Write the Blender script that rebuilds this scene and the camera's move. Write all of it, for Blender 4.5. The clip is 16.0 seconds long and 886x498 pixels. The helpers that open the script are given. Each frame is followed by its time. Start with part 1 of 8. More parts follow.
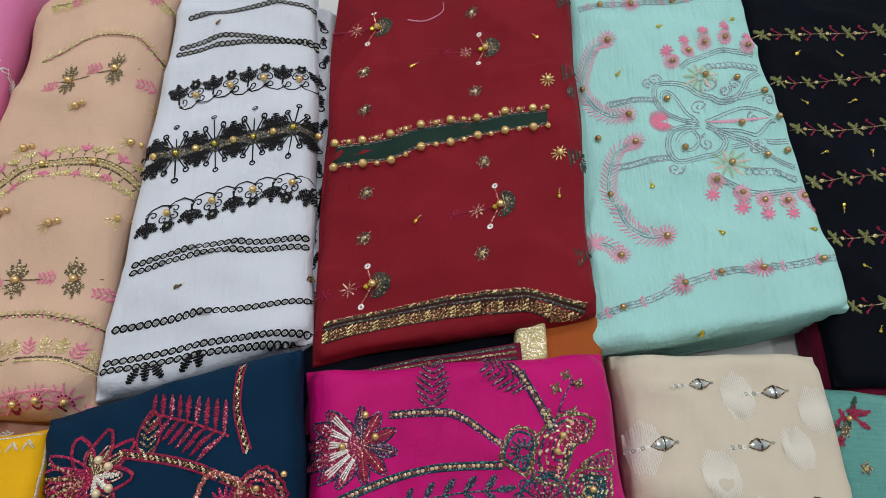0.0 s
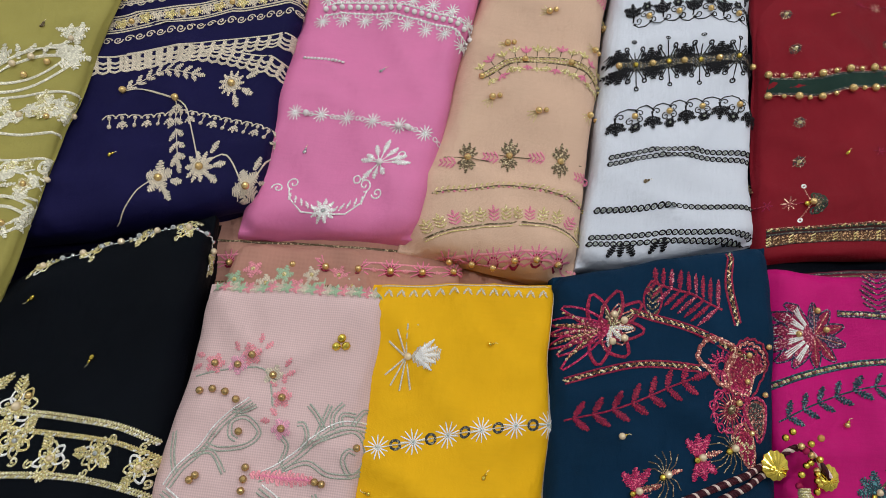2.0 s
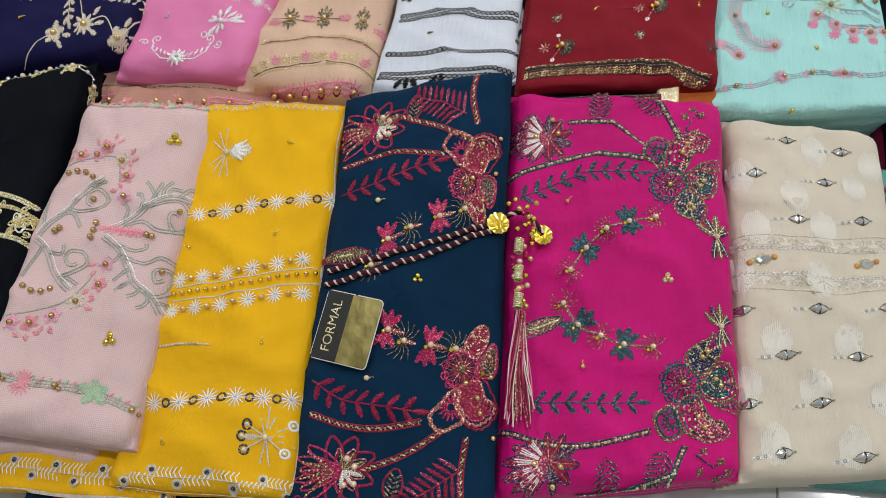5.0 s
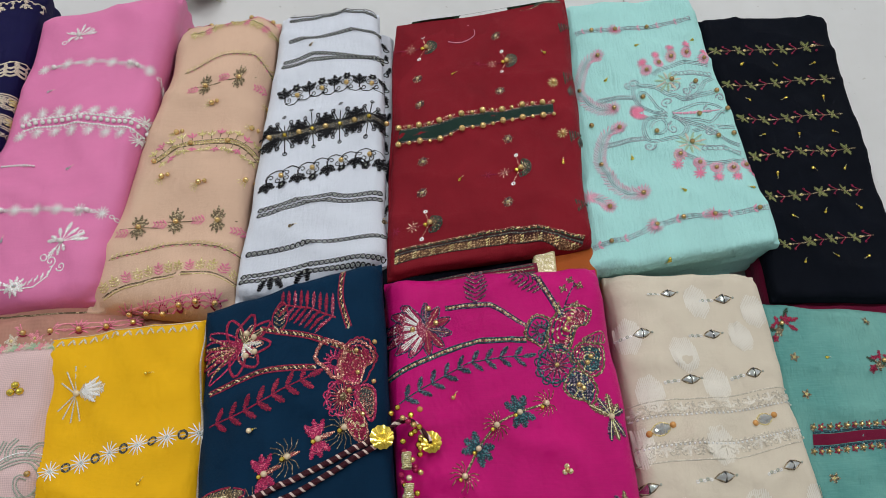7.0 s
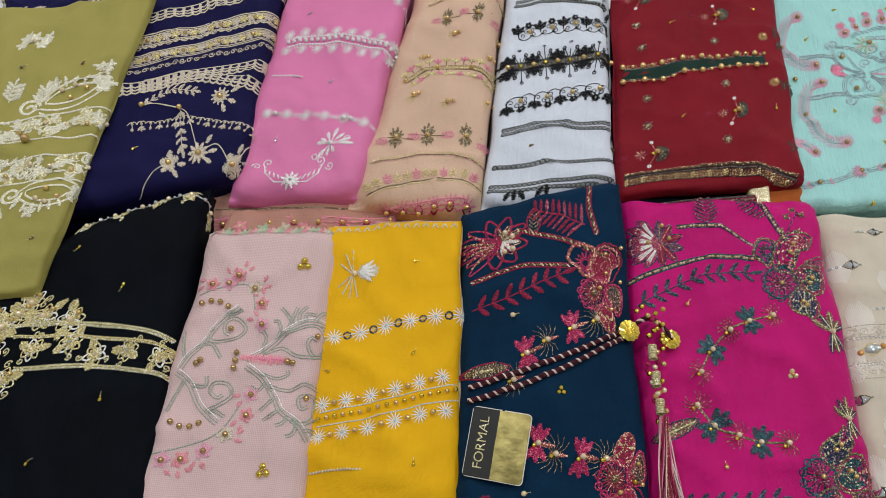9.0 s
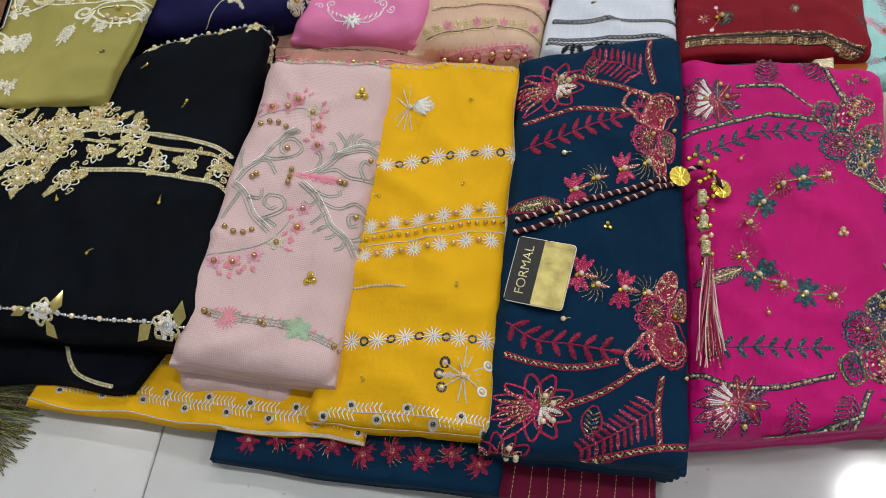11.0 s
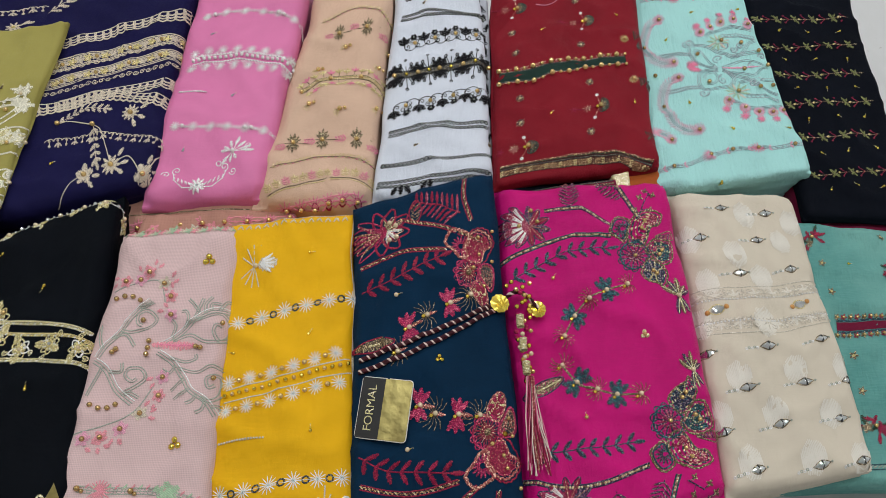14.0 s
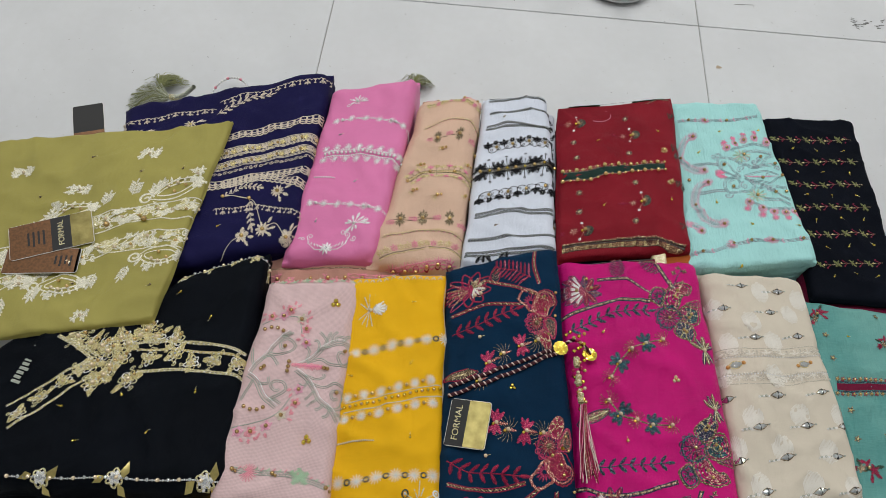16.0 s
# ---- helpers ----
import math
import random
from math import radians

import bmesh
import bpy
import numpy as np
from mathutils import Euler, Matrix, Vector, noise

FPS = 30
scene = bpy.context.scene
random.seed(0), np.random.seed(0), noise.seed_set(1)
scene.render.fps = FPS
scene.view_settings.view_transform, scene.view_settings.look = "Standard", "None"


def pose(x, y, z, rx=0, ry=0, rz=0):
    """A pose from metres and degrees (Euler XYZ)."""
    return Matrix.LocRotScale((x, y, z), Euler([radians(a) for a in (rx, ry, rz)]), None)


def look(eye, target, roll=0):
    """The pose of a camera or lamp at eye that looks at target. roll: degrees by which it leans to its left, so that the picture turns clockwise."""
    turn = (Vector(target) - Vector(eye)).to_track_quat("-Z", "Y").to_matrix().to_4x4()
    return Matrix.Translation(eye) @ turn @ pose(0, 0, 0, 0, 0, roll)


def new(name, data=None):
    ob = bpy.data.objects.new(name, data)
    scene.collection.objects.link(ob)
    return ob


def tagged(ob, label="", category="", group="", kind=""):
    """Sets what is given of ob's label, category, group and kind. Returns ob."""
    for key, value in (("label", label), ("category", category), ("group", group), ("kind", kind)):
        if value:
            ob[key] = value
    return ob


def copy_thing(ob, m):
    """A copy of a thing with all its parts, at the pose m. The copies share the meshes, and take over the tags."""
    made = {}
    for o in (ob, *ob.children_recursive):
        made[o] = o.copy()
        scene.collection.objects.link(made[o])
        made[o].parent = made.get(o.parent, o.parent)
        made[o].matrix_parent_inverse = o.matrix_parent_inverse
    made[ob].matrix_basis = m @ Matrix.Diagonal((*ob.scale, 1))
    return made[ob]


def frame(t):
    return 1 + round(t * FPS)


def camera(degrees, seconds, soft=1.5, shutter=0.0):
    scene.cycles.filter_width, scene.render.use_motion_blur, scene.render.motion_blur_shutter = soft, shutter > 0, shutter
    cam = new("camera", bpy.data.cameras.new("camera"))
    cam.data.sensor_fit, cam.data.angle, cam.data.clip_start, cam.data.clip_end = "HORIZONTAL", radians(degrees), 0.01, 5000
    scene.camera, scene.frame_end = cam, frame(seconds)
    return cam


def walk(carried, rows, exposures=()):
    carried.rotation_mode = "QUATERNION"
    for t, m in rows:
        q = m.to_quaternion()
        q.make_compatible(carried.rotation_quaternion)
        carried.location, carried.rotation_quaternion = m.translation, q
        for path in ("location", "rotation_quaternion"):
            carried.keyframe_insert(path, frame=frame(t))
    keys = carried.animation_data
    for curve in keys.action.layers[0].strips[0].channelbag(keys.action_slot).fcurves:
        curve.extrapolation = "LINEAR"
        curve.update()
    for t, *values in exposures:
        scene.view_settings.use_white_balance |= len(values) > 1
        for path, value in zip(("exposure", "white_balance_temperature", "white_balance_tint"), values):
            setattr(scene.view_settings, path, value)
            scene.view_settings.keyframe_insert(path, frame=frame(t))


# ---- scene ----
cam = camera(58.3, 16.0, soft=0.62)
PATH = [
    (0, (0.069, 0.049, 0.545), (0.205, 0.785, -1.31), 10.0),
    (0.5, (-0.021, 0.044, 0.555), (0.128, 0.73, -1.318), 12.7),
    (1, (-0.103, 0.021, 0.57), (0.009, 0.663, -1.321), 13.9),
    (1.5, (-0.17, -0.014, 0.58), (-0.073, 0.635, -1.309), 15.1),
    (2, (-0.218, -0.025, 0.58), (-0.125, 0.595, -1.319), 16.0),
    (2.5, (-0.262, -0.045, 0.588), (-0.195, 0.541, -1.323), 14.6),
    (3, (-0.267, -0.11, 0.622), (-0.239, 0.483, -1.288), 12.5),
    (3.5, (-0.225, -0.207, 0.654), (-0.225, 0.402, -1.251), 11.2),
    (4, (-0.136, -0.241, 0.668), (-0.178, 0.399, -1.226), 8.1),
    (4.5, (-0.051, -0.233, 0.684), (-0.121, 0.436, -1.199), 4.9),
    (5, (0.0, -0.221, 0.674), (-0.064, 0.49, -1.194), 2.4),
    (5.2, (0.018, -0.211, 0.661), (-0.037, 0.53, -1.196), 1.5),
    (7.3, (0.033, -0.099, 0.685), (0.154, 0.766, -1.115), 7.1),
    (7.5, (0.015, -0.102, 0.686), (0.136, 0.763, -1.113), 7.2),
    (8, (-0.048, -0.122, 0.699), (0.062, 0.745, -1.1), 6.8),
    (8.5, (-0.111, -0.161, 0.698), (-0.032, 0.7, -1.105), 6.3),
    (9, (-0.146, -0.199, 0.707), (-0.112, 0.651, -1.104), 6.2),
    (9.2, (-0.155, -0.208, 0.701), (-0.132, 0.635, -1.112), 6.0),
    (11.3, (-0.133, -0.313, 0.667), (-0.198, 0.441, -1.185), 3.7),
    (11.5, (-0.119, -0.307, 0.671), (-0.181, 0.432, -1.187), 3.3),
    (12, (-0.049, -0.292, 0.66), (-0.112, 0.465, -1.19), -1.0),
    (12.5, (0.016, -0.265, 0.655), (0.027, 0.517, -1.185), -2.3),
    (13, (0.03, -0.235, 0.684), (0.097, 0.563, -1.149), -0.6),
    (13.5, (-0.005, -0.224, 0.727), (0.106, 0.613, -1.086), 4.2),
    (14, (-0.075, -0.248, 0.778), (0.04, 0.62, -1.021), 8.1),
    (14.5, (-0.113, -0.318, 0.824), (-0.018, 0.605, -0.948), 8.1),
    (15, (-0.13, -0.394, 0.875), (-0.072, 0.644, -0.834), 7.6),
    (15.5, (-0.128, -0.388, 0.906), (-0.112, 0.707, -0.767), 5.6),
    (16, (-0.124, -0.397, 0.937), (-0.127, 0.699, -0.736), 4.1),
]
# the camera meters brighter and darker on the way
EXPOSURE = [(0, -0.03), (1, -0.1), (2, 0.0), (3, 0.15), (5.2, 0.16), (7.3, -0.02), (8.5, -0.1), (9.2, 0.04), (11.5, 0.12), (12.5, 0.14), (13.2, 0.07), (14, 0.03), (16, 0.0)]
walk(cam, [(t, look(eye, target, roll)) for t, eye, target, roll in PATH], EXPOSURE)

# ---- light ----
world = bpy.data.worlds.new("shop_world")
scene.world = world
world.use_nodes = True
world.node_tree.nodes["Background"].inputs[0].default_value = (0.9, 0.95, 1.0, 1)
world.node_tree.nodes["Background"].inputs[1].default_value = 0.03
CEILING = 2.75


def lamp_at(x, y, power, size):
    data = bpy.data.lights.new("ceiling_lamp", "AREA")
    data.shape, data.size, data.energy, data.color = "DISK", size, power, (0.97, 0.975, 0.98)
    ob = new("ceiling_lamp", data)
    ob.location = (x, y, CEILING - 0.03)
    return ob


# ---- materials ----
def nodes_of(name):
    mat = bpy.data.materials.new(name)
    mat.use_nodes = True
    nt = mat.node_tree
    return mat, nt, nt.nodes, nt.links, nt.nodes["Principled BSDF"]


def mixed(nt, a, b, fac):
    n = nt.nodes.new("ShaderNodeMix")
    n.data_type = "RGBA"
    for sock, v in ((n.inputs[0], fac), (n.inputs[6], a), (n.inputs[7], b)):
        if isinstance(v, (tuple, list)):
            sock.default_value = (*v, 1) if len(v) == 3 else v
        elif isinstance(v, (int, float)):
            sock.default_value = v
        else:
            nt.links.new(v, sock)
    return n.outputs[2]


def math_node(nt, op, a, b=0.0):
    n = nt.nodes.new("ShaderNodeMath")
    n.operation = op
    for sock, v in zip(n.inputs, (a, b)):
        if isinstance(v, (int, float)):
            sock.default_value = v
        else:
            nt.links.new(v, sock)
    return n.outputs[0]


def noise_of(nt, scale, detail=3.0, stretch=(1, 1, 1), rough=0.5):
    co = nt.nodes.new("ShaderNodeTexCoord")
    mp = nt.nodes.new("ShaderNodeMapping")
    mp.inputs["Scale"].default_value = stretch
    nt.links.new(co.outputs["Object"], mp.inputs[0])
    n = nt.nodes.new("ShaderNodeTexNoise")
    n.inputs["Scale"].default_value, n.inputs["Detail"].default_value = scale, detail
    n.inputs["Roughness"].default_value = rough
    nt.links.new(mp.outputs[0], n.inputs[0])
    return n.outputs[0]


def ramped(nt, value, lo, hi):
    n = nt.nodes.new("ShaderNodeMapRange")
    n.inputs[1].default_value, n.inputs[2].default_value = lo, hi
    nt.links.new(value, n.inputs[0])
    return n.outputs[0]


def wave_of(nt, axis, scale, distortion=1.0):
    co = nt.nodes.new("ShaderNodeTexCoord")
    n = nt.nodes.new("ShaderNodeTexWave")
    n.wave_type, n.bands_direction = "BANDS", axis
    n.inputs["Scale"].default_value, n.inputs["Distortion"].default_value = scale, distortion
    n.inputs["Detail Scale"].default_value = 0.3
    nt.links.new(co.outputs["Object"], n.inputs[0])
    return n.outputs["Fac"]


def bumped(nt, bsdf, height, strength, distance):
    b = nt.nodes.new("ShaderNodeBump")
    b.inputs["Strength"].default_value, b.inputs["Distance"].default_value = strength, distance
    nt.links.new(height, b.inputs["Height"])
    nt.links.new(b.outputs[0], bsdf.inputs["Normal"])


def fabric(name, col, vary=0.12, rough=0.75, weave=900.0, bump=0.6, sheen=0.04, second=None, crinkle=0.0, gloss=0.35, ribs=0.0, check=0.0):
    """Woven cloth: two thread directions, faint slubs, soft creases and an uneven dye."""
    mat, nt, nd, ln, b = nodes_of(name)
    dark = tuple(c * (1 - vary) for c in col)
    light = second or tuple(min(1, c * (1 + vary)) for c in col)
    big = ramped(nt, noise_of(nt, 14, 4), 0.3, 0.7)
    slub = ramped(nt, noise_of(nt, 90, 3, (1, 9, 1)), 0.35, 0.75)
    base = mixed(nt, mixed(nt, dark, light, big), light if not second else second, math_node(nt, "MULTIPLY", slub, 0.35))
    wx, wy = wave_of(nt, "X", weave), wave_of(nt, "Y", weave * 0.9)
    grid = math_node(nt, "ADD", wx, wy)
    base = mixed(nt, base, tuple(c * 0.66 for c in col), math_node(nt, "MULTIPLY", ramped(nt, grid, 1.1, 0.1), 0.05 + 0.85 * check))
    base = mixed(nt, base, tuple(min(1, 0.12 + c * 1.15) for c in col), math_node(nt, "MULTIPLY", ramped(nt, grid, 1.3, 2.0), check * 0.7)) if check > 0.3 else base
    if ribs:
        rib = wave_of(nt, "Y", ribs, 0.4)
        base = mixed(nt, base, tuple(min(1, c * 1.25) for c in col), math_node(nt, "MULTIPLY", rib, 0.6))
    ln.new(base, b.inputs["Base Color"])
    h = math_node(nt, "ADD", math_node(nt, "MULTIPLY", grid, 0.035), math_node(nt, "MULTIPLY", noise_of(nt, 38, 5, (1, 0.45, 1)), 2.2))
    if crinkle:
        h = math_node(nt, "ADD", h, math_node(nt, "MULTIPLY", noise_of(nt, 260, 2, (1, 0.12, 1)), crinkle))
    bumped(nt, b, h, bump, 0.003)
    b.inputs["Roughness"].default_value = rough
    b.inputs["Specular IOR Level"].default_value = gloss * 0.4
    b.inputs["Sheen Weight"].default_value = sheen
    b.inputs["Sheen Roughness"].default_value = 0.4
    b.inputs["Sheen Tint"].default_value = (*[min(1, 0.4 + c * 0.6) for c in col], 1)
    return mat


def thread_of(name, col, metal=0.0, rough=0.55, vary=0.45, twist=330.0, glint=None):
    """Embroidery thread: twisted strands with painted groove shade, light and dark stitches, each stitch of its own
    tone, sparkle flecks of the glint colour.
    """
    mat, nt, nd, ln, b = nodes_of(name)
    n1 = ramped(nt, noise_of(nt, 900, 2), 0.34, 0.66)
    st = wave_of(nt, "DIAGONAL", twist, 2.0)
    strand = mixed(nt, tuple(c * (1 - vary) for c in col), tuple(min(1, c * (1 + vary)) for c in col), n1)
    geo = nd.new("ShaderNodeNewGeometry")
    tone = math_node(nt, "MULTIPLY", geo.outputs["Random Per Island"], min(0.5, vary * 0.8))
    strand = mixed(nt, strand, tuple(c * 0.35 for c in col), tone)
    # shade between the strands put into the colour, dark where the twist dips
    body = mixed(nt, tuple(c * (0.9 - 0.6 * min(0.6, vary)) for c in col), strand, ramped(nt, st, 0.0, 0.5))
    # sparkle of thread and sequins painted into the colour as bright metallic flecks
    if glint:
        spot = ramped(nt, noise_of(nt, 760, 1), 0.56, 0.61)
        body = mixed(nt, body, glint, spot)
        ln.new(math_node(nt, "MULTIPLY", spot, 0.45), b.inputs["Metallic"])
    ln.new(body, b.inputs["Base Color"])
    bumped(nt, b, math_node(nt, "ADD", st, n1), 0.15, 0.001)
    if not glint:
        b.inputs["Metallic"].default_value = metal
    b.inputs["Roughness"].default_value = rough
    b.inputs["Specular IOR Level"].default_value = 0.3
    return mat


def shiny(name, col, metal=1.0, rough=0.2, vary=0.15, coat=0.0):
    mat, nt, nd, ln, b = nodes_of(name)
    n1 = ramped(nt, noise_of(nt, 300, 2), 0.3, 0.7)
    ln.new(mixed(nt, tuple(c * (1 - vary) for c in col), col, n1), b.inputs["Base Color"])
    b.inputs["Metallic"].default_value, b.inputs["Roughness"].default_value = metal, rough
    b.inputs["Coat Weight"].default_value = coat
    return mat


M = dict(
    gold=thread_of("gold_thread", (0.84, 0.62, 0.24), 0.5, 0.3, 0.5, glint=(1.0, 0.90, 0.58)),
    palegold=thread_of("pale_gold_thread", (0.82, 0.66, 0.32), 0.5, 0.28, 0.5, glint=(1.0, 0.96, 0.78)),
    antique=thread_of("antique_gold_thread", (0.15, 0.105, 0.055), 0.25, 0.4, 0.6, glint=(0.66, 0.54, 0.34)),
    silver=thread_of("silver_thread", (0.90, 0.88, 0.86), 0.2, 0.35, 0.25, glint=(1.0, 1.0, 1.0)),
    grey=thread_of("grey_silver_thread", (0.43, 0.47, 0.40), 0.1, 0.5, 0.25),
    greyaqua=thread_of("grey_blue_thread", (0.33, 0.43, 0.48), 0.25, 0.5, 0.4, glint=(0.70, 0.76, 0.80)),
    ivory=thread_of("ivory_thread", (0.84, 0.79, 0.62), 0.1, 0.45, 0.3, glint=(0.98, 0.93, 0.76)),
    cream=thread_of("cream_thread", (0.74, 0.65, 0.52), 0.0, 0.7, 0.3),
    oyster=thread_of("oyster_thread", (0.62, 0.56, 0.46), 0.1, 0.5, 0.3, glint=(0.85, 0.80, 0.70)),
    white=thread_of("white_thread", (0.95, 0.93, 0.90), 0.0, 0.7, 0.12),
    black=thread_of("black_thread", (0.005, 0.005, 0.008), 0.0, 0.8, 0.3),
    charcoal=thread_of("charcoal_thread", (0.04, 0.045, 0.05), 0.1, 0.5, 0.5, glint=(0.26, 0.24, 0.18)),
    pink=thread_of("pink_thread", (0.90, 0.25, 0.40), 0.0, 0.65, 0.25),
    palepink=thread_of("pale_pink_thread", (0.84, 0.40, 0.54), 0.0, 0.65, 0.2),
    rose=thread_of("rose_thread", (0.92, 0.34, 0.40), 0.0, 0.65, 0.25),
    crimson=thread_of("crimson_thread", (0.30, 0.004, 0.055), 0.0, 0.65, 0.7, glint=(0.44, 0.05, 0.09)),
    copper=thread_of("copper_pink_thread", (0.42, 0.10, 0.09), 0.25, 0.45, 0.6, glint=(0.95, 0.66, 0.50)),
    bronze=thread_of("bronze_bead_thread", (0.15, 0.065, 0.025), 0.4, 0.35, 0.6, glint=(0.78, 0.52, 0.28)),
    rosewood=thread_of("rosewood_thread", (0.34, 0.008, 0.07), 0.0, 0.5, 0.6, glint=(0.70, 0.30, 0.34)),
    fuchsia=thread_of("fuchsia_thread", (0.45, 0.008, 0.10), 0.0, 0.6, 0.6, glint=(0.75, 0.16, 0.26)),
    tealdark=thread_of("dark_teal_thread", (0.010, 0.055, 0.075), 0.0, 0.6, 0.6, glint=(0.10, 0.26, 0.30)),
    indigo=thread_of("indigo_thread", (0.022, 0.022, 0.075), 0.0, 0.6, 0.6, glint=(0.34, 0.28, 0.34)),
    green=thread_of("dark_green_thread", (0.03, 0.075, 0.045), 0.1, 0.6),
    olive=thread_of("olive_thread", (0.24, 0.26, 0.09), 0.0, 0.65),
    mint=thread_of("mint_thread", (0.42, 0.60, 0.40), 0.0, 0.7, 0.2),
    pearl=shiny("pearl", (0.92, 0.76, 0.52), 0.35, 0.22, 0.1, 0.8),
    goldpearl=shiny("gold_pearl", (0.86, 0.60, 0.24), 0.7, 0.26, 0.2, 0.8),
    brasspearl=shiny("brass_pearl", (0.58, 0.38, 0.15), 0.75, 0.24, 0.25, 0.8),
    rosepearl=shiny("rose_pearl", (0.62, 0.16, 0.14), 0.5, 0.24, 0.2, 0.8),
    whitepearl=shiny("white_pearl", (0.85, 0.84, 0.82), 0.0, 0.16, 0.08, 0.6),
    sequin=shiny("gold_sequin", (0.88, 0.68, 0.12), 1.0, 0.18),
    foil=shiny("gold_foil", (0.70, 0.58, 0.22), 1.0, 0.28),
    crystal=shiny("crystal", (0.75, 0.78, 0.80), 0.9, 0.08),
    amber=shiny("amber_glass", (0.75, 0.38, 0.12), 0.3, 0.1),
    ruby=shiny("ruby_glass", (0.45, 0.02, 0.10), 0.2, 0.12),
)
W = dict(
    navy=fabric("navy_silk", (0.010, 0.009, 0.055), rough=0.62, sheen=0.0, gloss=0.2),
    pink=fabric("pink_silk", (0.72, 0.20, 0.42), 0.06, 0.42, bump=0.35, gloss=0.6),
    peach=fabric("peach_chiffon", (0.70, 0.48, 0.355), 0.07, 0.7),
    white=fabric("white_lawn", (0.70, 0.745, 0.84), 0.04, 0.8, crinkle=0.4),
    maroon=fabric("maroon_silk", (0.22, 0.010, 0.020), 0.14, 0.55, gloss=0.25),
    aqua=fabric("aqua_crinkled_lawn", (0.40, 0.74, 0.72), 0.05, 0.8, crinkle=1.2),
    ink=fabric("ink_black_cotton", (0.004, 0.0055, 0.010), 0.2, 0.8, sheen=0.0, gloss=0.15),
    olive=fabric("olive_organza", (0.36, 0.32, 0.085), 0.1, 0.5, gloss=0.5),
    black=fabric("black_silk", (0.0022, 0.0036, 0.0065), 0.2, 0.55, sheen=0.0, gloss=0.16),
    blush=fabric("blush_checked_net", (0.69, 0.50, 0.50), 0.05, 0.85, weave=235, bump=0.5, check=0.42),
    yellow=fabric("mustard_silk", (0.86, 0.47, 0.008), 0.07, 0.6),
    teal_navy=fabric("petrol_blue_chiffon", (0.003, 0.024, 0.060), 0.15, 0.7, sheen=0.0, gloss=0.2),
    magenta=fabric("magenta_silk", (0.56, 0.004, 0.175), 0.14, 0.45, gloss=0.4),
    beige=fabric("beige_jacquard", (0.68, 0.61, 0.50), 0.05, 0.75),
    teal=fabric("sea_green_raw_silk", (0.10, 0.34, 0.32), 0.18, 0.7, second=(0.19, 0.43, 0.39), crinkle=1.0, check=0.25, weave=420),
    bottle=fabric("bottle_green_silk", (0.012, 0.035, 0.028), 0.15, 0.6),
    wine=fabric("wine_silk", (0.16, 0.006, 0.035), 0.15, 0.6),
    rust=fabric("rust_silk", (0.40, 0.10, 0.02), 0.1, 0.6),
    hem=fabric("dark_braid_ground", (0.045, 0.012, 0.012), 0.3, 0.7),
    sheer=fabric("sheer_rose_net", (0.42, 0.22, 0.17), 0.2, 0.8, weave=110),
    oval=fabric("woven_oval", (0.80, 0.76, 0.68), 0.05, 0.6),
    greytrim=fabric("pale_grey_lawn", (0.58, 0.61, 0.68), 0.06, 0.8),
)


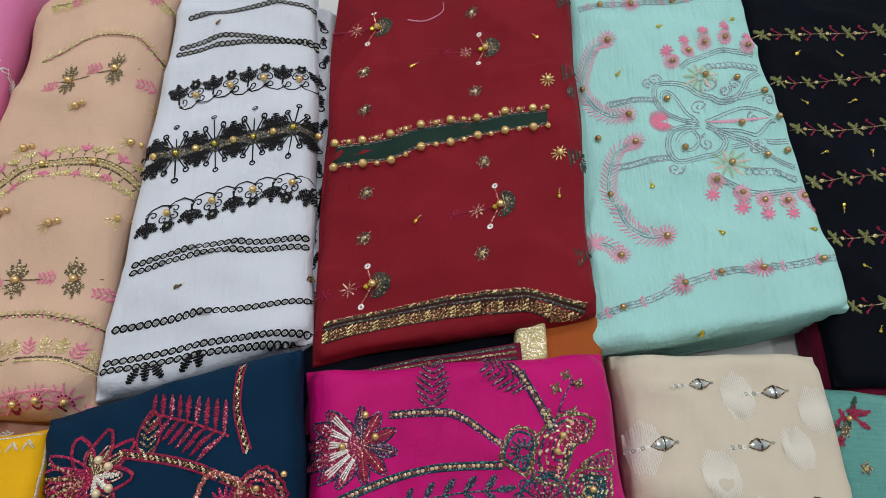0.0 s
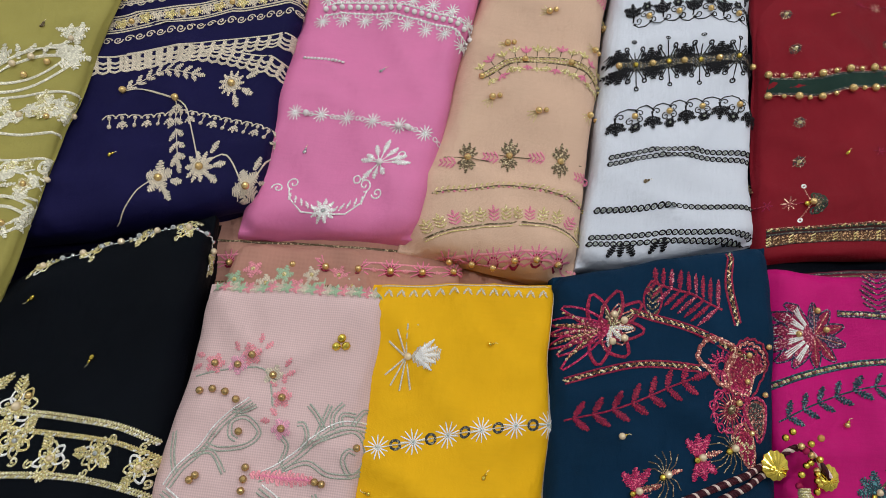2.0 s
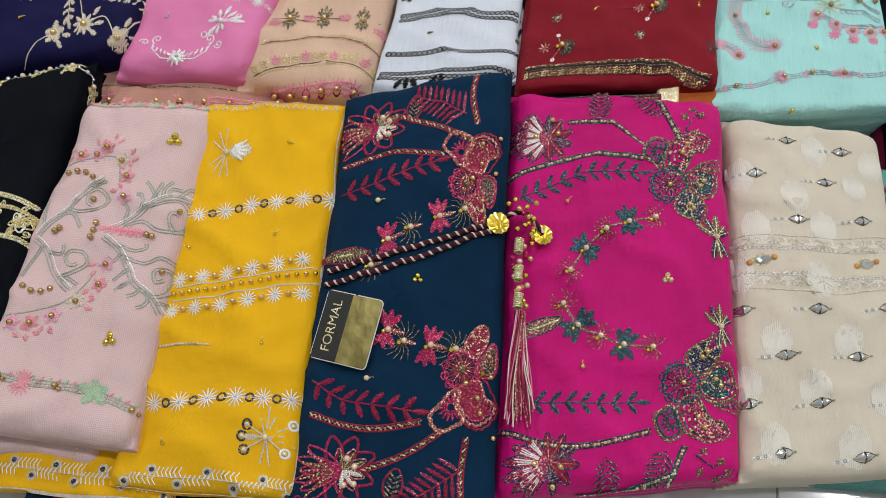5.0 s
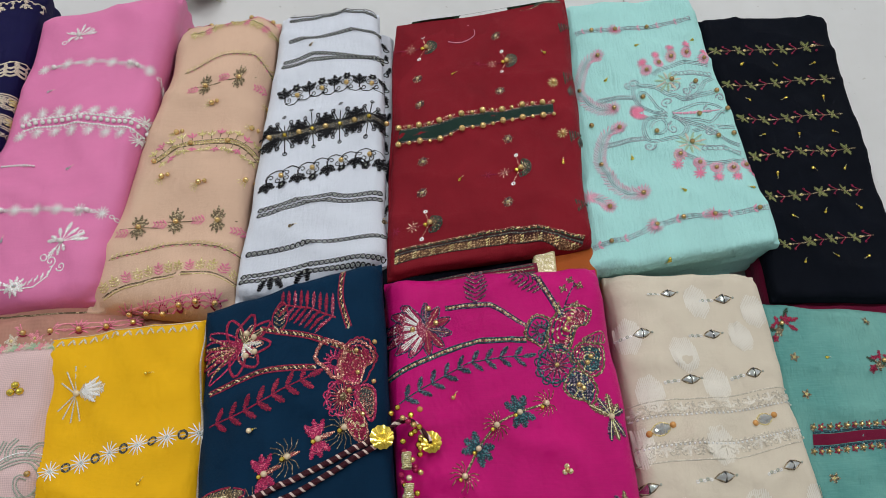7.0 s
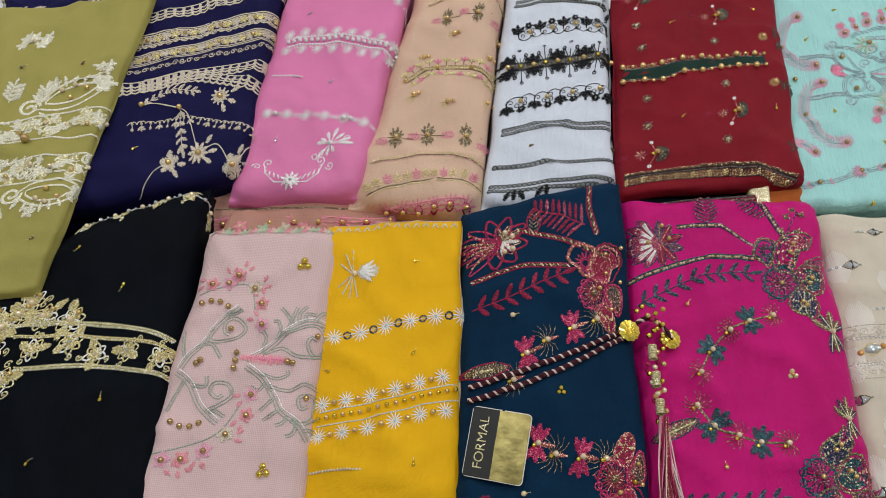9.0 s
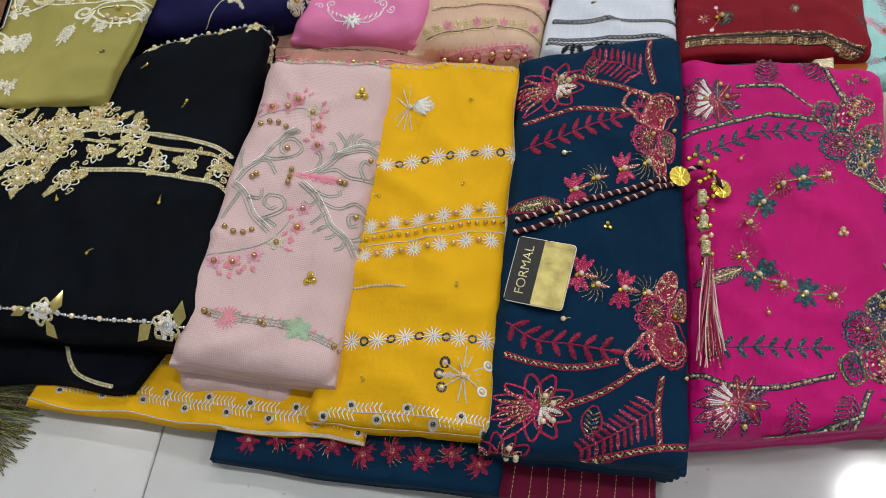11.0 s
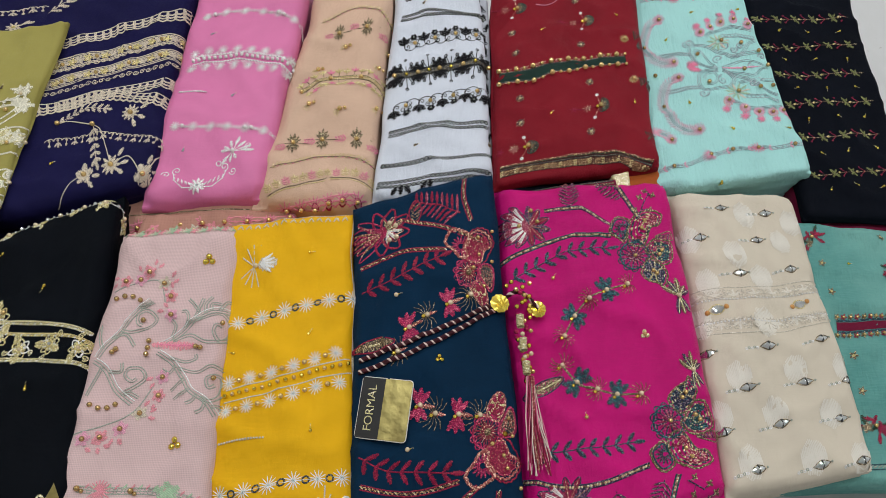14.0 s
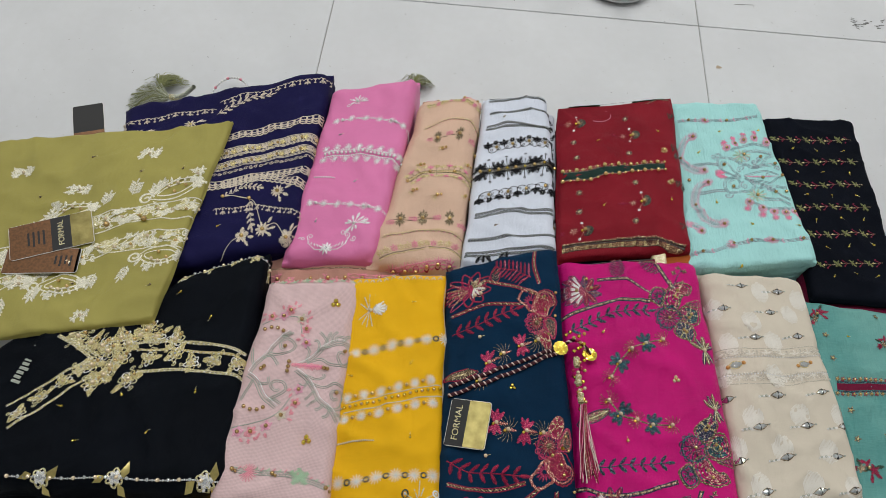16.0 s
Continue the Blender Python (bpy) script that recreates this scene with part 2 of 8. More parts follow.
# ---- cloth ----
class Cloth:
    """A folded suit: a soft slab over four corners (front left, front right, back right, back left, each x, y, z of its top)."""

    def __init__(self, corners, radius=0.012, base=0.0, bulge=0.0, wrinkle=0.0031, wave=0.0030, seed=0.0, layers=4):
        self.c = [Vector(p) for p in corners]
        self.r, self.base, self.bulge, self.wrinkle, self.wave, self.seed, self.layers = radius, base, bulge, wrinkle, wave, seed, layers
        a, b, c, d = self.c
        self.w = ((b - a).length + (c - d).length) / 2
        self.l = ((d - a).length + (c - b).length) / 2

    def flat(self, u, v):
        a, b, c, d = self.c
        return (a * (1 - u) + b * u) * (1 - v) + (d * (1 - u) + c * u) * v

    def top(self, u, v, h=0.0):
        p = self.flat(u, v)
        q = Vector((p.x * 9, p.y * 9, self.seed))
        s = self.wave * (noise.noise(q * 2.1 + Vector((5, 0, 0))))
        t = self.wave * (noise.noise(q * 2.1 + Vector((0, 9, 0))))
        uu, vv = min(max(u, 0), 1), min(max(v, 0), 1)
        d = min(uu * self.w, (1 - uu) * self.w, vv * self.l, (1 - vv) * self.l)
        drop = 0.0
        if d < self.r:
            # Blend the two nearest edges so that corners round off as well.
            du = max(0, self.r - min(uu, 1 - uu) * self.w)
            dv = max(0, self.r - min(vv, 1 - vv) * self.l)
            e = min(1, math.hypot(du, dv) / self.r)
            drop = self.r * (1 - math.sqrt(max(0, 1 - e * e)))
        z = self.bulge * 16 * uu * (1 - uu) * vv * (1 - vv)
        z += self.wrinkle * (1.2 * noise.noise(q * 1.3) + 0.9 * noise.noise(Vector((q.x * 4, q.y * 1.6, self.seed + 3))))
        ridge = 1 - abs(noise.noise(Vector((q.x * 1.5 + q.y * 1.3, q.y * 1.2 - q.x * 1.0, self.seed + 7))))
        z += self.wrinkle * 1.6 * ridge ** 6
        z += self.wrinkle * 0.34 * noise.noise(Vector((q.x * 3.4 + q.y * 0.8, q.y * 2.2, self.seed + 23)))
        ridge = 1 - abs(noise.noise(Vector((q.x * 2.4 - q.y * 0.7, q.y * 2.6 + q.x * 0.4, self.seed + 17))))
        z += self.wrinkle * 0.7 * ridge ** 8
        return Vector((p.x + s, p.y + t, p.z + z - drop + h))

    def normal(self, u, v):
        e = 0.004
        a = self.top(u + e / self.w, v) - self.top(u - e / self.w, v)
        b = self.top(u, v + e / self.l) - self.top(u, v - e / self.l)
        n = a.cross(b)
        return n.normalized() if n.length > 0 else Vector((0, 0, 1))

    def mesh(self, name):
        def steps(length):
            edge = [self.r * k / length for k in (0, 0.06, 0.16, 0.32, 0.55, 0.8, 1.1)]
            n = max(4, int((length - 2.2 * self.r) / 0.0055))
            lo, hi = edge[-1], 1 - edge[-1]
            return edge[:-1] + [lo + (hi - lo) * i / n for i in range(n + 1)] + [1 - e for e in reversed(edge[:-1])]
        us, vs = steps(self.w), steps(self.l)
        nu, nv = len(us), len(vs)
        verts = [self.top(u, v) for v in vs for u in us]
        faces = [(j * nu + i, j * nu + i + 1, (j + 1) * nu + i + 1, (j + 1) * nu + i) for j in range(nv - 1) for i in range(nu - 1)]
        rim = [i for i in range(nu)] + [j * nu + nu - 1 for j in range(1, nv)] + [(nv - 1) * nu + i for i in range(nu - 2, -1, -1)] + [j * nu for j in range(nv - 2, 0, -1)]
        mid = self.flat(0.5, 0.5)
        prev, steps_down = rim, self.layers * 4
        for k in range(1, steps_down + 1):
            f = k / steps_down
            ring = []
            for i, r in enumerate(rim):
                p = verts[r]
                out = Vector((p.x - mid.x, p.y - mid.y, 0)).normalized()
                q = Vector((p.x * 14, p.y * 14, self.seed + math.ceil(k / 4)))
                push = 0.0022 * abs(math.sin(f * self.layers * math.pi)) - 0.001 + 0.002 * noise.noise(q)
                z = p.z + (self.base + 0.0006 - p.z) * f
                ring.append(len(verts))
                verts.append(Vector((p.x, p.y, z)) + out * push)
            n = len(rim)
            faces += [(prev[i], ring[i], ring[(i + 1) % n], prev[(i + 1) % n]) for i in range(n)]
            prev = ring
        faces.append(tuple(reversed(prev)))
        me = bpy.data.meshes.new(name)
        me.from_pydata(verts, [], faces)
        for f in me.polygons:
            f.use_smooth = True
        me.update()
        return me


def thing(name, at, label, category, group=""):
    e = new(name)
    e.empty_display_size = 0.02
    e.location = at
    tagged(e, label, category, group)
    e["at"] = list(at)
    return e


def under(ob, parent):
    """Hang a part, built in world places, under its thing."""
    o = parent
    while o.parent:
        o = o.parent
    ob.parent = parent
    if o is parent:
        ob.matrix_parent_inverse = Matrix.Translation(Vector(o["at"])).inverted()
    return ob


def part(name, me, mats, parent, label=""):
    ob = new(name, me)
    for m in (mats if isinstance(mats, (list, tuple)) else [mats]):
        me.materials.append(m)
    under(ob, parent)
    if label:
        ob["label"] = label
    return ob


def suit(name, cloth, mat, label, group="folded suits on the floor"):
    p = cloth.flat(0.5, 0.5)
    e = thing(name, (p.x, p.y, cloth.base), label, "folded suit", group)
    part("cloth", cloth.mesh("cloth"), mat, e)
    e_cloth[name] = cloth
    return e


def layer(parent, corners, mat, label="", name="under_layer", **kw):
    c = Cloth(corners, **kw)
    part(name, c.mesh(name), mat, parent, label)
    return c


e_cloth = {}

# ---- the place ----
def box_mesh(name, lo, hi, bevel=0.0):
    bm = bmesh.new()
    bmesh.ops.create_cube(bm, size=1)
    for v in bm.verts:
        v.co = Vector([lo[k] + (v.co[k] + 0.5) * (hi[k] - lo[k]) for k in range(3)])
    if bevel:
        bmesh.ops.bevel(bm, geom=list(bm.edges), offset=bevel, segments=2, affect="EDGES")
    me = bpy.data.meshes.new(name)
    bm.to_mesh(me)
    bm.free()
    return me


def setting(name, me, mat, label=""):
    ob = new(name, me)
    me.materials.append(mat)
    return tagged(ob, label, kind="structure")


def tile_material():
    mat, nt, nd, ln, b = nodes_of("glazed_floor_tile")
    cloud = ramped(nt, noise_of(nt, 5, 5), 0.3, 0.7)
    fine = ramped(nt, noise_of(nt, 60, 4), 0.35, 0.65)
    col = mixed(nt, (0.60, 0.61, 0.62), (0.67, 0.68, 0.69), cloud)
    col = mixed(nt, col, (0.55, 0.55, 0.53), math_node(nt, "MULTIPLY", fine, 0.12))
    specks = ramped(nt, noise_of(nt, 130, 1), 0.74, 0.80)
    col = mixed(nt, col, (0.32, 0.30, 0.27), math_node(nt, "MULTIPLY", specks, 0.45))
    ln.new(col, b.inputs["Base Color"])
    b.inputs["Roughness"].default_value = 0.16
    rough = math_node(nt, "ADD", math_node(nt, "MULTIPLY", cloud, 0.05), 0.07)
    ln.new(rough, b.inputs["Roughness"])
    bumped(nt, b, noise_of(nt, 9, 2), 0.03, 0.002)
    return mat


def plain(name, col, rough=0.8):
    mat, nt, nd, ln, b = nodes_of(name)
    n = ramped(nt, noise_of(nt, 6, 5), 0.3, 0.7)
    ln.new(mixed(nt, tuple(c * 0.93 for c in col), col, n), b.inputs["Base Color"])
    b.inputs["Roughness"].default_value = rough
    bumped(nt, b, noise_of(nt, 80, 3), 0.1, 0.002)
    return mat


grout = plain("grout", (0.42, 0.40, 0.37), 0.9)
paint = plain("wall_paint", (0.78, 0.78, 0.76))
X0, X1, Y0, Y1 = -2.75, 2.65, -2.45, 2.95
floor = setting("floor", box_mesh("floor", (X0, Y0, -0.12), (X1, Y1, -0.0025)), grout, "grey grout bed under glazed floor tiles")
setting("wall_north", box_mesh("wall_north", (X0 - 0.1, Y1, -0.12), (X1 + 0.1, Y1 + 0.1, CEILING)), paint)
setting("wall_south", box_mesh("wall_south", (X0 - 0.1, Y0 - 0.1, -0.12), (X1 + 0.1, Y0, CEILING)), paint)
setting("wall_east", box_mesh("wall_east", (X1, Y0, -0.12), (X1 + 0.1, Y1, CEILING)), paint)
setting("wall_west", box_mesh("wall_west", (X0 - 0.1, Y0, -0.12), (X0, Y1, CEILING)), paint)
setting("ceiling", box_mesh("ceiling", (X0 - 0.1, Y0 - 0.1, CEILING), (X1 + 0.1, Y1 + 0.1, CEILING + 0.1)), paint)

tile_mat = tile_material()
T = 0.643
tile_me = box_mesh("tile", (-T / 2 + 0.0007, -T / 2 + 0.0007, -0.012), (T / 2 - 0.0007, T / 2 - 0.0007, 0.0), 0.0008)
tile_me.materials.append(tile_mat)
TILE_TURN = Matrix.Rotation(radians(-1.2), 4, "Z")
for i in range(-5, 6):
    for j in range(-5, 5):
        p = TILE_TURN @ Vector(((i + 0.5) * T, (j + 0.5) * T, 0)) + Vector((0.2935, 0.7245, 0))
        if X0 + 0.2 < p.x < X1 - 0.2 and Y0 + 0.2 < p.y < Y1 - 0.2:
            t = new("tile", tile_me)
            t.matrix_world = Matrix.Translation(p) @ TILE_TURN
            t.parent = floor

glow = bpy.data.materials.new("lamp_diffuser")
glow.use_nodes = True
glow.node_tree.nodes["Principled BSDF"].inputs["Emission Color"].default_value = (1, 0.98, 0.95, 1)
glow.node_tree.nodes["Principled BSDF"].inputs["Emission Strength"].default_value = 8
rim_mat = plain("lamp_rim", (0.8, 0.8, 0.8), 0.4)


def disc_mesh(name, r, z0, z1, seg=40):
    bm = bmesh.new()
    bmesh.ops.create_cone(bm, cap_ends=True, segments=seg, radius1=r, radius2=r, depth=z1 - z0, matrix=Matrix.Translation((0, 0, (z0 + z1) / 2)))
    me = bpy.data.meshes.new(name)
    bm.to_mesh(me)
    bm.free()
    return me


dl = thing("downlight", (0, 0, CEILING), "round white recessed ceiling downlight, switched on", "ceiling light", "ceiling downlights")
part("rim", disc_mesh("rim", 0.095, CEILING - 0.012, CEILING), rim_mat, dl)
part("diffuser", disc_mesh("diffuser", 0.078, CEILING - 0.016, CEILING - 0.004), glow, dl)
LAMPS = [(x, y) for x in (-1.45, 0.10, 1.65) for y in (0.31, 1.86)]
for k, (x, y) in enumerate(LAMPS):
    if k:
        copy_thing(dl, Matrix.Translation((x, y, CEILING)))
    else:
        dl.location = (x, y, CEILING)
    lamp_at(x, y, 11.3, 0.15)

# ---- the folded suits ----
SUITS = dict(
    NAV=[(-0.5, 0.095, 0.082), (-0.319, 0.156, 0.085), (-0.31, 0.469, 0.084), (-0.602, 0.375, 0.078)],
    PNK=[(-0.332, 0.136, 0.074), (-0.211, 0.147, 0.079), (-0.177, 0.465, 0.086), (-0.304, 0.435, 0.08)],
    PCH=[(-0.223, 0.141, 0.076), (-0.103, 0.132, 0.082), (-0.084, 0.447, 0.076), (-0.175, 0.431, 0.076)],
    WHT=[(-0.101, 0.14, 0.077), (0.022, 0.177, 0.077), (0.015, 0.455, 0.075), (-0.082, 0.448, 0.072)],
    MAR=[(0.023, 0.162, 0.076), (0.198, 0.193, 0.08), (0.203, 0.477, 0.062), (0.031, 0.44, 0.056)],
    AQU=[(0.194, 0.169, 0.066), (0.374, 0.2, 0.064), (0.346, 0.504, 0.044), (0.21, 0.49, 0.04)],
    DKS=[(0.366, 0.154, 0.046), (0.49, 0.153, 0.046), (0.492, 0.484, 0.042), (0.352, 0.478, 0.04)],
    OLV=[(-0.7, -0.028, 0.096), (-0.461, 0.022, 0.096), (-0.432, 0.34, 0.096), (-0.8, 0.262, 0.096)],
    BLK=[(-0.7, -0.19, 0.088), (-0.339, -0.165, 0.088), (-0.345, 0.142, 0.09), (-0.62, -0.004, 0.088)],
    LPK=[(-0.356, -0.18, 0.084), (-0.227, -0.179, 0.08), (-0.225, 0.104, 0.096), (-0.336, 0.094, 0.09)],
    YEL=[(-0.245, -0.205, 0.058), (-0.105, -0.2, 0.062), (-0.118, 0.125, 0.092), (-0.236, 0.106, 0.088)],
    NVY=[(-0.11, -0.208, 0.064), (0.043, -0.205, 0.074), (0.019, 0.165, 0.108), (-0.118, 0.128, 0.092)],
    MAG=[(0.042, -0.18, 0.068), (0.223, -0.142, 0.074), (0.196, 0.162, 0.098), (0.021, 0.155, 0.084)],
    BEI=[(0.222, -0.143, 0.072), (0.36, -0.118, 0.076), (0.343, 0.168, 0.068), (0.211, 0.171, 0.064)],
    TEA=[(0.248, -0.131, 0.04), (0.52, -0.125, 0.04), (0.52, 0.14, 0.042), (0.33, 0.155, 0.042)],
)

# places of the needlework on each suit, across and along it
AQU_COMB_A = [(0.197, 0.762), (0.120, 0.745), (0.067, 0.677), (0.051, 0.632), (0.079, 0.581), (0.153, 0.547), (0.245, 0.536)]
AQU_COMB_B = [(0.265, 0.466), (0.188, 0.455), (0.143, 0.407), (0.129, 0.346), (0.171, 0.283), (0.241, 0.241), (0.335, 0.223)]
AQU_COMB_C = [(0.143, 0.201), (0.095, 0.226), (0.037, 0.235)]
AQU_BORDER = [(0.026, 0.059), (0.134, 0.076), (0.370, 0.109), (0.514, 0.118), (0.683, 0.118), (0.926, 0.115), (0.985, 0.113)]
AQU_TOP = [(0.050, 0.847), (0.172, 0.865), (0.351, 0.866), (0.588, 0.868), (0.921, 0.882)]
AQU_BANDS = [(0.150, 0.569), (0.398, 0.577), (0.178, 0.411), (0.415, 0.416)]
AQU_CENTRE = [(0.415, 0.508), (0.952, 0.490)]
AQU_STUDS = [(0.450, 0.576), (0.650, 0.626), (0.805, 0.611), (0.775, 0.489), (0.485, 0.435), (0.689, 0.387), (0.830, 0.389), (0.952, 0.490), (0.933, 0.571), (0.945, 0.404), (0.101, 0.491)]
AQU_PETALS = [(0.503, 0.683), (0.602, 0.711), (0.703, 0.730), (0.816, 0.735), (0.930, 0.706), (0.589, 0.341), (0.683, 0.302), (0.768, 0.278), (0.862, 0.266), (0.957, 0.279)]
AQU_DOTS = [(0.466, 0.786), (0.230, 0.663), (0.307, 0.349), (0.559, 0.208), (0.942, 0.186), (0.899, 0.794), (0.420, 0.003)]
MAR_BAND = [(0.033, 0.497), (0.232, 0.476), (0.471, 0.490), (0.688, 0.506), (0.864, 0.502)]
MAR_BIG = [(0.172, 0.878), (0.623, 0.750), (0.653, 0.280), (0.190, 0.148)]
MAR_SMALL = [(0.133, 0.735), (0.143, 0.598), (0.577, 0.617), (0.600, 0.400), (0.152, 0.383), (0.150, 0.267), (0.592, 0.171), (0.571, 0.871)]
MAR_DOTS = [(0.324, 0.711), (0.350, 0.270), (0.891, 0.277), (0.843, 0.751), (0.875, 0.614), (0.902, 0.392)]
MAR_HEM = [(0.031, 0.055), (0.201, 0.059), (0.395, 0.064), (0.591, 0.059), (0.788, 0.036), (0.949, -0.005)]
WHT_LINES = [(0.126, 0.860), (0.489, 0.880), (1.045, 0.886), (0.085, 0.761), (0.479, 0.775), (1.016, 0.778), (0.098, 0.779), (0.474, 0.795), (1.017, 0.767), (0.072, 0.237), (0.549, 0.245), (0.989, 0.217), (0.075, 0.254), (0.545, 0.263), (0.988, 0.237), (0.049, 0.128), (0.524, 0.116), (0.994, 0.088), (0.031, 0.047), (0.491, 0.036), (0.993, -0.010), (0.041, 0.063), (0.486, 0.056), (0.992, 0.013)]
WHT_ROW = [(0.164, 0.631), (0.478, 0.651), (0.779, 0.652), (1.013, 0.647), (0.078, 0.502), (0.480, 0.516), (0.780, 0.517), (1.000, 0.507), (0.099, 0.368), (0.515, 0.386), (0.797, 0.390), (0.996, 0.365)]
WHT_DOTS = [(0.335, 0.180), (0.339, 0.836), (0.992, 0.141)]
PCH_LINE = [(0.201, 0.779), (0.516, 0.828), (0.797, 0.811), (1.026, 0.757), (0.107, 0.130), (0.376, 0.160), (0.650, 0.180), (1.007, 0.156)]
PCH_MID = [(0.197, 0.452), (0.372, 0.499), (0.598, 0.515), (0.842, 0.500), (1.035, 0.467)]
PCH_SPRIG = [(0.450, 0.721), (0.757, 0.731), (0.259, 0.230), (0.502, 0.256), (0.810, 0.259)]
PCH_LEAVES = [(0.357, 0.706), (0.636, 0.741), (0.963, 0.702), (0.168, 0.212), (0.412, 0.245), (0.682, 0.262), (0.978, 0.233)]
PCH_PEARLS = [(0.556, 0.648), (0.936, 0.561), (1.047, 0.657), (0.303, 0.552), (0.614, 0.364), (0.961, 0.384), (0.305, 0.394)]
PCH_BUDS = [(0.120, 0.030), (0.282, 0.063), (0.539, 0.090), (0.810, 0.101), (1.008, 0.079)]
PCH_HEM = [(0.289, -0.015), (0.434, -0.005), (0.586, 0.009), (0.733, 0.018), (0.894, 0.017)]
PCH_TOPROW = [(0.150, 0.939), (0.429, 0.964), (0.720, 0.963), (1.020, 0.916)]
PNK_ROW_A = [(0.153, 0.761), (0.322, 0.759), (0.527, 0.749), (0.697, 0.732), (0.887, 0.702), (1.072, 0.653)]
PNK_MID = [(0.143, 0.559), (0.369, 0.557), (0.655, 0.536), (0.906, 0.510), (1.100, 0.474)]
PNK_ROW_B = [(0.151, 0.269), (0.379, 0.264), (0.675, 0.248), (0.840, 0.239), (1.039, 0.211)]
PNK_BITS = [(0.113, 0.422), (0.352, 0.405), (0.250, 0.670), (0.560, 0.391), (0.272, 0.177), (0.701, 0.153), (0.333, 0.873), (0.450, 0.057)]
DKS_LINES = [(0.004, 0.847), (0.878, 0.860), (0.016, 0.711), (0.862, 0.726), (0.047, 0.578), (0.847, 0.597), (0.076, 0.448), (0.849, 0.468), (0.118, 0.311), (0.868, 0.337), (0.126, 0.163), (0.832, 0.186)]
NAV_LOW = [(0.520, 0.296), (0.677, 0.253), (0.731, 0.313), (0.845, 0.279), (0.463, 0.228), (0.749, 0.209), (1.034, 0.132), (0.682, 0.243), (0.715, 0.103), (0.655, 0.073), (0.783, 0.081), (0.944, 0.023), (0.488, 0.145), (0.512, -0.007), (0.879, -0.023), (1.032, 0.014)]
NAV_SCALLOP = [(0.521, 0.383), (0.721, 0.376), (1.041, 0.303)]
NAV_BANDS = [(0.451, 0.653), (1.049, 0.700), (0.466, 0.555), (1.055, 0.582), (0.476, 0.480), (1.058, 0.509), (0.499, 0.379), (1.056, 0.394)]
NAV_TOP = [(-0.013, 0.860), (0.212, 0.864), (0.441, 0.861), (0.466, 0.900), (0.722, 0.926), (1.019, 0.937), (0.451, 0.808), (0.699, 0.886), (0.055, 1.013), (0.075, 0.774), (0.320, 0.779)]
OLV_SPRIGS = [(0.739, 0.839), (0.284, 0.801), (0.511, 0.673), (0.959, 0.690), (0.655, 0.055), (0.355, 0.217)]
OLV_DOTS = [(0.535, 0.842), (0.732, 0.732), (0.889, 0.734), (0.365, 0.655), (0.576, 0.201), (0.933, 0.158)]
OLV_BAND = [(0.479, 0.484), (0.768, 0.556), (0.961, 0.572), (0.519, 0.397), (0.789, 0.477), (0.973, 0.477), (0.509, 0.336), (0.786, 0.408), (0.969, 0.422), (0.511, 0.278), (0.739, 0.333), (0.971, 0.335)]
OLV_MOTIF = [(0.884, 0.610), (1.132, 1.750), (0.920, 0.314), (0.721, 0.614), (0.418, 0.340), (0.537, 0.314)]
BLK_BAND = [(0.572, 0.664), (0.721, 0.623), (0.889, 0.576), (0.986, 0.526), (0.617, 0.516), (0.813, 0.484), (0.955, 0.434), (0.996, 0.410), (0.595, 0.620), (0.730, 0.586), (0.895, 0.542), (0.989, 0.497)]
BLK_DIAG = [(0.230, 0.433), (0.430, 0.630), (0.281, 0.302), (0.463, 0.532), (0.246, 0.838), (0.433, 0.620), (0.279, 0.806), (0.446, 0.637)]
BLK_FLOWERS = [(0.649, 0.567), (0.736, 0.564), (0.800, 0.521), (0.881, 0.519), (0.965, 0.479), (0.409, 0.583), (0.377, 0.518), (0.327, 0.456), (0.288, 0.375)]
BLK_CENTRE = [(0.480, 0.650), (0.397, 0.724), (0.508, 0.714), (0.501, 0.528), (0.599, 0.483), (0.477, 0.492), (0.580, 0.704), (0.650, 0.668), (0.718, 0.635), (0.337, 0.780)]
BLK_DOTS = [(0.507, 0.214), (0.732, 0.220), (0.846, 0.378), (0.603, 0.409), (0.419, 0.384), (0.671, 0.897), (0.827, 0.722)]
BLK_CHAIN = [(0.376, 0.047), (0.472, 0.045), (0.551, 0.049), (0.679, 0.050), (0.762, 0.041), (0.860, 0.036), (0.943, 0.028), (0.978, 0.032)]
BLK_TOP = [(0.660, 1.006), (0.722, 1.023), (0.811, 1.012), (0.905, 0.982), (1.000, 0.942), (1.030, 0.894)]
LPK_FLOWERS = [(0.467, 0.789), (0.336, 0.832), (0.265, 0.810), (0.543, 0.739), (0.570, 0.673), (0.139, 0.809), (0.578, 0.473), (0.566, 0.413), (0.345, 0.312), (0.222, 0.294), (0.107, 0.293), (0.452, 0.357)]
LPK_SCROLL = [(0.358, 0.658), (0.349, 0.454), (0.945, 0.646), (0.947, 0.471), (0.403, 0.558)]
LPK_FRONDS = [(0.519, 0.571), (0.736, 0.627), (1.006, 0.723), (0.616, 0.547), (0.921, 0.508), (1.019, 0.383), (0.444, 0.559), (0.171, 0.648), (0.129, 0.589), (0.375, 0.538), (0.251, 0.478), (0.138, 0.438)]
LPK_PEARLS = [(0.434, 0.587), (0.436, 0.564), (0.438, 0.542), (0.786, 0.573), (0.821, 0.570), (0.210, 0.565), (0.188, 0.555), (0.096, 0.747), (0.160, 0.751), (0.230, 0.746), (0.300, 0.729), (0.113, 0.390), (0.173, 0.379), (0.232, 0.379), (0.282, 0.389), (0.957, 0.646), (0.947, 0.471), (0.358, 0.658)]
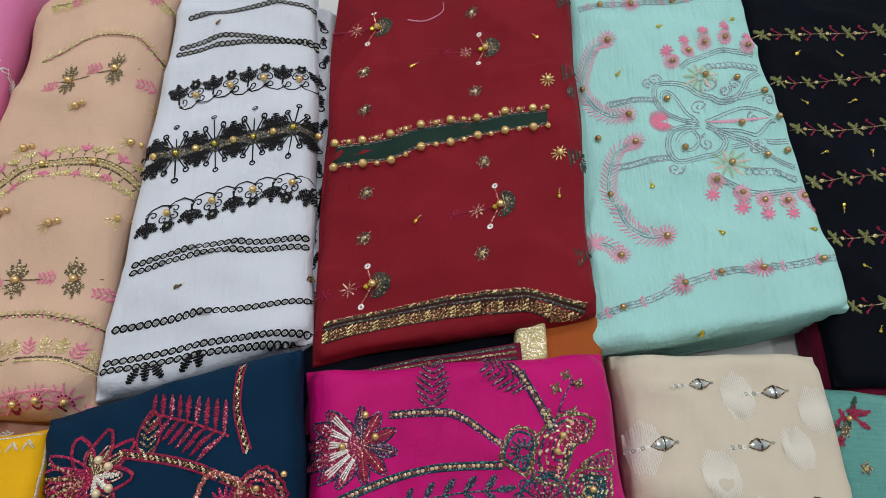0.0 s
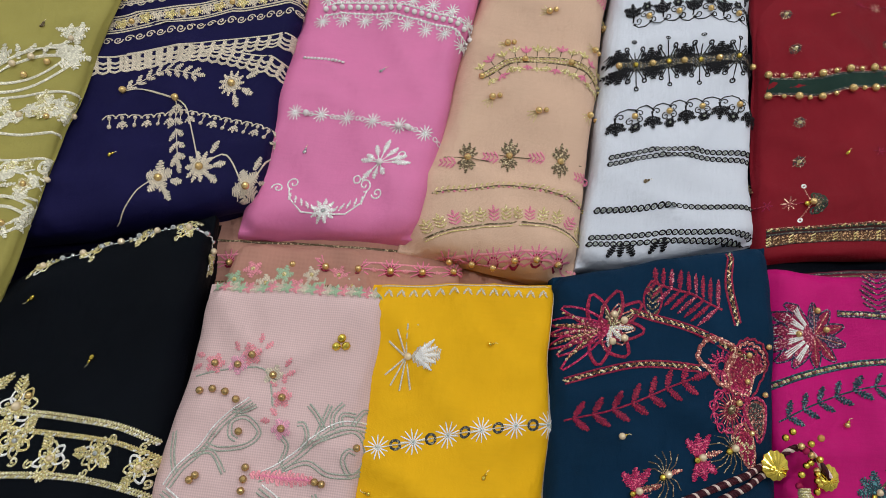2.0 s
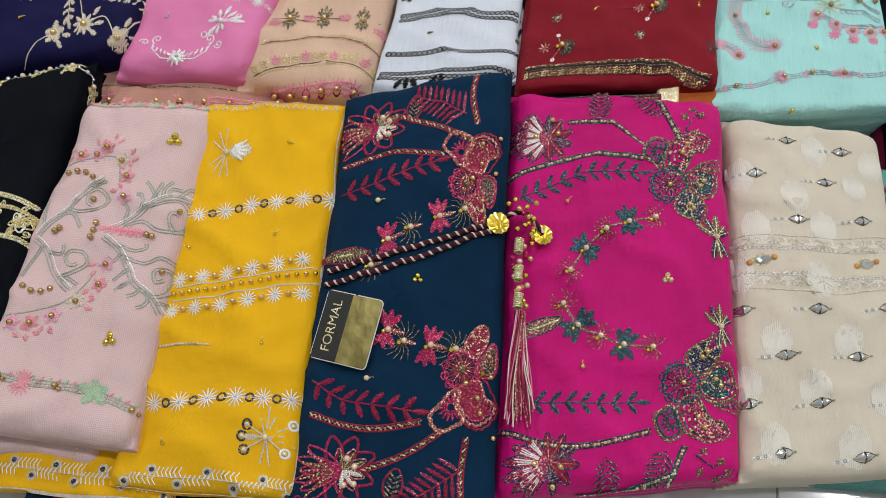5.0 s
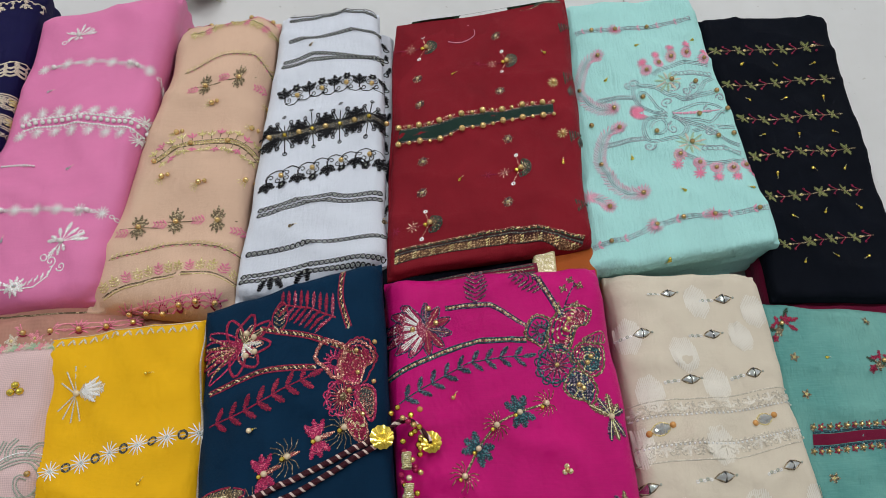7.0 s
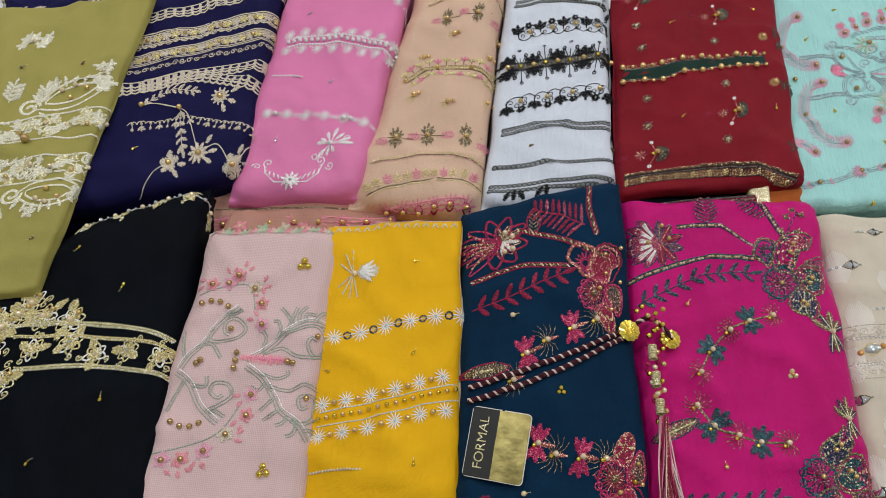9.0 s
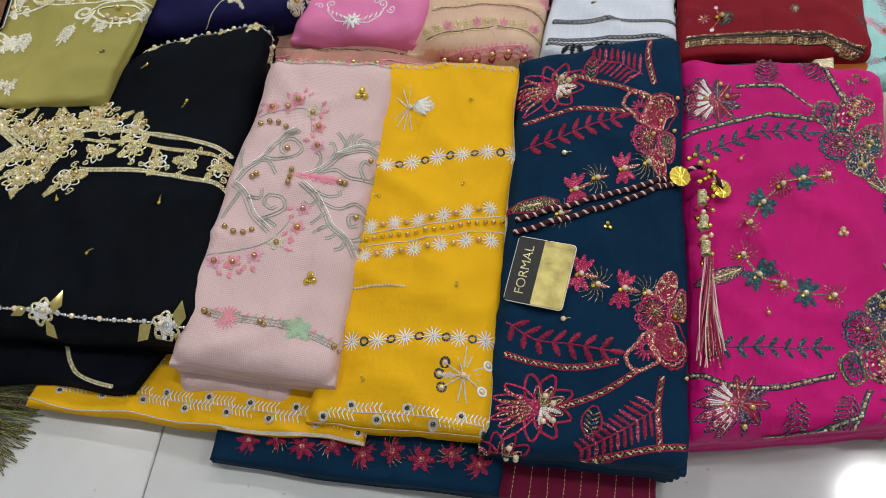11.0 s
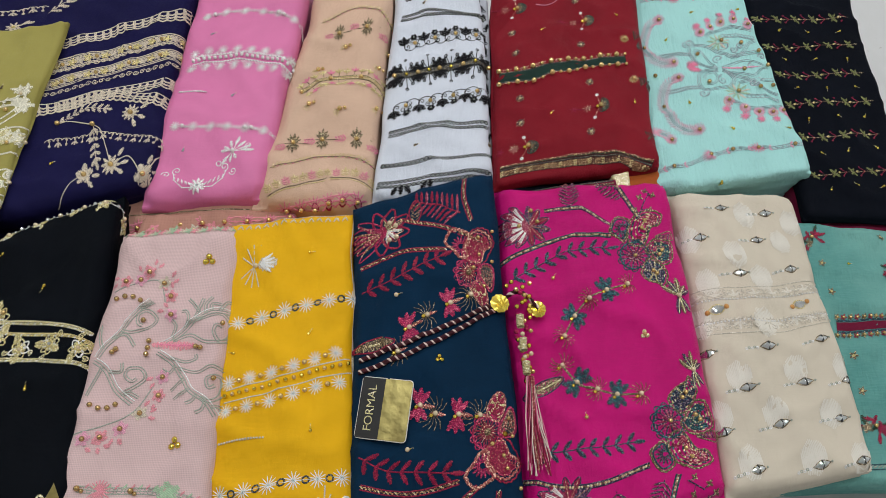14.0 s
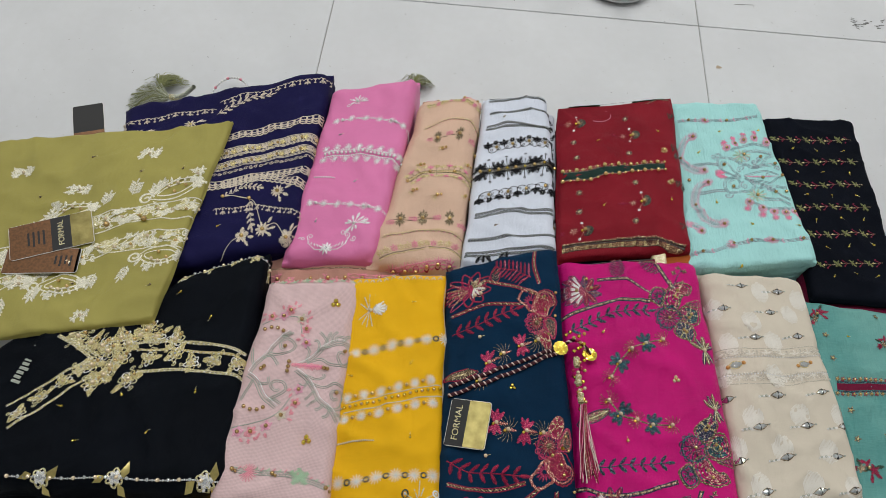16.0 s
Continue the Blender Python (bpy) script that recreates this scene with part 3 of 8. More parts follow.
LPK_BORDER = [(0.151, 0.140), (0.289, 0.131), (0.509, 0.128), (0.736, 0.124), (0.964, 0.099)]
LPK_DOTS = [(0.789, 0.865), (0.733, 0.268)]
YEL_ROWS = [(0.160, 0.670), (0.472, 0.696), (0.987, 0.714), (0.141, 0.499), (0.438, 0.517), (0.889, 0.553), (0.128, 0.465), (0.475, 0.484), (0.969, 0.524), (0.142, 0.420), (0.458, 0.437), (0.910, 0.471), (0.158, 0.195), (0.465, 0.208), (0.936, 0.220)]
YEL_LINES = [(0.128, 0.480), (0.469, 0.501), (0.978, 0.537), (0.123, 0.446), (0.466, 0.462), (0.986, 0.501)]
YEL_BITS = [(0.087, 0.331), (0.428, 0.333), (0.670, 0.863), (0.681, 0.616), (0.722, 0.345), (0.283, 0.102), (0.145, 0.582), (0.823, 0.130), (0.252, 0.847)]
NVY_STEMS = [(0.314, 0.910), (0.636, 0.847), (0.874, 0.789), (0.053, 0.791), (0.309, 0.808), (0.621, 0.787), (0.071, 0.209), (0.318, 0.180), (0.624, 0.205), (0.362, 0.097), (0.576, 0.145), (0.727, 0.189), (0.844, 0.173), (0.829, 0.103), (0.841, 0.026), (0.491, -0.004), (0.705, 0.022), (0.977, 0.043), (0.775, 0.990), (0.766, 0.923), (0.806, 0.858)]
NVY_LEAFY = [(0.061, 0.717), (0.255, 0.734), (0.579, 0.770), (0.055, 0.282), (0.251, 0.235), (0.578, 0.225)]
NVY_SHELL = [(0.755, 0.815), (0.823, 0.774), (0.797, 0.208), (0.887, 0.180), (0.789, 0.725), (0.822, 0.280)]
NVY_STAR = [(0.184, 0.882), (0.229, 0.092), (0.081, -0.017)]
NVY_FERN = [(0.738, 0.884), (0.430, 0.954), (0.834, 0.113), (0.461, 0.014), (0.425, 0.918), (0.510, 0.073)]
NVY_TULIPS = [(0.352, 0.592), (0.611, 0.642), (0.396, 0.391), (0.620, 0.356)]
NVY_SPIKES = [(0.463, 0.617), (0.747, 0.653), (0.481, 0.367), (0.750, 0.348), (0.285, 0.532)]
NVY_DOTS = [(0.548, 0.498), (0.278, 0.686), (0.333, 0.282)]
NVY_PEARLS = [(0.938, 0.815), (0.840, 0.804), (0.926, 0.732), (0.857, 0.674), (0.945, 0.296), (0.928, 0.337), (0.901, 0.222), (0.977, 0.179), (0.840, 0.760), (0.884, 0.251)]
NVY_CORD = [(0.045, 0.532), (0.402, 0.555), (0.971, 0.630), (0.978, 0.637), (1.151, 0.588)]
NVY_TASSEL = [(1.011, 0.565), (1.010, 0.448), (1.023, 0.348), (1.035, 0.228)]
NVY_TAG = [(0.084, 0.488), (0.372, 0.450), (0.296, 0.295), (0.054, 0.325), (0.129, 0.564)]
MAG_LOTUS = [(0.171, 0.863), (0.210, 0.068)]
MAG_STEMS = [(0.265, 0.912), (0.460, 0.902), (0.619, 0.841), (0.002, 0.758), (0.287, 0.805), (0.606, 0.810), (0.004, 0.146), (0.304, 0.097), (0.622, 0.123), (0.328, -0.008), (0.484, -0.010), (0.719, 0.028), (0.677, 0.989), (0.747, 0.914), (0.779, 0.855), (0.757, 0.088), (0.708, 0.029), (0.681, -0.005)]
MAG_LEAFY = [(0.034, 0.695), (0.298, 0.753), (0.577, 0.769), (0.048, 0.209), (0.290, 0.196), (0.548, 0.189)]
MAG_FLY = [(0.750, 0.786), (0.775, 0.189)]
MAG_SPRAY = [(0.271, 0.510), (0.358, 0.576), (0.453, 0.618), (0.555, 0.642), (0.654, 0.653), (0.246, 0.436), (0.326, 0.371), (0.418, 0.346), (0.523, 0.321), (0.631, 0.316)]
MAG_BUG = [(0.929, 0.591), (0.918, 0.371)]
MAG_BITS = [(0.702, 0.490), (0.258, 0.689), (0.336, 0.278), (0.137, 0.376), (0.831, 0.911), (0.857, 0.030), (0.666, 0.961), (0.406, 0.951), (0.652, 0.045), (0.438, 0.030)]
BEI_GEMS = [(0.370, 0.928), (0.725, 0.915), (0.158, 0.807), (0.591, 0.808), (0.378, 0.681), (0.775, 0.684), (0.033, 0.416), (0.443, 0.424), (0.844, 0.424), (0.255, 0.299), (0.657, 0.294), (0.963, 0.287), (0.039, 0.176), (0.421, 0.173), (0.845, 0.169), (0.200, 0.059), (0.623, 0.043), (0.919, 0.031)]
BEI_OVALS = [(0.069, 0.803), (0.375, 0.749), (0.769, 0.797), (0.549, 0.904), (0.904, 0.877), (0.132, 0.648), (0.524, 0.661), (0.022, 0.511), (0.456, 0.500), (0.214, 0.332), (0.608, 0.340), (0.964, 0.326), (0.032, 0.222), (0.394, 0.210), (0.782, 0.186), (0.164, 0.081), (0.581, 0.066), (0.925, 0.038)]
BEI_BAND = [(-0.015, 0.621), (0.465, 0.627), (1.004, 0.644), (-0.016, 0.586), (0.457, 0.587), (1.004, 0.602), (-0.013, 0.511), (0.462, 0.509), (0.982, 0.518), (-0.017, 0.471), (0.452, 0.466), (0.972, 0.481)]
BEI_STONES = [(0.147, 0.547), (0.759, 0.555)]
TEA_SPRIGS = [(0.227, 0.928), (0.658, 0.820), (0.485, 0.203)]
TEA_SMALL = [(0.597, 0.943), (0.273, 0.815), (0.314, 0.700), (0.435, 0.324), (0.411, 0.456), (0.592, 0.352), (0.401, 0.817)]
TEA_BANDS = [(0.132, 1.027), (0.814, 1.056), (0.353, 0.620), (0.686, 0.632), (0.348, 0.573), (0.678, 0.579), (0.370, 0.531), (0.667, 0.535), (0.445, 0.064), (0.562, 0.069)]
NVY_COIN = (0.949, 0.621)
MAG_COIN = (0.144, 0.591)
def make(key, name, mat, label, **kw):
    c = Cloth(SUITS[key], **kw)
    return suit(name, c, mat, label), c


teal_suit, TEA = make("TEA", "teal_suit", W["teal"], "sea-green raw silk suit with wine band, folded on the tiles", seed=1)
ink_suit, DKS = make("DKS", "ink_suit", W["ink"], "black suit with rows of embroidered vines, folded flat", seed=2, base=0.032, layers=2, radius=0.008)
aqua_suit, AQU = make("AQU", "aqua_suit", W["aqua"], "aqua crinkled suit with grey and pink embroidery, folded", seed=3, radius=0.008)
maroon_suit, MAR = make("MAR", "maroon_suit", W["maroon"], "maroon suit with green placket and gold border, folded", seed=4, bulge=0.014, base=0.0635, layers=1, radius=0.008)
white_suit, WHT = make("WHT", "white_suit", W["white"], "white suit with black embroidery and chain stripes, folded", seed=5)
peach_suit, PCH = make("PCH", "peach_suit", W["peach"], "peach chiffon suit with gold and pink sprigs, folded", seed=6, radius=0.02)
pink_suit, PNK = make("PNK", "pink_suit", W["pink"], "bright pink silk suit with silver floral rows, folded", seed=7, radius=0.016)
navy_suit, NAV = make("NAV", "navy_suit", W["navy"], "navy suit with cream embroidered bands, folded", seed=8, radius=0.016)
beige_suit, BEI = make("BEI", "beige_suit", W["beige"], "beige jacquard suit with mirror beads, folded", seed=9, bulge=0.006)
magenta_suit, MAG = make("MAG", "magenta_suit", W["magenta"], "magenta silk suit with teal beaded flowers, folded", seed=10, bulge=0.010, wrinkle=0.0040)
petrol_suit, NVY = make("NVY", "petrol_suit", W["teal_navy"], "petrol-blue suit with crimson embroidery and tasselled cord, folded", seed=11, bulge=0.016, wrinkle=0.0032)
yellow_suit, YEL = make("YEL", "yellow_suit", W["yellow"], "mustard-yellow suit with white flower rows, folded", seed=12, radius=0.01, bulge=0.010, wrinkle=0.0034)
blush_suit, LPK = make("LPK", "blush_suit", W["blush"], "blush pink checked suit with grey scroll embroidery, folded", seed=13, radius=0.015, bulge=0.003)
black_suit, BLK = make("BLK", "black_suit", W["black"], "black silk suit with gold floral trim, folded", seed=14, radius=0.02)
olive_suit, OLV = make("OLV", "olive_suit", W["olive"], "olive green suit with ivory embroidery, laid on the others", seed=15, base=0.0885, radius=0.006, layers=1)


# ---- embroidery ----
STITCH = 1.22  # millimetres of needlework per drawn unit


class Pen:
    """Draws raised stitches, beads and stones on a cloth, in millimetres round a place (u, v) of it."""

    def __init__(self, cloth):
        self.k, self.v, self.f, self.m, self.mats, self.cuts = cloth, [], [], [], [], []
        self.set(0, 0)

    def set(self, u, v, turn=0.0, size=1.0):
        self.u, self.w, self.a, self.s = u, v, radians(turn), size * STITCH
        return self

    def mat(self, key):
        m = M[key] if isinstance(key, str) else key
        if m not in self.mats:
            self.mats.append(m)
        return self.mats.index(m)

    def to(self, x, y, h=0.0):
        k = self.k
        c, s = math.cos(self.a), math.sin(self.a)
        u = self.u + (x * c - y * s) * self.s * 0.001 / k.w
        v = self.w + (x * s + y * c) * self.s * 0.001 / k.l
        over = max(0, u - 0.996, -u + 0.004) * k.w
        front = max(0, 0.004 - v, v - 0.996) * k.l
        uu, vv = min(max(u, 0.004), 0.996), min(max(v, 0.004), 0.996)
        p = k.top(uu, vv, h * 0.001 + 0.0003)
        if over or front:
            p.z -= over + front
            q = k.flat(0.5, 0.5)
            if over:
                p.x += math.copysign(0.0015 + h * 0.001, u - 0.5)
            if front:
                p.y += math.copysign(0.0015 + h * 0.001, v - 0.5)
            p.z = max(p.z, k.base + 0.002)
        return p

    def add(self, verts, faces, key):
        n, m = len(self.v), self.mat(key)
        self.v += verts
        self.f += [tuple(i + n for i in f) for f in faces]
        self.m += [m] * len(faces)

    def thread(self, pts, w=1.2, key="gold", h=0.7, close=False):
        """A cord of stitches along a path of (x, y)."""
        pts = [p for i, p in enumerate(pts) if i == 0 or math.dist(p, pts[i - 1]) > 0.05]
        n = len(pts)
        if n < 2:
            return
        verts, faces = [], []
        top = h * (0.85 if h >= 1.2 else 0.45)
        for i, (x, y) in enumerate(pts):
            a = pts[i - 1] if i or close else pts[i]
            b = pts[(i + 1) % n] if i < n - 1 or close else pts[i]
            dx, dy = b[0] - a[0], b[1] - a[1]
            d = math.hypot(dx, dy) or 1
            nx, ny = -dy / d * w / 2, dx / d * w / 2
            verts += [self.to(x + nx, y + ny), self.to(x + nx * 0.6, y + ny * 0.6, top), self.to(x - nx * 0.6, y - ny * 0.6, top), self.to(x - nx, y - ny)]
        for i in range(n if close else n - 1):
            j = (i + 1) % n
            faces += [(i * 4 + k + 1, j * 4 + k + 1, j * 4 + k, i * 4 + k) for k in range(3)]
        self.add(verts, faces, key)

    def leaf(self, x, y, turn, length, width, key="gold", h=0.9, vein=None, notch=0.0):
        """A satin-stitched leaf or petal from its stalk at (x, y): slanted stitches that part at the edge, from a raised middle."""
        a = radians(turn)
        c, s = math.cos(a), math.sin(a)
        n = max(4, min(14, int(length / 1.15)))

        def at(px, py, z):
            return self.to(x + px * c - py * s, y + px * s + py * c, z)

        verts = [at(length * (i / n) * (1 - notch * (i == n)), 0, h) for i in range(n + 1)]
        faces = []
        for side in (1, -1):
            for i in range(n):
                t = (i + 0.5) / n
                wd = width / 2 * math.sin(math.pi * min(1, t * 0.84 + 0.10)) ** 0.75 * (1 + 0.16 * math.sin(i * 2.4 + length + side))
                slant = min(length * 0.10, 0.55 * wd)
                half = length / n * 0.36
                px, lift = length * t * 0.96 + slant, 0.05 + (0.28 * h if i % 2 else 0.0)
                b = len(verts)
                verts += [at(px - half, side * wd, lift), at(px + half * 0.6, side * wd * 0.97, lift)]
                faces.append((i, i + 1, b + 1, b) if side < 0 else (i + 1, i, b, b + 1))
        self.add(verts, faces, key)
        if vein:
            self.thread([(x + length * t * c, y + length * t * s) for t in (0.08, 0.35, 0.65, 0.95)], width * 0.16, vein, h + 0.3)

    def shape(self, pts, key, w=1.6, h=1.0, scallop=0.0):
        """A smooth closed outline through (x, y) points, frilled by scallop."""
        m, out = len(pts), []
        for i in range(m):
            a, b, c, d = pts[i - 1], pts[i], pts[(i + 1) % m], pts[(i + 2) % m]
            for k in range(6):
                f = k / 6
                out.append(tuple(0.5 * (2 * q + (r - p) * f + (2 * p - 5 * q + 4 * r - e) * f * f + (3 * q - p - 3 * r + e) * f ** 3) for p, q, r, e in zip(a, b, c, d)))
        cx, cy = sum(p[0] for p in out) / len(out), sum(p[1] for p in out) / len(out)
        if scallop:
            out = [(px + (px - cx) * scallop * math.sin(i * 2.1), py + (py - cy) * scallop * math.sin(i * 2.1)) for i, (px, py) in enumerate(out)]
        self.thread(out, w, key, h, True)
        return out, (cx, cy)

    def petal(self, pts, edge, lining, fill, bead, scallop=0.03):
        """A beaded petal: twisted edge, lining cord, rows of slanted stitches following its length."""
        out, (cx, cy) = self.shape(pts, edge, 1.7, 1.1, scallop)
        self.add([self.to(cx, cy, 0.5)] + [self.to(cx + (px - cx) * 0.86, cy + (py - cy) * 0.86, 0.15) for px, py in out],
                 [(0, 1 + i, 1 + (i + 1) % len(out)) for i in range(len(out))], fill)
        for f, key, w in ((0.80, lining, 1.2), (0.60, fill, 1.2), (0.42, lining, 1.0), (0.24, bead, 1.3)):
            ring = [(cx + (px - cx) * f, cy + (py - cy) * f) for px, py in out]
            for i in range(0, len(ring) - 1, 2):
                p, q = ring[i], ring[(i + 2) % len(ring)]
                ox, oy = (px_ * 0.05 for px_ in (q[1] - p[1], p[0] - q[0]))
                self.thread([(p[0] - ox, p[1] - oy), (q[0] * 0.85 + p[0] * 0.15 + ox * 4, q[1] * 0.85 + p[1] * 0.15 + oy * 4)], w, key if i % 6 else bead, 0.9 + 0.3 * (i % 4 == 0))

    def outline(self, x, y, turn, length, width, key, w=0.9, n=9):
        a = radians(turn)
        c, s = math.cos(a), math.sin(a)
        side = []
        for i in range(n + 1):
            t = i / n
            side.append((length * t, width / 2 * math.sin(math.pi * min(1, t * 0.9 + 0.05)) ** 0.8))
        loop = side + [(p, -q) for p, q in reversed(side)]
        self.thread([(x + p * c - q * s, y + p * s + q * c) for p, q in loop], w, key, 0.8, True)

    def ring(self, x, y, r, w=0.8, key="gold", h=0.6, n=10):
        self.thread([(x + r * math.cos(2 * math.pi * i / n), y + r * math.sin(2 * math.pi * i / n)) for i in range(n)], w, key, h, True)

    def bead(self, x, y, r, key="gold", squash=0.8, n=7):
        """A small stitched bead or stud, low and round."""
        verts, faces = [], []
        for j, (rr, hh) in enumerate(((1.0, 0.25), (0.95, 0.8), (0.6, 1.35))):
            verts += [self.to(x + r * rr * math.cos(2 * math.pi * i / n), y + r * rr * math.sin(2 * math.pi * i / n), r * hh * squash) for i in range(n)]
        verts.append(self.to(x, y, r * 1.6 * squash))
        for j in range(2):
            faces += [(j * n + i, j * n + (i + 1) % n, (j + 1) * n + (i + 1) % n, (j + 1) * n + i) for i in range(n)]
        faces += [(2 * n + i, 2 * n + (i + 1) % n, 3 * n) for i in range(n)]
        self.add(verts, faces, key)

    def spokes(self, x, y, n, r0, r1, w, key, turn=0.0, spread=360.0, h=0.8, jitter=0.12):
        """Straight stitches round a place, joined at their hub."""
        verts, faces = [self.to(x, y, h * 0.6)], []
        for i in range(n):
            a = radians(turn + spread * (i / n if spread >= 360 else (i / max(1, n - 1) - 0.5)))
            k = r1 * (1 + jitter * math.sin(i * 12.9))
            c, s = math.cos(a), math.sin(a)
            b = len(verts)
            for r, f, z in ((r0, 0.7, h * 0.7), ((r0 + k) / 2, 1.0, h), (k, 0.6, 0.05)):
                verts += [self.to(x + r * c - s * w * f / 2, y + r * s + c * w * f / 2, z * 0.4), self.to(x + r * c, y + r * s, z), self.to(x + r * c + s * w * f / 2, y + r * s - c * w * f / 2, z * 0.4)]
            faces += [(0, b + 1, b), (0, b + 2, b + 1)]
            for j in (b, b + 3):
                faces += [(j, j + 1, j + 4, j + 3), (j + 1, j + 2, j + 5, j + 4)]
        self.add(verts, faces, key)

    def flower(self, x, y, n, r, key, width=0.7, turn=0.0, centre=None, cr=None):
        for i in range(n):
            self.leaf(x, y, turn + 360 * i / n, r, r * width, key)
        if centre:
            self.bead(x, y, cr or r * 0.28, centre)

    def curl(self, x, y, r, turns, key, w=1.1, start=0.0, sense=1):
        n = int(14 * turns)
        pts = []
        for i in range(n + 1):
            t = i / n
            a = radians(start) + sense * turns * 2 * math.pi * t
            rr = r * (1 - 0.85 * t)
            pts.append((x + rr * math.cos(a), y + rr * math.sin(a)))
        self.thread(pts, w, key)

    def cut(self):
        """What follows is a piece of its own."""
        self.cuts.append((len(self.v), len(self.f)))

    def done(self, name, parent, label=""):
        if self.cuts and self.cuts[0] == (0, 0):
            v, f, m, mats, ends = self.v, self.f, self.m, self.mats, self.cuts[1:] + [(len(self.v), len(self.f))]
            (v0, f0), self.cuts = (0, 0), []
            for v1, f1 in ends:
                self.v, self.f, self.m = v[v0:v1], [tuple(i - v0 for i in q) for q in f[f0:f1]], m[f0:f1]
                self.mats = list(mats)
                self.done("sequin", parent, label)
                v0, f0 = v1, f1
            return None
        self.cuts = []
        spot, verts, index = {}, [], []
        for q in self.v:
            key = (round(q.x, 6), round(q.y, 6), round(q.z, 6))
            if key not in spot:
                spot[key] = len(verts)
                verts.append(q)
            index.append(spot[key])
        kept = [(tuple(index[i] for i in f), m) for f, m in zip(self.f, self.m) if len({index[i] for i in f}) == len(f)]
        self.v, self.f, self.m = verts, [f for f, _ in kept], [m for _, m in kept]
        me = bpy.data.meshes.new(name)
        me.from_pydata(self.v, [], self.f)
        me.polygons.foreach_set("material_index", self.m)
        me.polygons.foreach_set("use_smooth", [True] * len(self.f))
        me.update()
        ob = part(name, me, self.mats, parent, label)
        self.v, self.f, self.m, self.mats = [], [], [], []
        return ob


def along(points, n, k):
    """n places at even steps along a smooth line through (u, v) points, with the line's turn in degrees."""
    def at(t):
        t *= len(points) - 1
        i = min(int(t), len(points) - 2)
        f = t - i
        p0, p1, p2, p3 = (points[max(0, i - 1)], points[i], points[i + 1], points[min(len(points) - 1, i + 2)])
        return [0.5 * (2 * b + (c - a) * f + (2 * a - 5 * b + 4 * c - d) * f * f + (3 * b - a - 3 * c + d) * f ** 3) for a, b, c, d in zip(p0, p1, p2, p3)]
    fine = [at(i / 60) for i in range(61)]
    run = [0.0]
    for a, b in zip(fine, fine[1:]):
        run.append(run[-1] + math.hypot((b[0] - a[0]) * k.w, (b[1] - a[1]) * k.l))
    out = []
    for i in range(n):
        want = run[-1] * i / max(1, n - 1)
        j = min(max(1, next((q for q, r in enumerate(run) if r >= want - 1e-9), 60)), 60)
        f = (want - run[j - 1]) / max(1e-9, run[j] - run[j - 1])
        a, b = fine[j - 1], fine[j]
        turn = math.degrees(math.atan2((b[1] - a[1]) * k.l, (b[0] - a[0]) * k.w))
        out.append((a[0] + (b[0] - a[0]) * f, a[1] + (b[1] - a[1]) * f, turn))
    return out


def length(points, k):
    return 1000 * sum(math.hypot((b[0] - a[0]) * k.w, (b[1] - a[1]) * k.l) for a, b in zip(points, points[1:]))


def cord(pen, points, w, key, off=0.0, h=0.7, n=0):
    """A cord along (u, v) points, moved sideways by off millimetres."""
    k = pen.k
    n = n or max(6, int(length(points, k) / 4))
    pen.set(0, 0, 0, 1 / STITCH)
    pts = []
    for u, v, t in along(points, n, k):
        pts.append((u * k.w * 1000 - off * math.sin(radians(t)), v * k.l * 1000 + off * math.cos(radians(t))))
    pen.thread(pts, w, key, h)


def each(pen, points, step, draw, off=0.0, first=0.5, turn=None):
    """Call draw(pen, i) at even steps along a line, with the pen turned along it."""
    k = pen.k
    n = max(2, round(length(points, k) / step))
    for i in range(n):
        u, v, t = along(points, 2 * n + 1, k)[2 * i + 1] if first else along(points, n, k)[i]
        a = radians(t)
        pen.set(u - off * math.sin(a) / 1000 / k.w, v + off * math.cos(a) / 1000 / k.l, t if turn is None else turn)
        draw(pen, i)


PEARLS = {}


def pearl(parent, k, u, v, r=2.0, key="pearl", name="pearl"):
    """One round bead, sewn on."""
    if (r, key) not in PEARLS:
        bm = bmesh.new()
        bmesh.ops.create_uvsphere(bm, u_segments=10, v_segments=7, radius=r * 0.00122)
        me = bpy.data.meshes.new("pearl")
        bm.to_mesh(me)
        bm.free()
        for f in me.polygons:
            f.use_smooth = True
        me.materials.append(M[key])
        PEARLS[r, key] = me
    pen = Pen(k).set(u, v)
    ob = new(name, PEARLS[r, key])
    ob.location = pen.to(0, 0, r * 0.8)
    return under(ob, parent)


def pearls(parent, k, places, r=2.0, key="pearl"):
    for p in places:
        pearl(parent, k, p[0], p[1], r, key)


def chain(pen, points, key="black", size=2.2, pitch=4.2, off=0.0, inner="grey"):
    """Two lines of thread that part and cross round small clear sequins."""
    k = pen.k
    n = max(3, round(length(points, k) / pitch))
    spots = along(points, 4 * n + 1, k)
    for side in (1, -1):
        pen.set(0, 0, 0, 1 / STITCH)
        line = []
        for i, (u, v, t) in enumerate(spots):
            d = off + side * size * 0.92 * (0.06, 0.8, 1.0, 0.8)[i % 4]
            line.append((u * k.w * 1000 - d * math.sin(radians(t)), v * k.l * 1000 + d * math.cos(radians(t))))
        pen.thread(line, 1.0, key, 0.9)
    def drop(q, i):
        q.bead(0, 0, size * 0.42, inner, 0.45, 6)
        q.thread([(-pitch * 0.5, 0), (-pitch * 0.24, 0)], 0.9, key, 0.9)
    each(pen, points, pitch, drop, off)


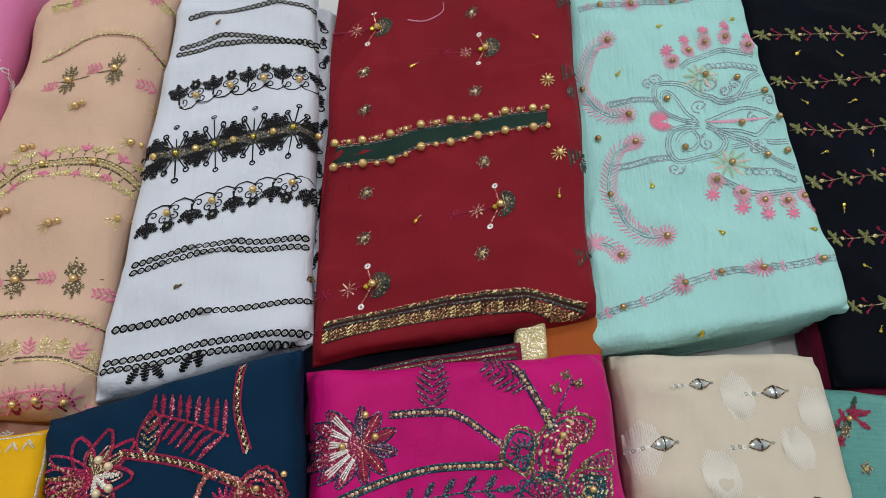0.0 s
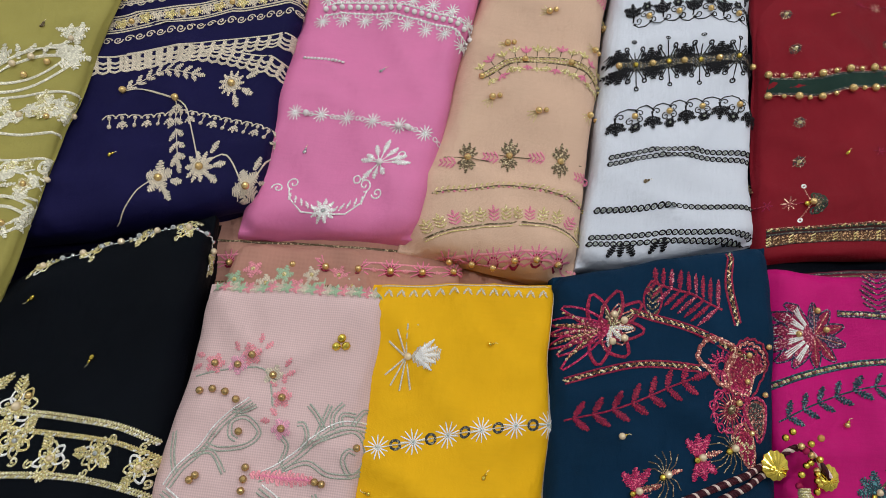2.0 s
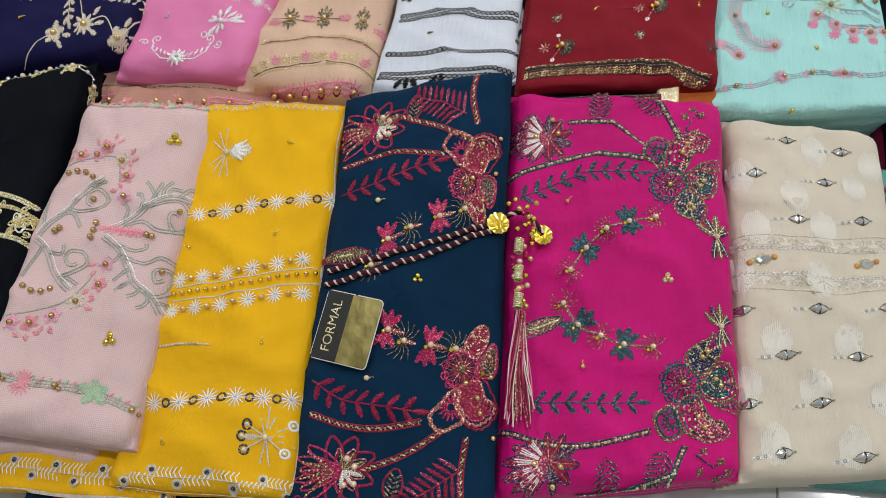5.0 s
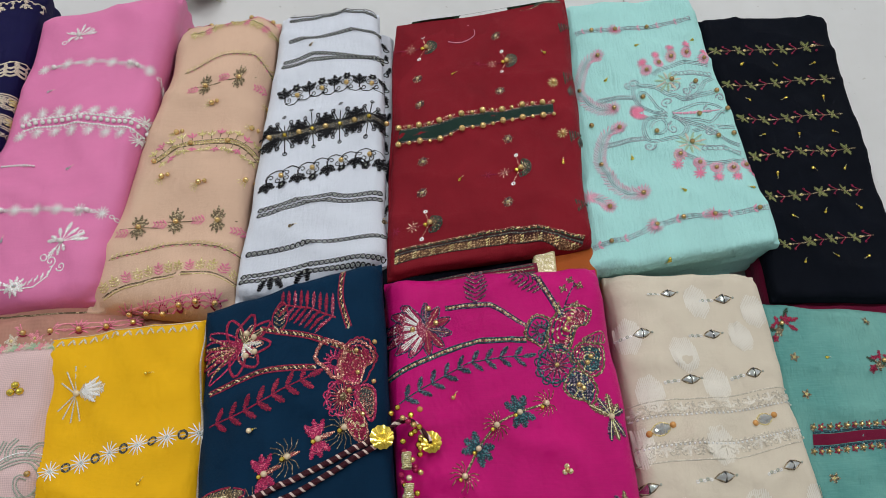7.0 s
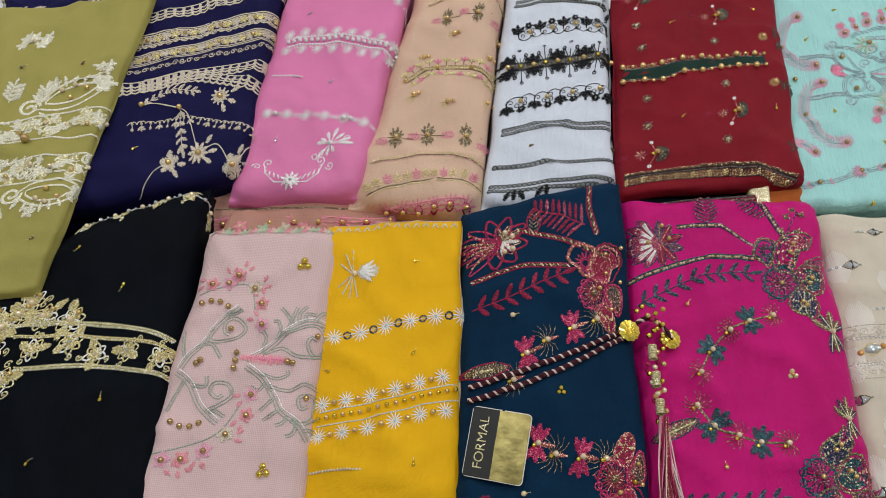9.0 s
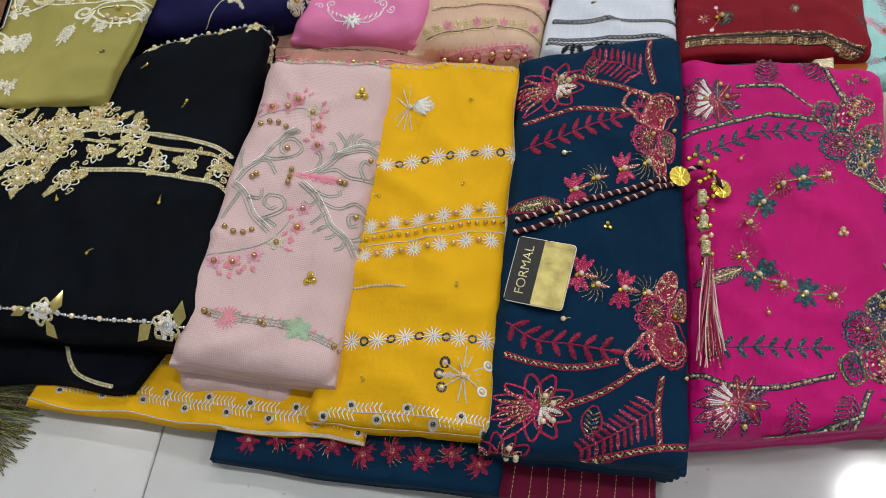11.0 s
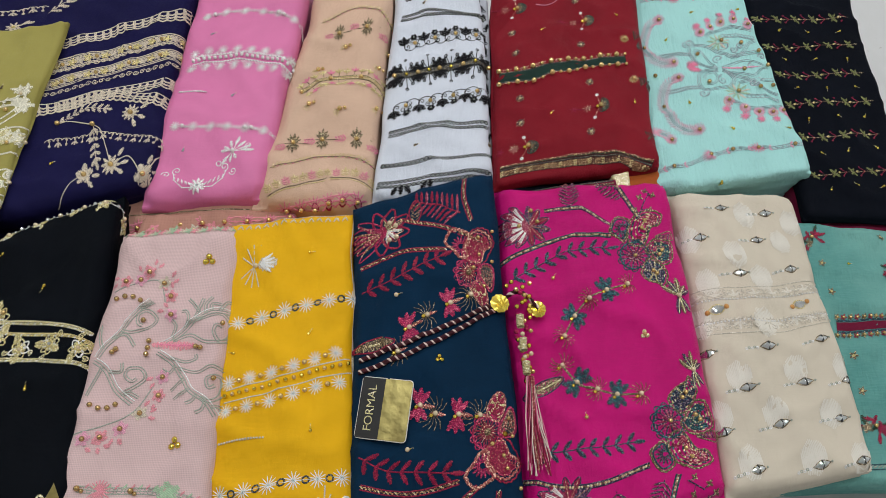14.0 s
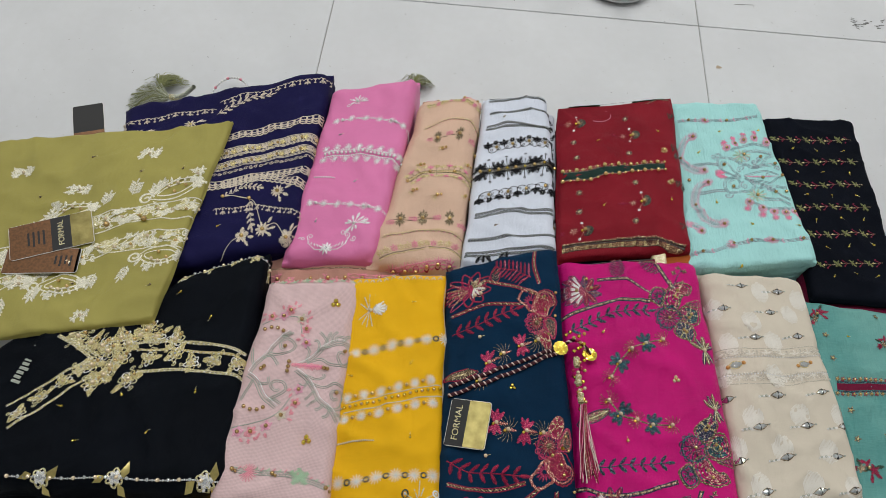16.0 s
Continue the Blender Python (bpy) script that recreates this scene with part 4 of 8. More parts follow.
def trefoil_dot(pen, u, v, turn=0.0, key="sequin", s=1.0):
    pen.cut()
    pen.set(u, v, turn)
    for a in (90, 210, 330):
        pen.bead(1.5 * s * math.cos(radians(a)), 1.5 * s * math.sin(radians(a)), 1.3 * s, key)


def sewn_dot(pen, u, v, i=0, key="sequin"):
    """A sequin pair with a loose thread end."""
    pen.cut()
    pen.set(u, v, 37 * i)
    pen.bead(0, 0, 1.35, key)
    pen.bead(1.9, 0.5, 0.8, key)
    pen.thread([(2.2, 0.5), (3.4, 1.1), (4.6, 0.7)], 0.35, "palegold", 0.4)


def daisy(pen, i=0, key="white", r=4.2, n=12, core="silver"):
    pen.spokes(0, 0, n, 0.8, r, 0.75, key, 7 * i)
    pen.ring(0, 0, 1.1, 0.7, core, 1.0, 8)
    pen.bead(0, 0, 0.7, core, 0.9, 6)


def sprig(pen, s=1.0, key="white", n=4, leaf=(4.5, 1.8), tip=True):
    """A stalk with leaves in pairs, growing to the pen's right."""
    pen.thread([(0, 0), (n * 1.5 * s, 0.4 * s), (n * 3 * s, 0)], 0.7, key)
    for i in range(n):
        x = (i + 0.6) * 3 * s
        for d in (1, -1):
            pen.leaf(x, 0, d * 48, leaf[0] * s, leaf[1] * s, key)
    if tip:
        pen.leaf(n * 3 * s, 0, 0, leaf[0] * s, leaf[1] * s, key)


# ---- aqua suit ----
def comb(pen, points, key="palepink", spine="greyaqua", tooth=5.0):
    """A curved spine of three cords with a dense slanted fringe on both sides and a whorl at each end."""
    for off in (-0.8, 0.8):
        cord(pen, points, 0.9, spine, off)
    def tooth_pair(p, i):
        for d in (1, -1):
            p.thread([(0, d * 1.4), (-1.4, d * tooth * 0.6), (-3.2, d * tooth * (0.95 + 0.12 * math.sin(i * 3.1)))], 0.8, key, 0.7)
    each(pen, points, 3.0, tooth_pair)
    for end in (0, -1):
        pen.set(*points[end])
        pen.spokes(0, 0, 15, 1.6, 6.2, 0.9, key)


def fan_flower(pen, u, v, turn, key, r=7.0, n=13, spread=250):
    pen.set(u, v, turn)
    pen.spokes(0, 0, n, 1.2, r, 0.7, key, 0, spread)


p = Pen(AQU)
for name_, pts in (("a", AQU_COMB_A), ("b", AQU_COMB_B), ("c", AQU_COMB_C)):
    comb(p, pts)
    p.done("paisley_comb", aqua_suit, "grey spine with pale pink fringe stitches")
    pearls(aqua_suit, AQU, [pts[0], pts[-1]] if name_ != "c" else [pts[0]], 2.0, "brasspearl")
    if name_ != "c":
        pearl(aqua_suit, AQU, *pts[3], 1.8, "brasspearl")
for pts in (AQU_BORDER, AQU_TOP):
    for off in (-2.2, 0, 2.2):
        cord(p, pts, 0.7, "greyaqua", off)
    def loop(q, i):
        q.ring(0, 0, 2.0, 0.6, "greyaqua")
        if i % 4 == 1:
            q.leaf(0, 0, 60, 4, 2, "palepink")
            q.leaf(0, 0, -60, 4, 2, "palepink")
    each(p, pts, 5.5, loop)
    p.done("border_vine", aqua_suit)
    for i, q in enumerate(pts[1:-1]):
        if i % 2:
            fan_flower(p, *q, -150, "pink", 6.5)
            p.done("fan_flower", aqua_suit, "pink fan-shaped stitched flower")
        pearl(aqua_suit, AQU, *q, 1.9, "brasspearl")
for a, b in ((0, 1), (2, 3)):
    line = [AQU_BANDS[a], AQU_BANDS[b]]
    for off in (-2.2, 2.2):
        cord(p, line, 0.7, "greyaqua", off)
    each(p, line, 2.6, lambda q, i: q.ring(0, 0, 1.2, 0.6, "greyaqua"))
    p.done("ladder_band", aqua_suit)
# scrolling centre piece of doubled cords
AQU_SCROLLS = (
    ([(0.58, 0.50), (0.51, 0.51), (0.42, 0.54), (0.39, 0.58), (0.41, 0.62), (0.48, 0.625), (0.56, 0.61), (0.61, 0.58), (0.68, 0.55), (0.75, 0.55), (0.81, 0.57), (0.87, 0.61), (0.95, 0.63)], 3),
    ([(0.42, 0.55), (0.43, 0.59), (0.46, 0.60), (0.50, 0.58), (0.54, 0.53), (0.58, 0.50)], 2),
    ([(0.58, 0.49), (0.50, 0.49), (0.44, 0.48), (0.41, 0.45), (0.43, 0.41), (0.48, 0.40), (0.57, 0.41), (0.65, 0.42), (0.69, 0.45), (0.65, 0.48), (0.61, 0.49)], 3),
    ([(0.61, 0.50), (0.72, 0.52), (0.81, 0.53), (0.89, 0.52), (0.93, 0.50)], 2),
    ([(0.61, 0.49), (0.69, 0.47), (0.77, 0.44), (0.85, 0.39), (0.96, 0.36)], 3),
    ([(0.68, 0.48), (0.76, 0.47), (0.82, 0.45), (0.90, 0.48), (0.93, 0.48)], 2),
    ([(0.45, 0.45), (0.48, 0.47), (0.54, 0.48), (0.56, 0.45), (0.52, 0.43), (0.47, 0.43)], 2),
    ([(0.54, 0.66), (0.61, 0.68), (0.76, 0.70), (0.90, 0.69), (0.95, 0.68)], 3),
    ([(0.60, 0.36), (0.64, 0.33), (0.73, 0.30), (0.85, 0.29), (0.96, 0.30)], 3))
for line, cords in AQU_SCROLLS:
    for off in ((-1.1, 1.1) if cords == 2 else (-1.9, 0, 1.9)):
        cord(p, line, 0.75, "greyaqua", off, 0.9, 40)
    p.done("scroll_stem", aqua_suit, "grey-blue corded scroll")
for u, v, r, st, sn in ((0.40, 0.635, 4.5, 0, 1), (0.42, 0.385, 4.5, 0, -1), (0.66, 0.60, 5, 200, 1), (0.72, 0.575, 4, 40, -1), (0.84, 0.50, 4, 90, 1), (0.60, 0.545, 5, 250, -1), (0.60, 0.445, 5, 100, 1), (0.78, 0.59, 4.5, 10, 1), (0.95, 0.545, 4, 180, -1), (0.36, 0.62, 3.5, 90, 1), (0.80, 0.415, 4, 0, -1)):
    p.set(u, v)
    p.curl(0, 0, r, 1.4, "greyaqua", 0.9, st, sn)
    p.curl(0.6, 0.4, r * 1.25, 0.9, "greyaqua", 0.8, st, sn)
    p.done("scroll_curl", aqua_suit)
for line in ([(0.71, 0.55), (0.92, 0.57)], [(0.71, 0.43), (0.97, 0.43)]):
    for off in (-1.9, 0, 1.9):
        cord(p, line, 0.7, "greyaqua", off)
    p.done("ladder_band", aqua_suit)
for line, up in (([(0.67, 0.65), (0.82, 0.65), (0.95, 0.64)], 1), ([(0.73, 0.36), (0.82, 0.35), (0.95, 0.33)], -1)):
    each(p, line, 4.6, lambda q, i: (q.ring(0, up * 1.6, 1.9, 0.8, "greyaqua"), q.thread([(-2, -up * 1.2), (2, -up * 1.2)], 0.8, "greyaqua")))
    p.done("scallop_row", aqua_suit)
for u, v in ((0.63, 0.625), (0.68, 0.385)):
    p.set(u, v)
    for j in range(11):
        p.leaf(2.0 * math.cos(j * 0.57), 2.0 * math.sin(j * 0.57), j * 33, 9, 2.2, "mint" if j % 3 else "cream", 0.5)
    p.ring(0, 0, 3.2, 0.8, "greyaqua")
    p.done("mint_flower", aqua_suit, "pale mint stitched flower")
p.set(0.61, 0.50, -2)
p.leaf(0, 0, 0, 40, 2.6, "palepink")
p.done("pink_spear", aqua_suit)
p.set(0.395, 0.510)
p.spokes(0, 0, 24, 2, 8, 1.0, "pink", 180, 300)
p.ring(0, 0, 4.5, 1.0, "palepink")
p.done("fan_flower", aqua_suit)
pearls(aqua_suit, AQU, AQU_STUDS, 2.1, "brasspearl")
for i, q in enumerate(AQU_PETALS):
    up = 1 if i < 5 else -1
    p.set(*q, 90 * up + (20 - 10 * (i % 5)) * up)
    p.spokes(0, 0, 15, 2.0, 5.6, 1.0, "palepink")
    p.ring(0, 0, 4.2, 0.9, "cream" if i % 3 == 2 else "palepink", 0.9, 9)
    p.ring(0, 0, 2.4, 0.8, "greyaqua", 0.9)
    p.spokes(8.5, 0, 9, 0.6, 4.2, 1.2, "pink", 8 * i)
    p.done("petal_flower", aqua_suit)
    pearl(aqua_suit, AQU, *q, 1.8, "brasspearl")
for i, q in enumerate(AQU_DOTS):
    sewn_dot(p, *q, i)
p.done("sequin_dots", aqua_suit)

# ---- maroon suit ----
p = Pen(MAR)
def ribbon(pen, points, w, key, h=0.5, off=0.0):
    cord(pen, points, w, key, off, h, max(16, int(length(points, pen.k) / 3)))
ribbon(p, MAR_BAND, 11, W["bottle"], 0.5)
p.done("placket", maroon_suit, "bottle-green placket strip")
for off in (-6.0, 6.0):
    cord(p, MAR_BAND, 1.6, "charcoal", off)
    cord(p, MAR_BAND, 0.9, "copper", off * 1.22)
p.done("placket_edge", maroon_suit)
for off in (-8.6, 8.6):
    for i, (u, v, t) in enumerate(along(MAR_BAND, 16, MAR)):
        pearl(maroon_suit, MAR, u, v + off / 1000 / MAR.l, 2.6 if i % 2 == 0 else 1.7, "goldpearl")
def tuft(q, i):
    for a in (60, 90, 120):
        q.leaf(0, 0, a, 3, 1.2, "copper")
each(p, MAR_BAND, 7, tuft, 8)
p.done("bead_tufts", maroon_suit)
for i, q in enumerate(MAR_BIG):
    p.set(*q, -4, 1.15)
    for j in range(8):
        a = radians(-95 + 27 * j)
        p.ring(2 + 4.2 * math.cos(a), 4.2 * math.sin(a), 1.6, 1.0, "green" if j % 2 else "charcoal", 0.9, 7)
    p.spokes(2, 0, 8, 1, 4.6, 0.8, "antique", 10, 190)
    for a in (112, -112):
        x, y = 9 * math.cos(radians(a)), 9 * math.sin(radians(a))
        p.thread([(0, 0), (x * 0.6, y * 0.6), (x, y)], 0.7, "copper")
        p.ring(x, y * 1.15, 0.9, 1.0, "silver")
    p.thread([(-2, 0), (-12, -1.5), (-24, -2)], 0.6, "crimson")
    p.spokes(-10, -1, 8, 0.5, 3.5, 0.8, "copper")
    p.spokes(-20, -2, 6, 0.5, 2.8, 0.7, "crimson")
    p.done("spray", maroon_suit, "green and copper beaded spray")
    pearl(maroon_suit, MAR, *q, 2.2, "goldpearl")
    pearl(maroon_suit, MAR, q[0] - 0.02, q[1] - 0.004, 1.7, "sequin")
for i, q in enumerate(MAR_SMALL):
    p.set(*q, 20 * i)
    for j in range(7):
        a = 2 * math.pi * j / 7
        p.ring(2.4 * math.cos(a), 2.4 * math.sin(a), 1.0, 0.8, "antique" if j % 2 else "charcoal", 0.8, 6)
    p.spokes(0, 0, 6, 2, 4.2, 0.5, "copper")
    p.bead(0, 0, 1.3, "palegold")
    p.done("small_flower", maroon_suit)
for i, q in enumerate(MAR_DOTS):
    if i < 4:
        sewn_dot(p, *q, i)
    else:
        pearl(maroon_suit, MAR, *q, 2.2, "goldpearl")
        p.set(*q, -10)
        p.spokes(0, 0, 10, 1.2, 4.2, 0.8, "gold")
        p.spokes(12, -6, 6, 1, 6, 1.1, "charcoal", 0, 120)
p.done("sequin_dots", maroon_suit)
ribbon(p, MAR_HEM, 13, W["hem"], 0.3)
p.done("hem_band", maroon_suit)
for off, w_, key in ((5.4, 1.4, "green"), (-5.6, 1.2, "charcoal"), (7.2, 0.8, "copper"), (2.6, 1.6, "charcoal")):
    cord(p, MAR_HEM, w_, key, off, 0.9)
for off in (0.2, -2.0, -4.2, 6.6):
    each(p, MAR_HEM, 3.1 if off < 5 else 5.2, lambda q, i: (q.thread([(-1.5, -0.9), (1.2, 0.7)], 1.2, "bronze" if i % 5 else "gold", 1.0), q.bead(0.4, -0.9, 0.8, "bronze")), off)
p.done("hem_braid", maroon_suit, "gold and copper braided hem")
for off, key in ((0, "charcoal"), (2.2, "green"), (-2.0, "antique")):
    cord(p, [(0.04, 0.985), (0.5, 0.992), (0.97, 0.985)], 1.4, key, off)
p.done("top_braid", maroon_suit)
for v in (0.86, 0.63, 0.38, 0.13):
    p.set(0.965, v, 12)
    for j in range(5):
        p.thread([(-4 + 2 * j, -5 + j), (-3 + 2 * j, 5 - j)], 1.2, "charcoal" if j % 2 else "green")
    p.done("dark_spray", maroon_suit)
tail = along([(0.30, 0.885), (0.38, 0.872), (0.45, 0.90), (0.44, 0.945), (0.40, 0.955)], 40, MAR)
p.set(0, 0, 0, 1 / STITCH)
p.thread([(u * MAR.w * 1000, v * MAR.l * 1000) for u, v, t in tail], 0.6, "palepink", 1.2)
p.done("loose_thread", maroon_suit, "loose pale thread")
# lining and sash that show under the front edge
c_ = layer(maroon_suit, [(0.012, 0.122, 0.063), (0.200, 0.158, 0.063), (0.200, 0.455, 0.05), (0.030, 0.415, 0.05)], W["ink"], "black lining fold", seed=31, layers=2)
q_ = Pen(c_)
q_.set(0.48, 0.05)
q_.flower(0, 0, 5, 4, "palegold", 0.6)
q_.done("lining_motif", maroon_suit)
c_ = layer(maroon_suit, [(0.150, 0.142, 0.066), (0.203, 0.152, 0.066), (0.203, 0.20, 0.066), (0.152, 0.19, 0.066)], W["rust"], "rust-orange fold", seed=32, layers=1, base=0.03, radius=0.004)
cuff = layer(maroon_suit, [(0.146, 0.158, 0.071), (0.166, 0.163, 0.071), (0.164, 0.20, 0.072), (0.148, 0.198, 0.072)], M["palegold"], "silver-gold woven ribbon", "ribbon_end", seed=33, radius=0.003, base=0.062, layers=1)

# ---- white suit ----
p = Pen(WHT)
for i in range(0, 24, 3):
    chain(p, WHT_LINES[i:i + 3], "black", 1.9, 4.1)
    p.done("chain_stripe", white_suit, "black chain stitch stripe with sequins")
for line in ([(0.10, 0.958), (0.5, 0.970), (0.98, 0.962)], [(0.10, 0.982), (0.5, 0.990), (0.98, 0.985)]):
    chain(p, line, "black", 1.9, 4.1)
    p.done("chain_stripe", white_suit)
def blossom(q, up, tall=11.0):
    q.thread([(0, 0), (0.3, up * tall * 0.4), (0, up * tall * 0.7)], 1.1, "black")
    for a in (-55, 0, 55):
        q.leaf(0, up * tall * 0.55, up * 90 + a, 7.4, 4.4, "black", 1.0)
    for a in (-62, 62):
        q.leaf(0, up * tall * 0.35, up * 90 + a, 6.0, 2.6, "black")
def posy(q, up, tall=11.0):
    q.flower(0, up * tall * 0.95, 6, 3.8, "black", 0.85, 0, "grey", 1.0)
    q.curl(-2.6, up * tall * 0.45, 2.6, 1.2, "black", 0.7, 90, 1)
    q.curl(2.6, up * tall * 0.45, 2.6, 1.2, "black", 0.7, 90, -1)
for r_, up in ((0, 1), (8, -1)):
    pts = WHT_ROW[r_:r_ + 4]
    spots = along(pts, 9, WHT)
    for i, (u, v, t) in enumerate(spots):
        p.set(u, v, t, 0.93)
        (blossom if i % 2 == 0 else posy)(p, up)
        d = 13
        if i < 8:
            p.thread([(0, -up * 1), (d * 0.25, -up * 3.6), (d * 0.6, -up * 4.2), (d * 0.9, -up * 2), (d, 0)], 0.8, "black")
        p.curl(3.4, up * 0.5, 2.8, 1.1, "black", 0.7, 200, up)
        p.done("scroll_flower", white_suit, "black satin-stitched flower on a scroll")
        if i % 2:
            pearl(white_suit, WHT, u, v + up * 0.010, 2.0, "goldpearl")
pts = WHT_ROW[4:8]
for off in (-3.6, -1.2, 1.2, 3.6):
    chain(p, pts, "charcoal", 1.8, 3.2, off, "antique" if abs(off) < 2 else "charcoal")
p.done("centre_band", white_suit, "beaded black and antique gold band")
for i, (u, v, t) in enumerate(along(pts, 9, WHT)):
    p.set(u, v, t, 0.93)
    for up in (1, -1):
        if i % 2 == 0:
            for a in (-50, 0, 50):
                p.leaf(0, up * 3.5, up * 90 + a, 8.0, 6.4, "black", 1.1)
            p.leaf(0, up * 3, up * 90 + 85, 9, 4, "black")
            p.leaf(0, up * 3, up * 90 - 85, 9, 4, "black")
        else:
            for a, l in ((-34, 10), (0, 14), (34, 10)):
                x, y = l * math.sin(radians(a)), up * (3 + l * math.cos(radians(a)))
                p.thread([(x * 0.2, up * 3), (x, y)], 0.8, "black")
                p.ring(x, y, 1.4, 0.9, "black")
            for a in (-60, 60):
                p.ring(7 * math.sin(radians(a)), up * 6, 1.5, 0.9, "charcoal")
    p.done("band_flower", white_suit)
    pearl(white_suit, WHT, u, v, 2.2 if i % 2 == 0 else 1.7, "goldpearl" if i % 2 == 0 else "sequin")
for i, q in enumerate(WHT_DOTS):
    sewn_dot(p, *q, i, "antique")
p.set(0.25, 0.012)
for i in range(5):
    p.leaf(-8 + i * 7, 0, 60 + 30 * (i % 3), 8, 4, "black")
p.done("front_sprig", white_suit)
side_ = layer(white_suit, [(0.012, 0.160, 0.058), (0.026, 0.163, 0.058), (0.026, 0.44, 0.052), (0.010, 0.445, 0.052)], W["greytrim"], "pale grey side fold with black stitching", "side_fold", seed=34, radius=0.005, wave=0.004)
q_ = Pen(side_)
for i in range(15):
    q_.set(0.65, 0.05 + i * 0.062, 70 + 25 * (i % 3))
    q_.leaf(0, 0, 0, 8, 3.5, "black")
    q_.curl(0, 0, 3, 1.1, "black", 0.8)
q_.done("side_stitching", white_suit)

# ---- peach suit ----
p = Pen(PCH)
def goldsprig(q, s=1.0):
    for a, l in ((90, 10), (68, 8.5), (112, 8.5), (45, 6.5), (135, 6.5)):
        q.leaf(0, 0, a, l * s, 2.4 * s, "antique")
        q.leaf(0, 0, -a, l * s, 2.4 * s, "antique")
    q.thread([(-12 * s, 0), (0, 0), (12 * s, 0)], 0.6, "antique")
for q in PCH_SPRIG:
    p.set(*q, 4, 1.05)
    goldsprig(p)
    p.done("gold_sprig", peach_suit, "antique gold leaf sprig")
    pearl(peach_suit, PCH, *q, 2.0, "goldpearl")
for q in PCH_LEAVES:
    p.set(*q, 4, 0.85)
    for i in range(4):
        for d in (1, -1):
            p.leaf(3 - i * 2.6, 0, 180 - d * 55, 5.5 - i * 0.6, 1.6, "pink")
    p.done("pink_leaves", peach_suit)
for r_ in (0, 4):
    line = PCH_LINE[r_:r_ + 4]
    cord(p, line, 1.0, "antique")
    each(p, line, 3.4, lambda q, i: (q.leaf(0, 0.3, 55, 3, 1.1, "gold"), q.bead(1, -0.8, 0.7, "pink" if i % 2 else "gold")))
    p.done("vine_line", peach_suit)
for off in (-2.4, 2.4):
    cord(p, PCH_MID, 1.2, "antique", off)
    each(p, PCH_MID, 2.4, lambda q, i: q.bead(0, 0, 0.8, "gold"), off * 0.5)
def bud(q, i):
    sgn = 1
    key = "pink" if i % 3 == 1 else "gold"
    for up in (1, -1):
        q.thread([(0, up * 3), (0, up * 8)], 0.6, "antique")
        for a in (-45, 0, 45):
            q.leaf(0, up * (5 + 1.2 * (i % 2)), up * 90 + a, 4.6, 1.9, key)
each(p, PCH_MID, 7.5, bud)
p.done("centre_band", peach_suit, "gold double band with pink and gold buds")
pearls(peach_suit, PCH, [q[:2] for q in along(PCH_MID, 4, PCH)], 1.9, "goldpearl")
for i, q in enumerate(PCH_PEARLS):
    pearl(peach_suit, PCH, *q, 2.1, "goldpearl")
    pearl(peach_suit, PCH, q[0] + 0.045, q[1] + 0.004, 1.6, "goldpearl")
    p.set(*q, 170 + 13 * i)
    p.spokes(0, 0, 4, 1, 6, 0.5, "gold", 0, 70)
p.done("bead_tufts", peach_suit)
for line, up in ((PCH_BUDS, 1), (PCH_TOPROW, -1)):
    cord(p, line, 1.2, "antique", -2)
    cord(p, line, 0.8, "gold", -4)
    def tree(q, i):
        key = "pink" if i % 3 == 2 else "gold"
        for j in range(3):
            for a in (-50, 50):
                q.leaf(0, up * (j * 2.2), up * 90 + a, 3.6, 1.3, key)
        q.leaf(0, up * 5, up * 90, 4, 1.4, key)
    each(p, line, 7.5, tree)
    p.done("bud_border", peach_suit)
def hemline(pen, parent, k, pts, n, mat="rose"):
    cord(pen, pts, 1.4, mat, 5)
    for i, (u, v, t) in enumerate(along(pts, n, k)):
        pen.set(u, v, t)
        pen.spokes(0, 0, 9, 2.2, 6.5, 0.9, "pink", 90, 230)
        pen.ring(0, 0, 2.6, 0.9, "crimson")
        pen.leaf(6, 0, 0, 5, 2.2, "rose")
        pearl(parent, k, u, v, 2.1, "goldpearl")
    pen.done("pearl_hem", parent, "pink scalloped hem with gold pearls")
hemline(p, peach_suit, PCH, PCH_HEM, 6)
hemline(p, peach_suit, PCH, [(0.08, 0.985), (0.5, 0.995), (0.94, 0.975)], 5)
hem_ = layer(peach_suit, [(-0.362, 0.096, 0.050), (-0.180, 0.106, 0.056), (-0.18, 0.2, 0.058), (-0.36, 0.19, 0.05)], W["sheer"], "sheer rose-brown dupatta edge", "dupatta_edge", seed=35, radius=0.006, layers=2)
q_ = Pen(hem_)
hemline(q_, peach_suit, hem_, [(0.03, 0.20), (0.5, 0.22), (0.97, 0.24)], 9)
cord(q_, [(0, 0.36), (0.5, 0.38), (1, 0.40)], 1.6, "antique")
cord(q_, [(0, 0.06), (0.5, 0.07), (1, 0.08)], 1.0, "antique")
q_.done("dupatta_braid", peach_suit)
low_ = layer(peach_suit, [(-0.245, 0.096, 0.03), (-0.125, 0.104, 0.042), (-0.125, 0.17, 0.05), (-0.245, 0.17, 0.04)], W["sheer"], "crumpled organza fold with pale stitching", "organza_fold", seed=36, radius=0.006, wrinkle=0.005)
q_ = Pen(low_)
for i in range(7):
    q_.set(0.1 + i * 0.13, 0.25 + 0.1 * (i % 2), 40 * i)
    sprig(q_, 0.6, "silver" if i % 2 else "rose", 3)
q_.done("organza_stitching", peach_suit)

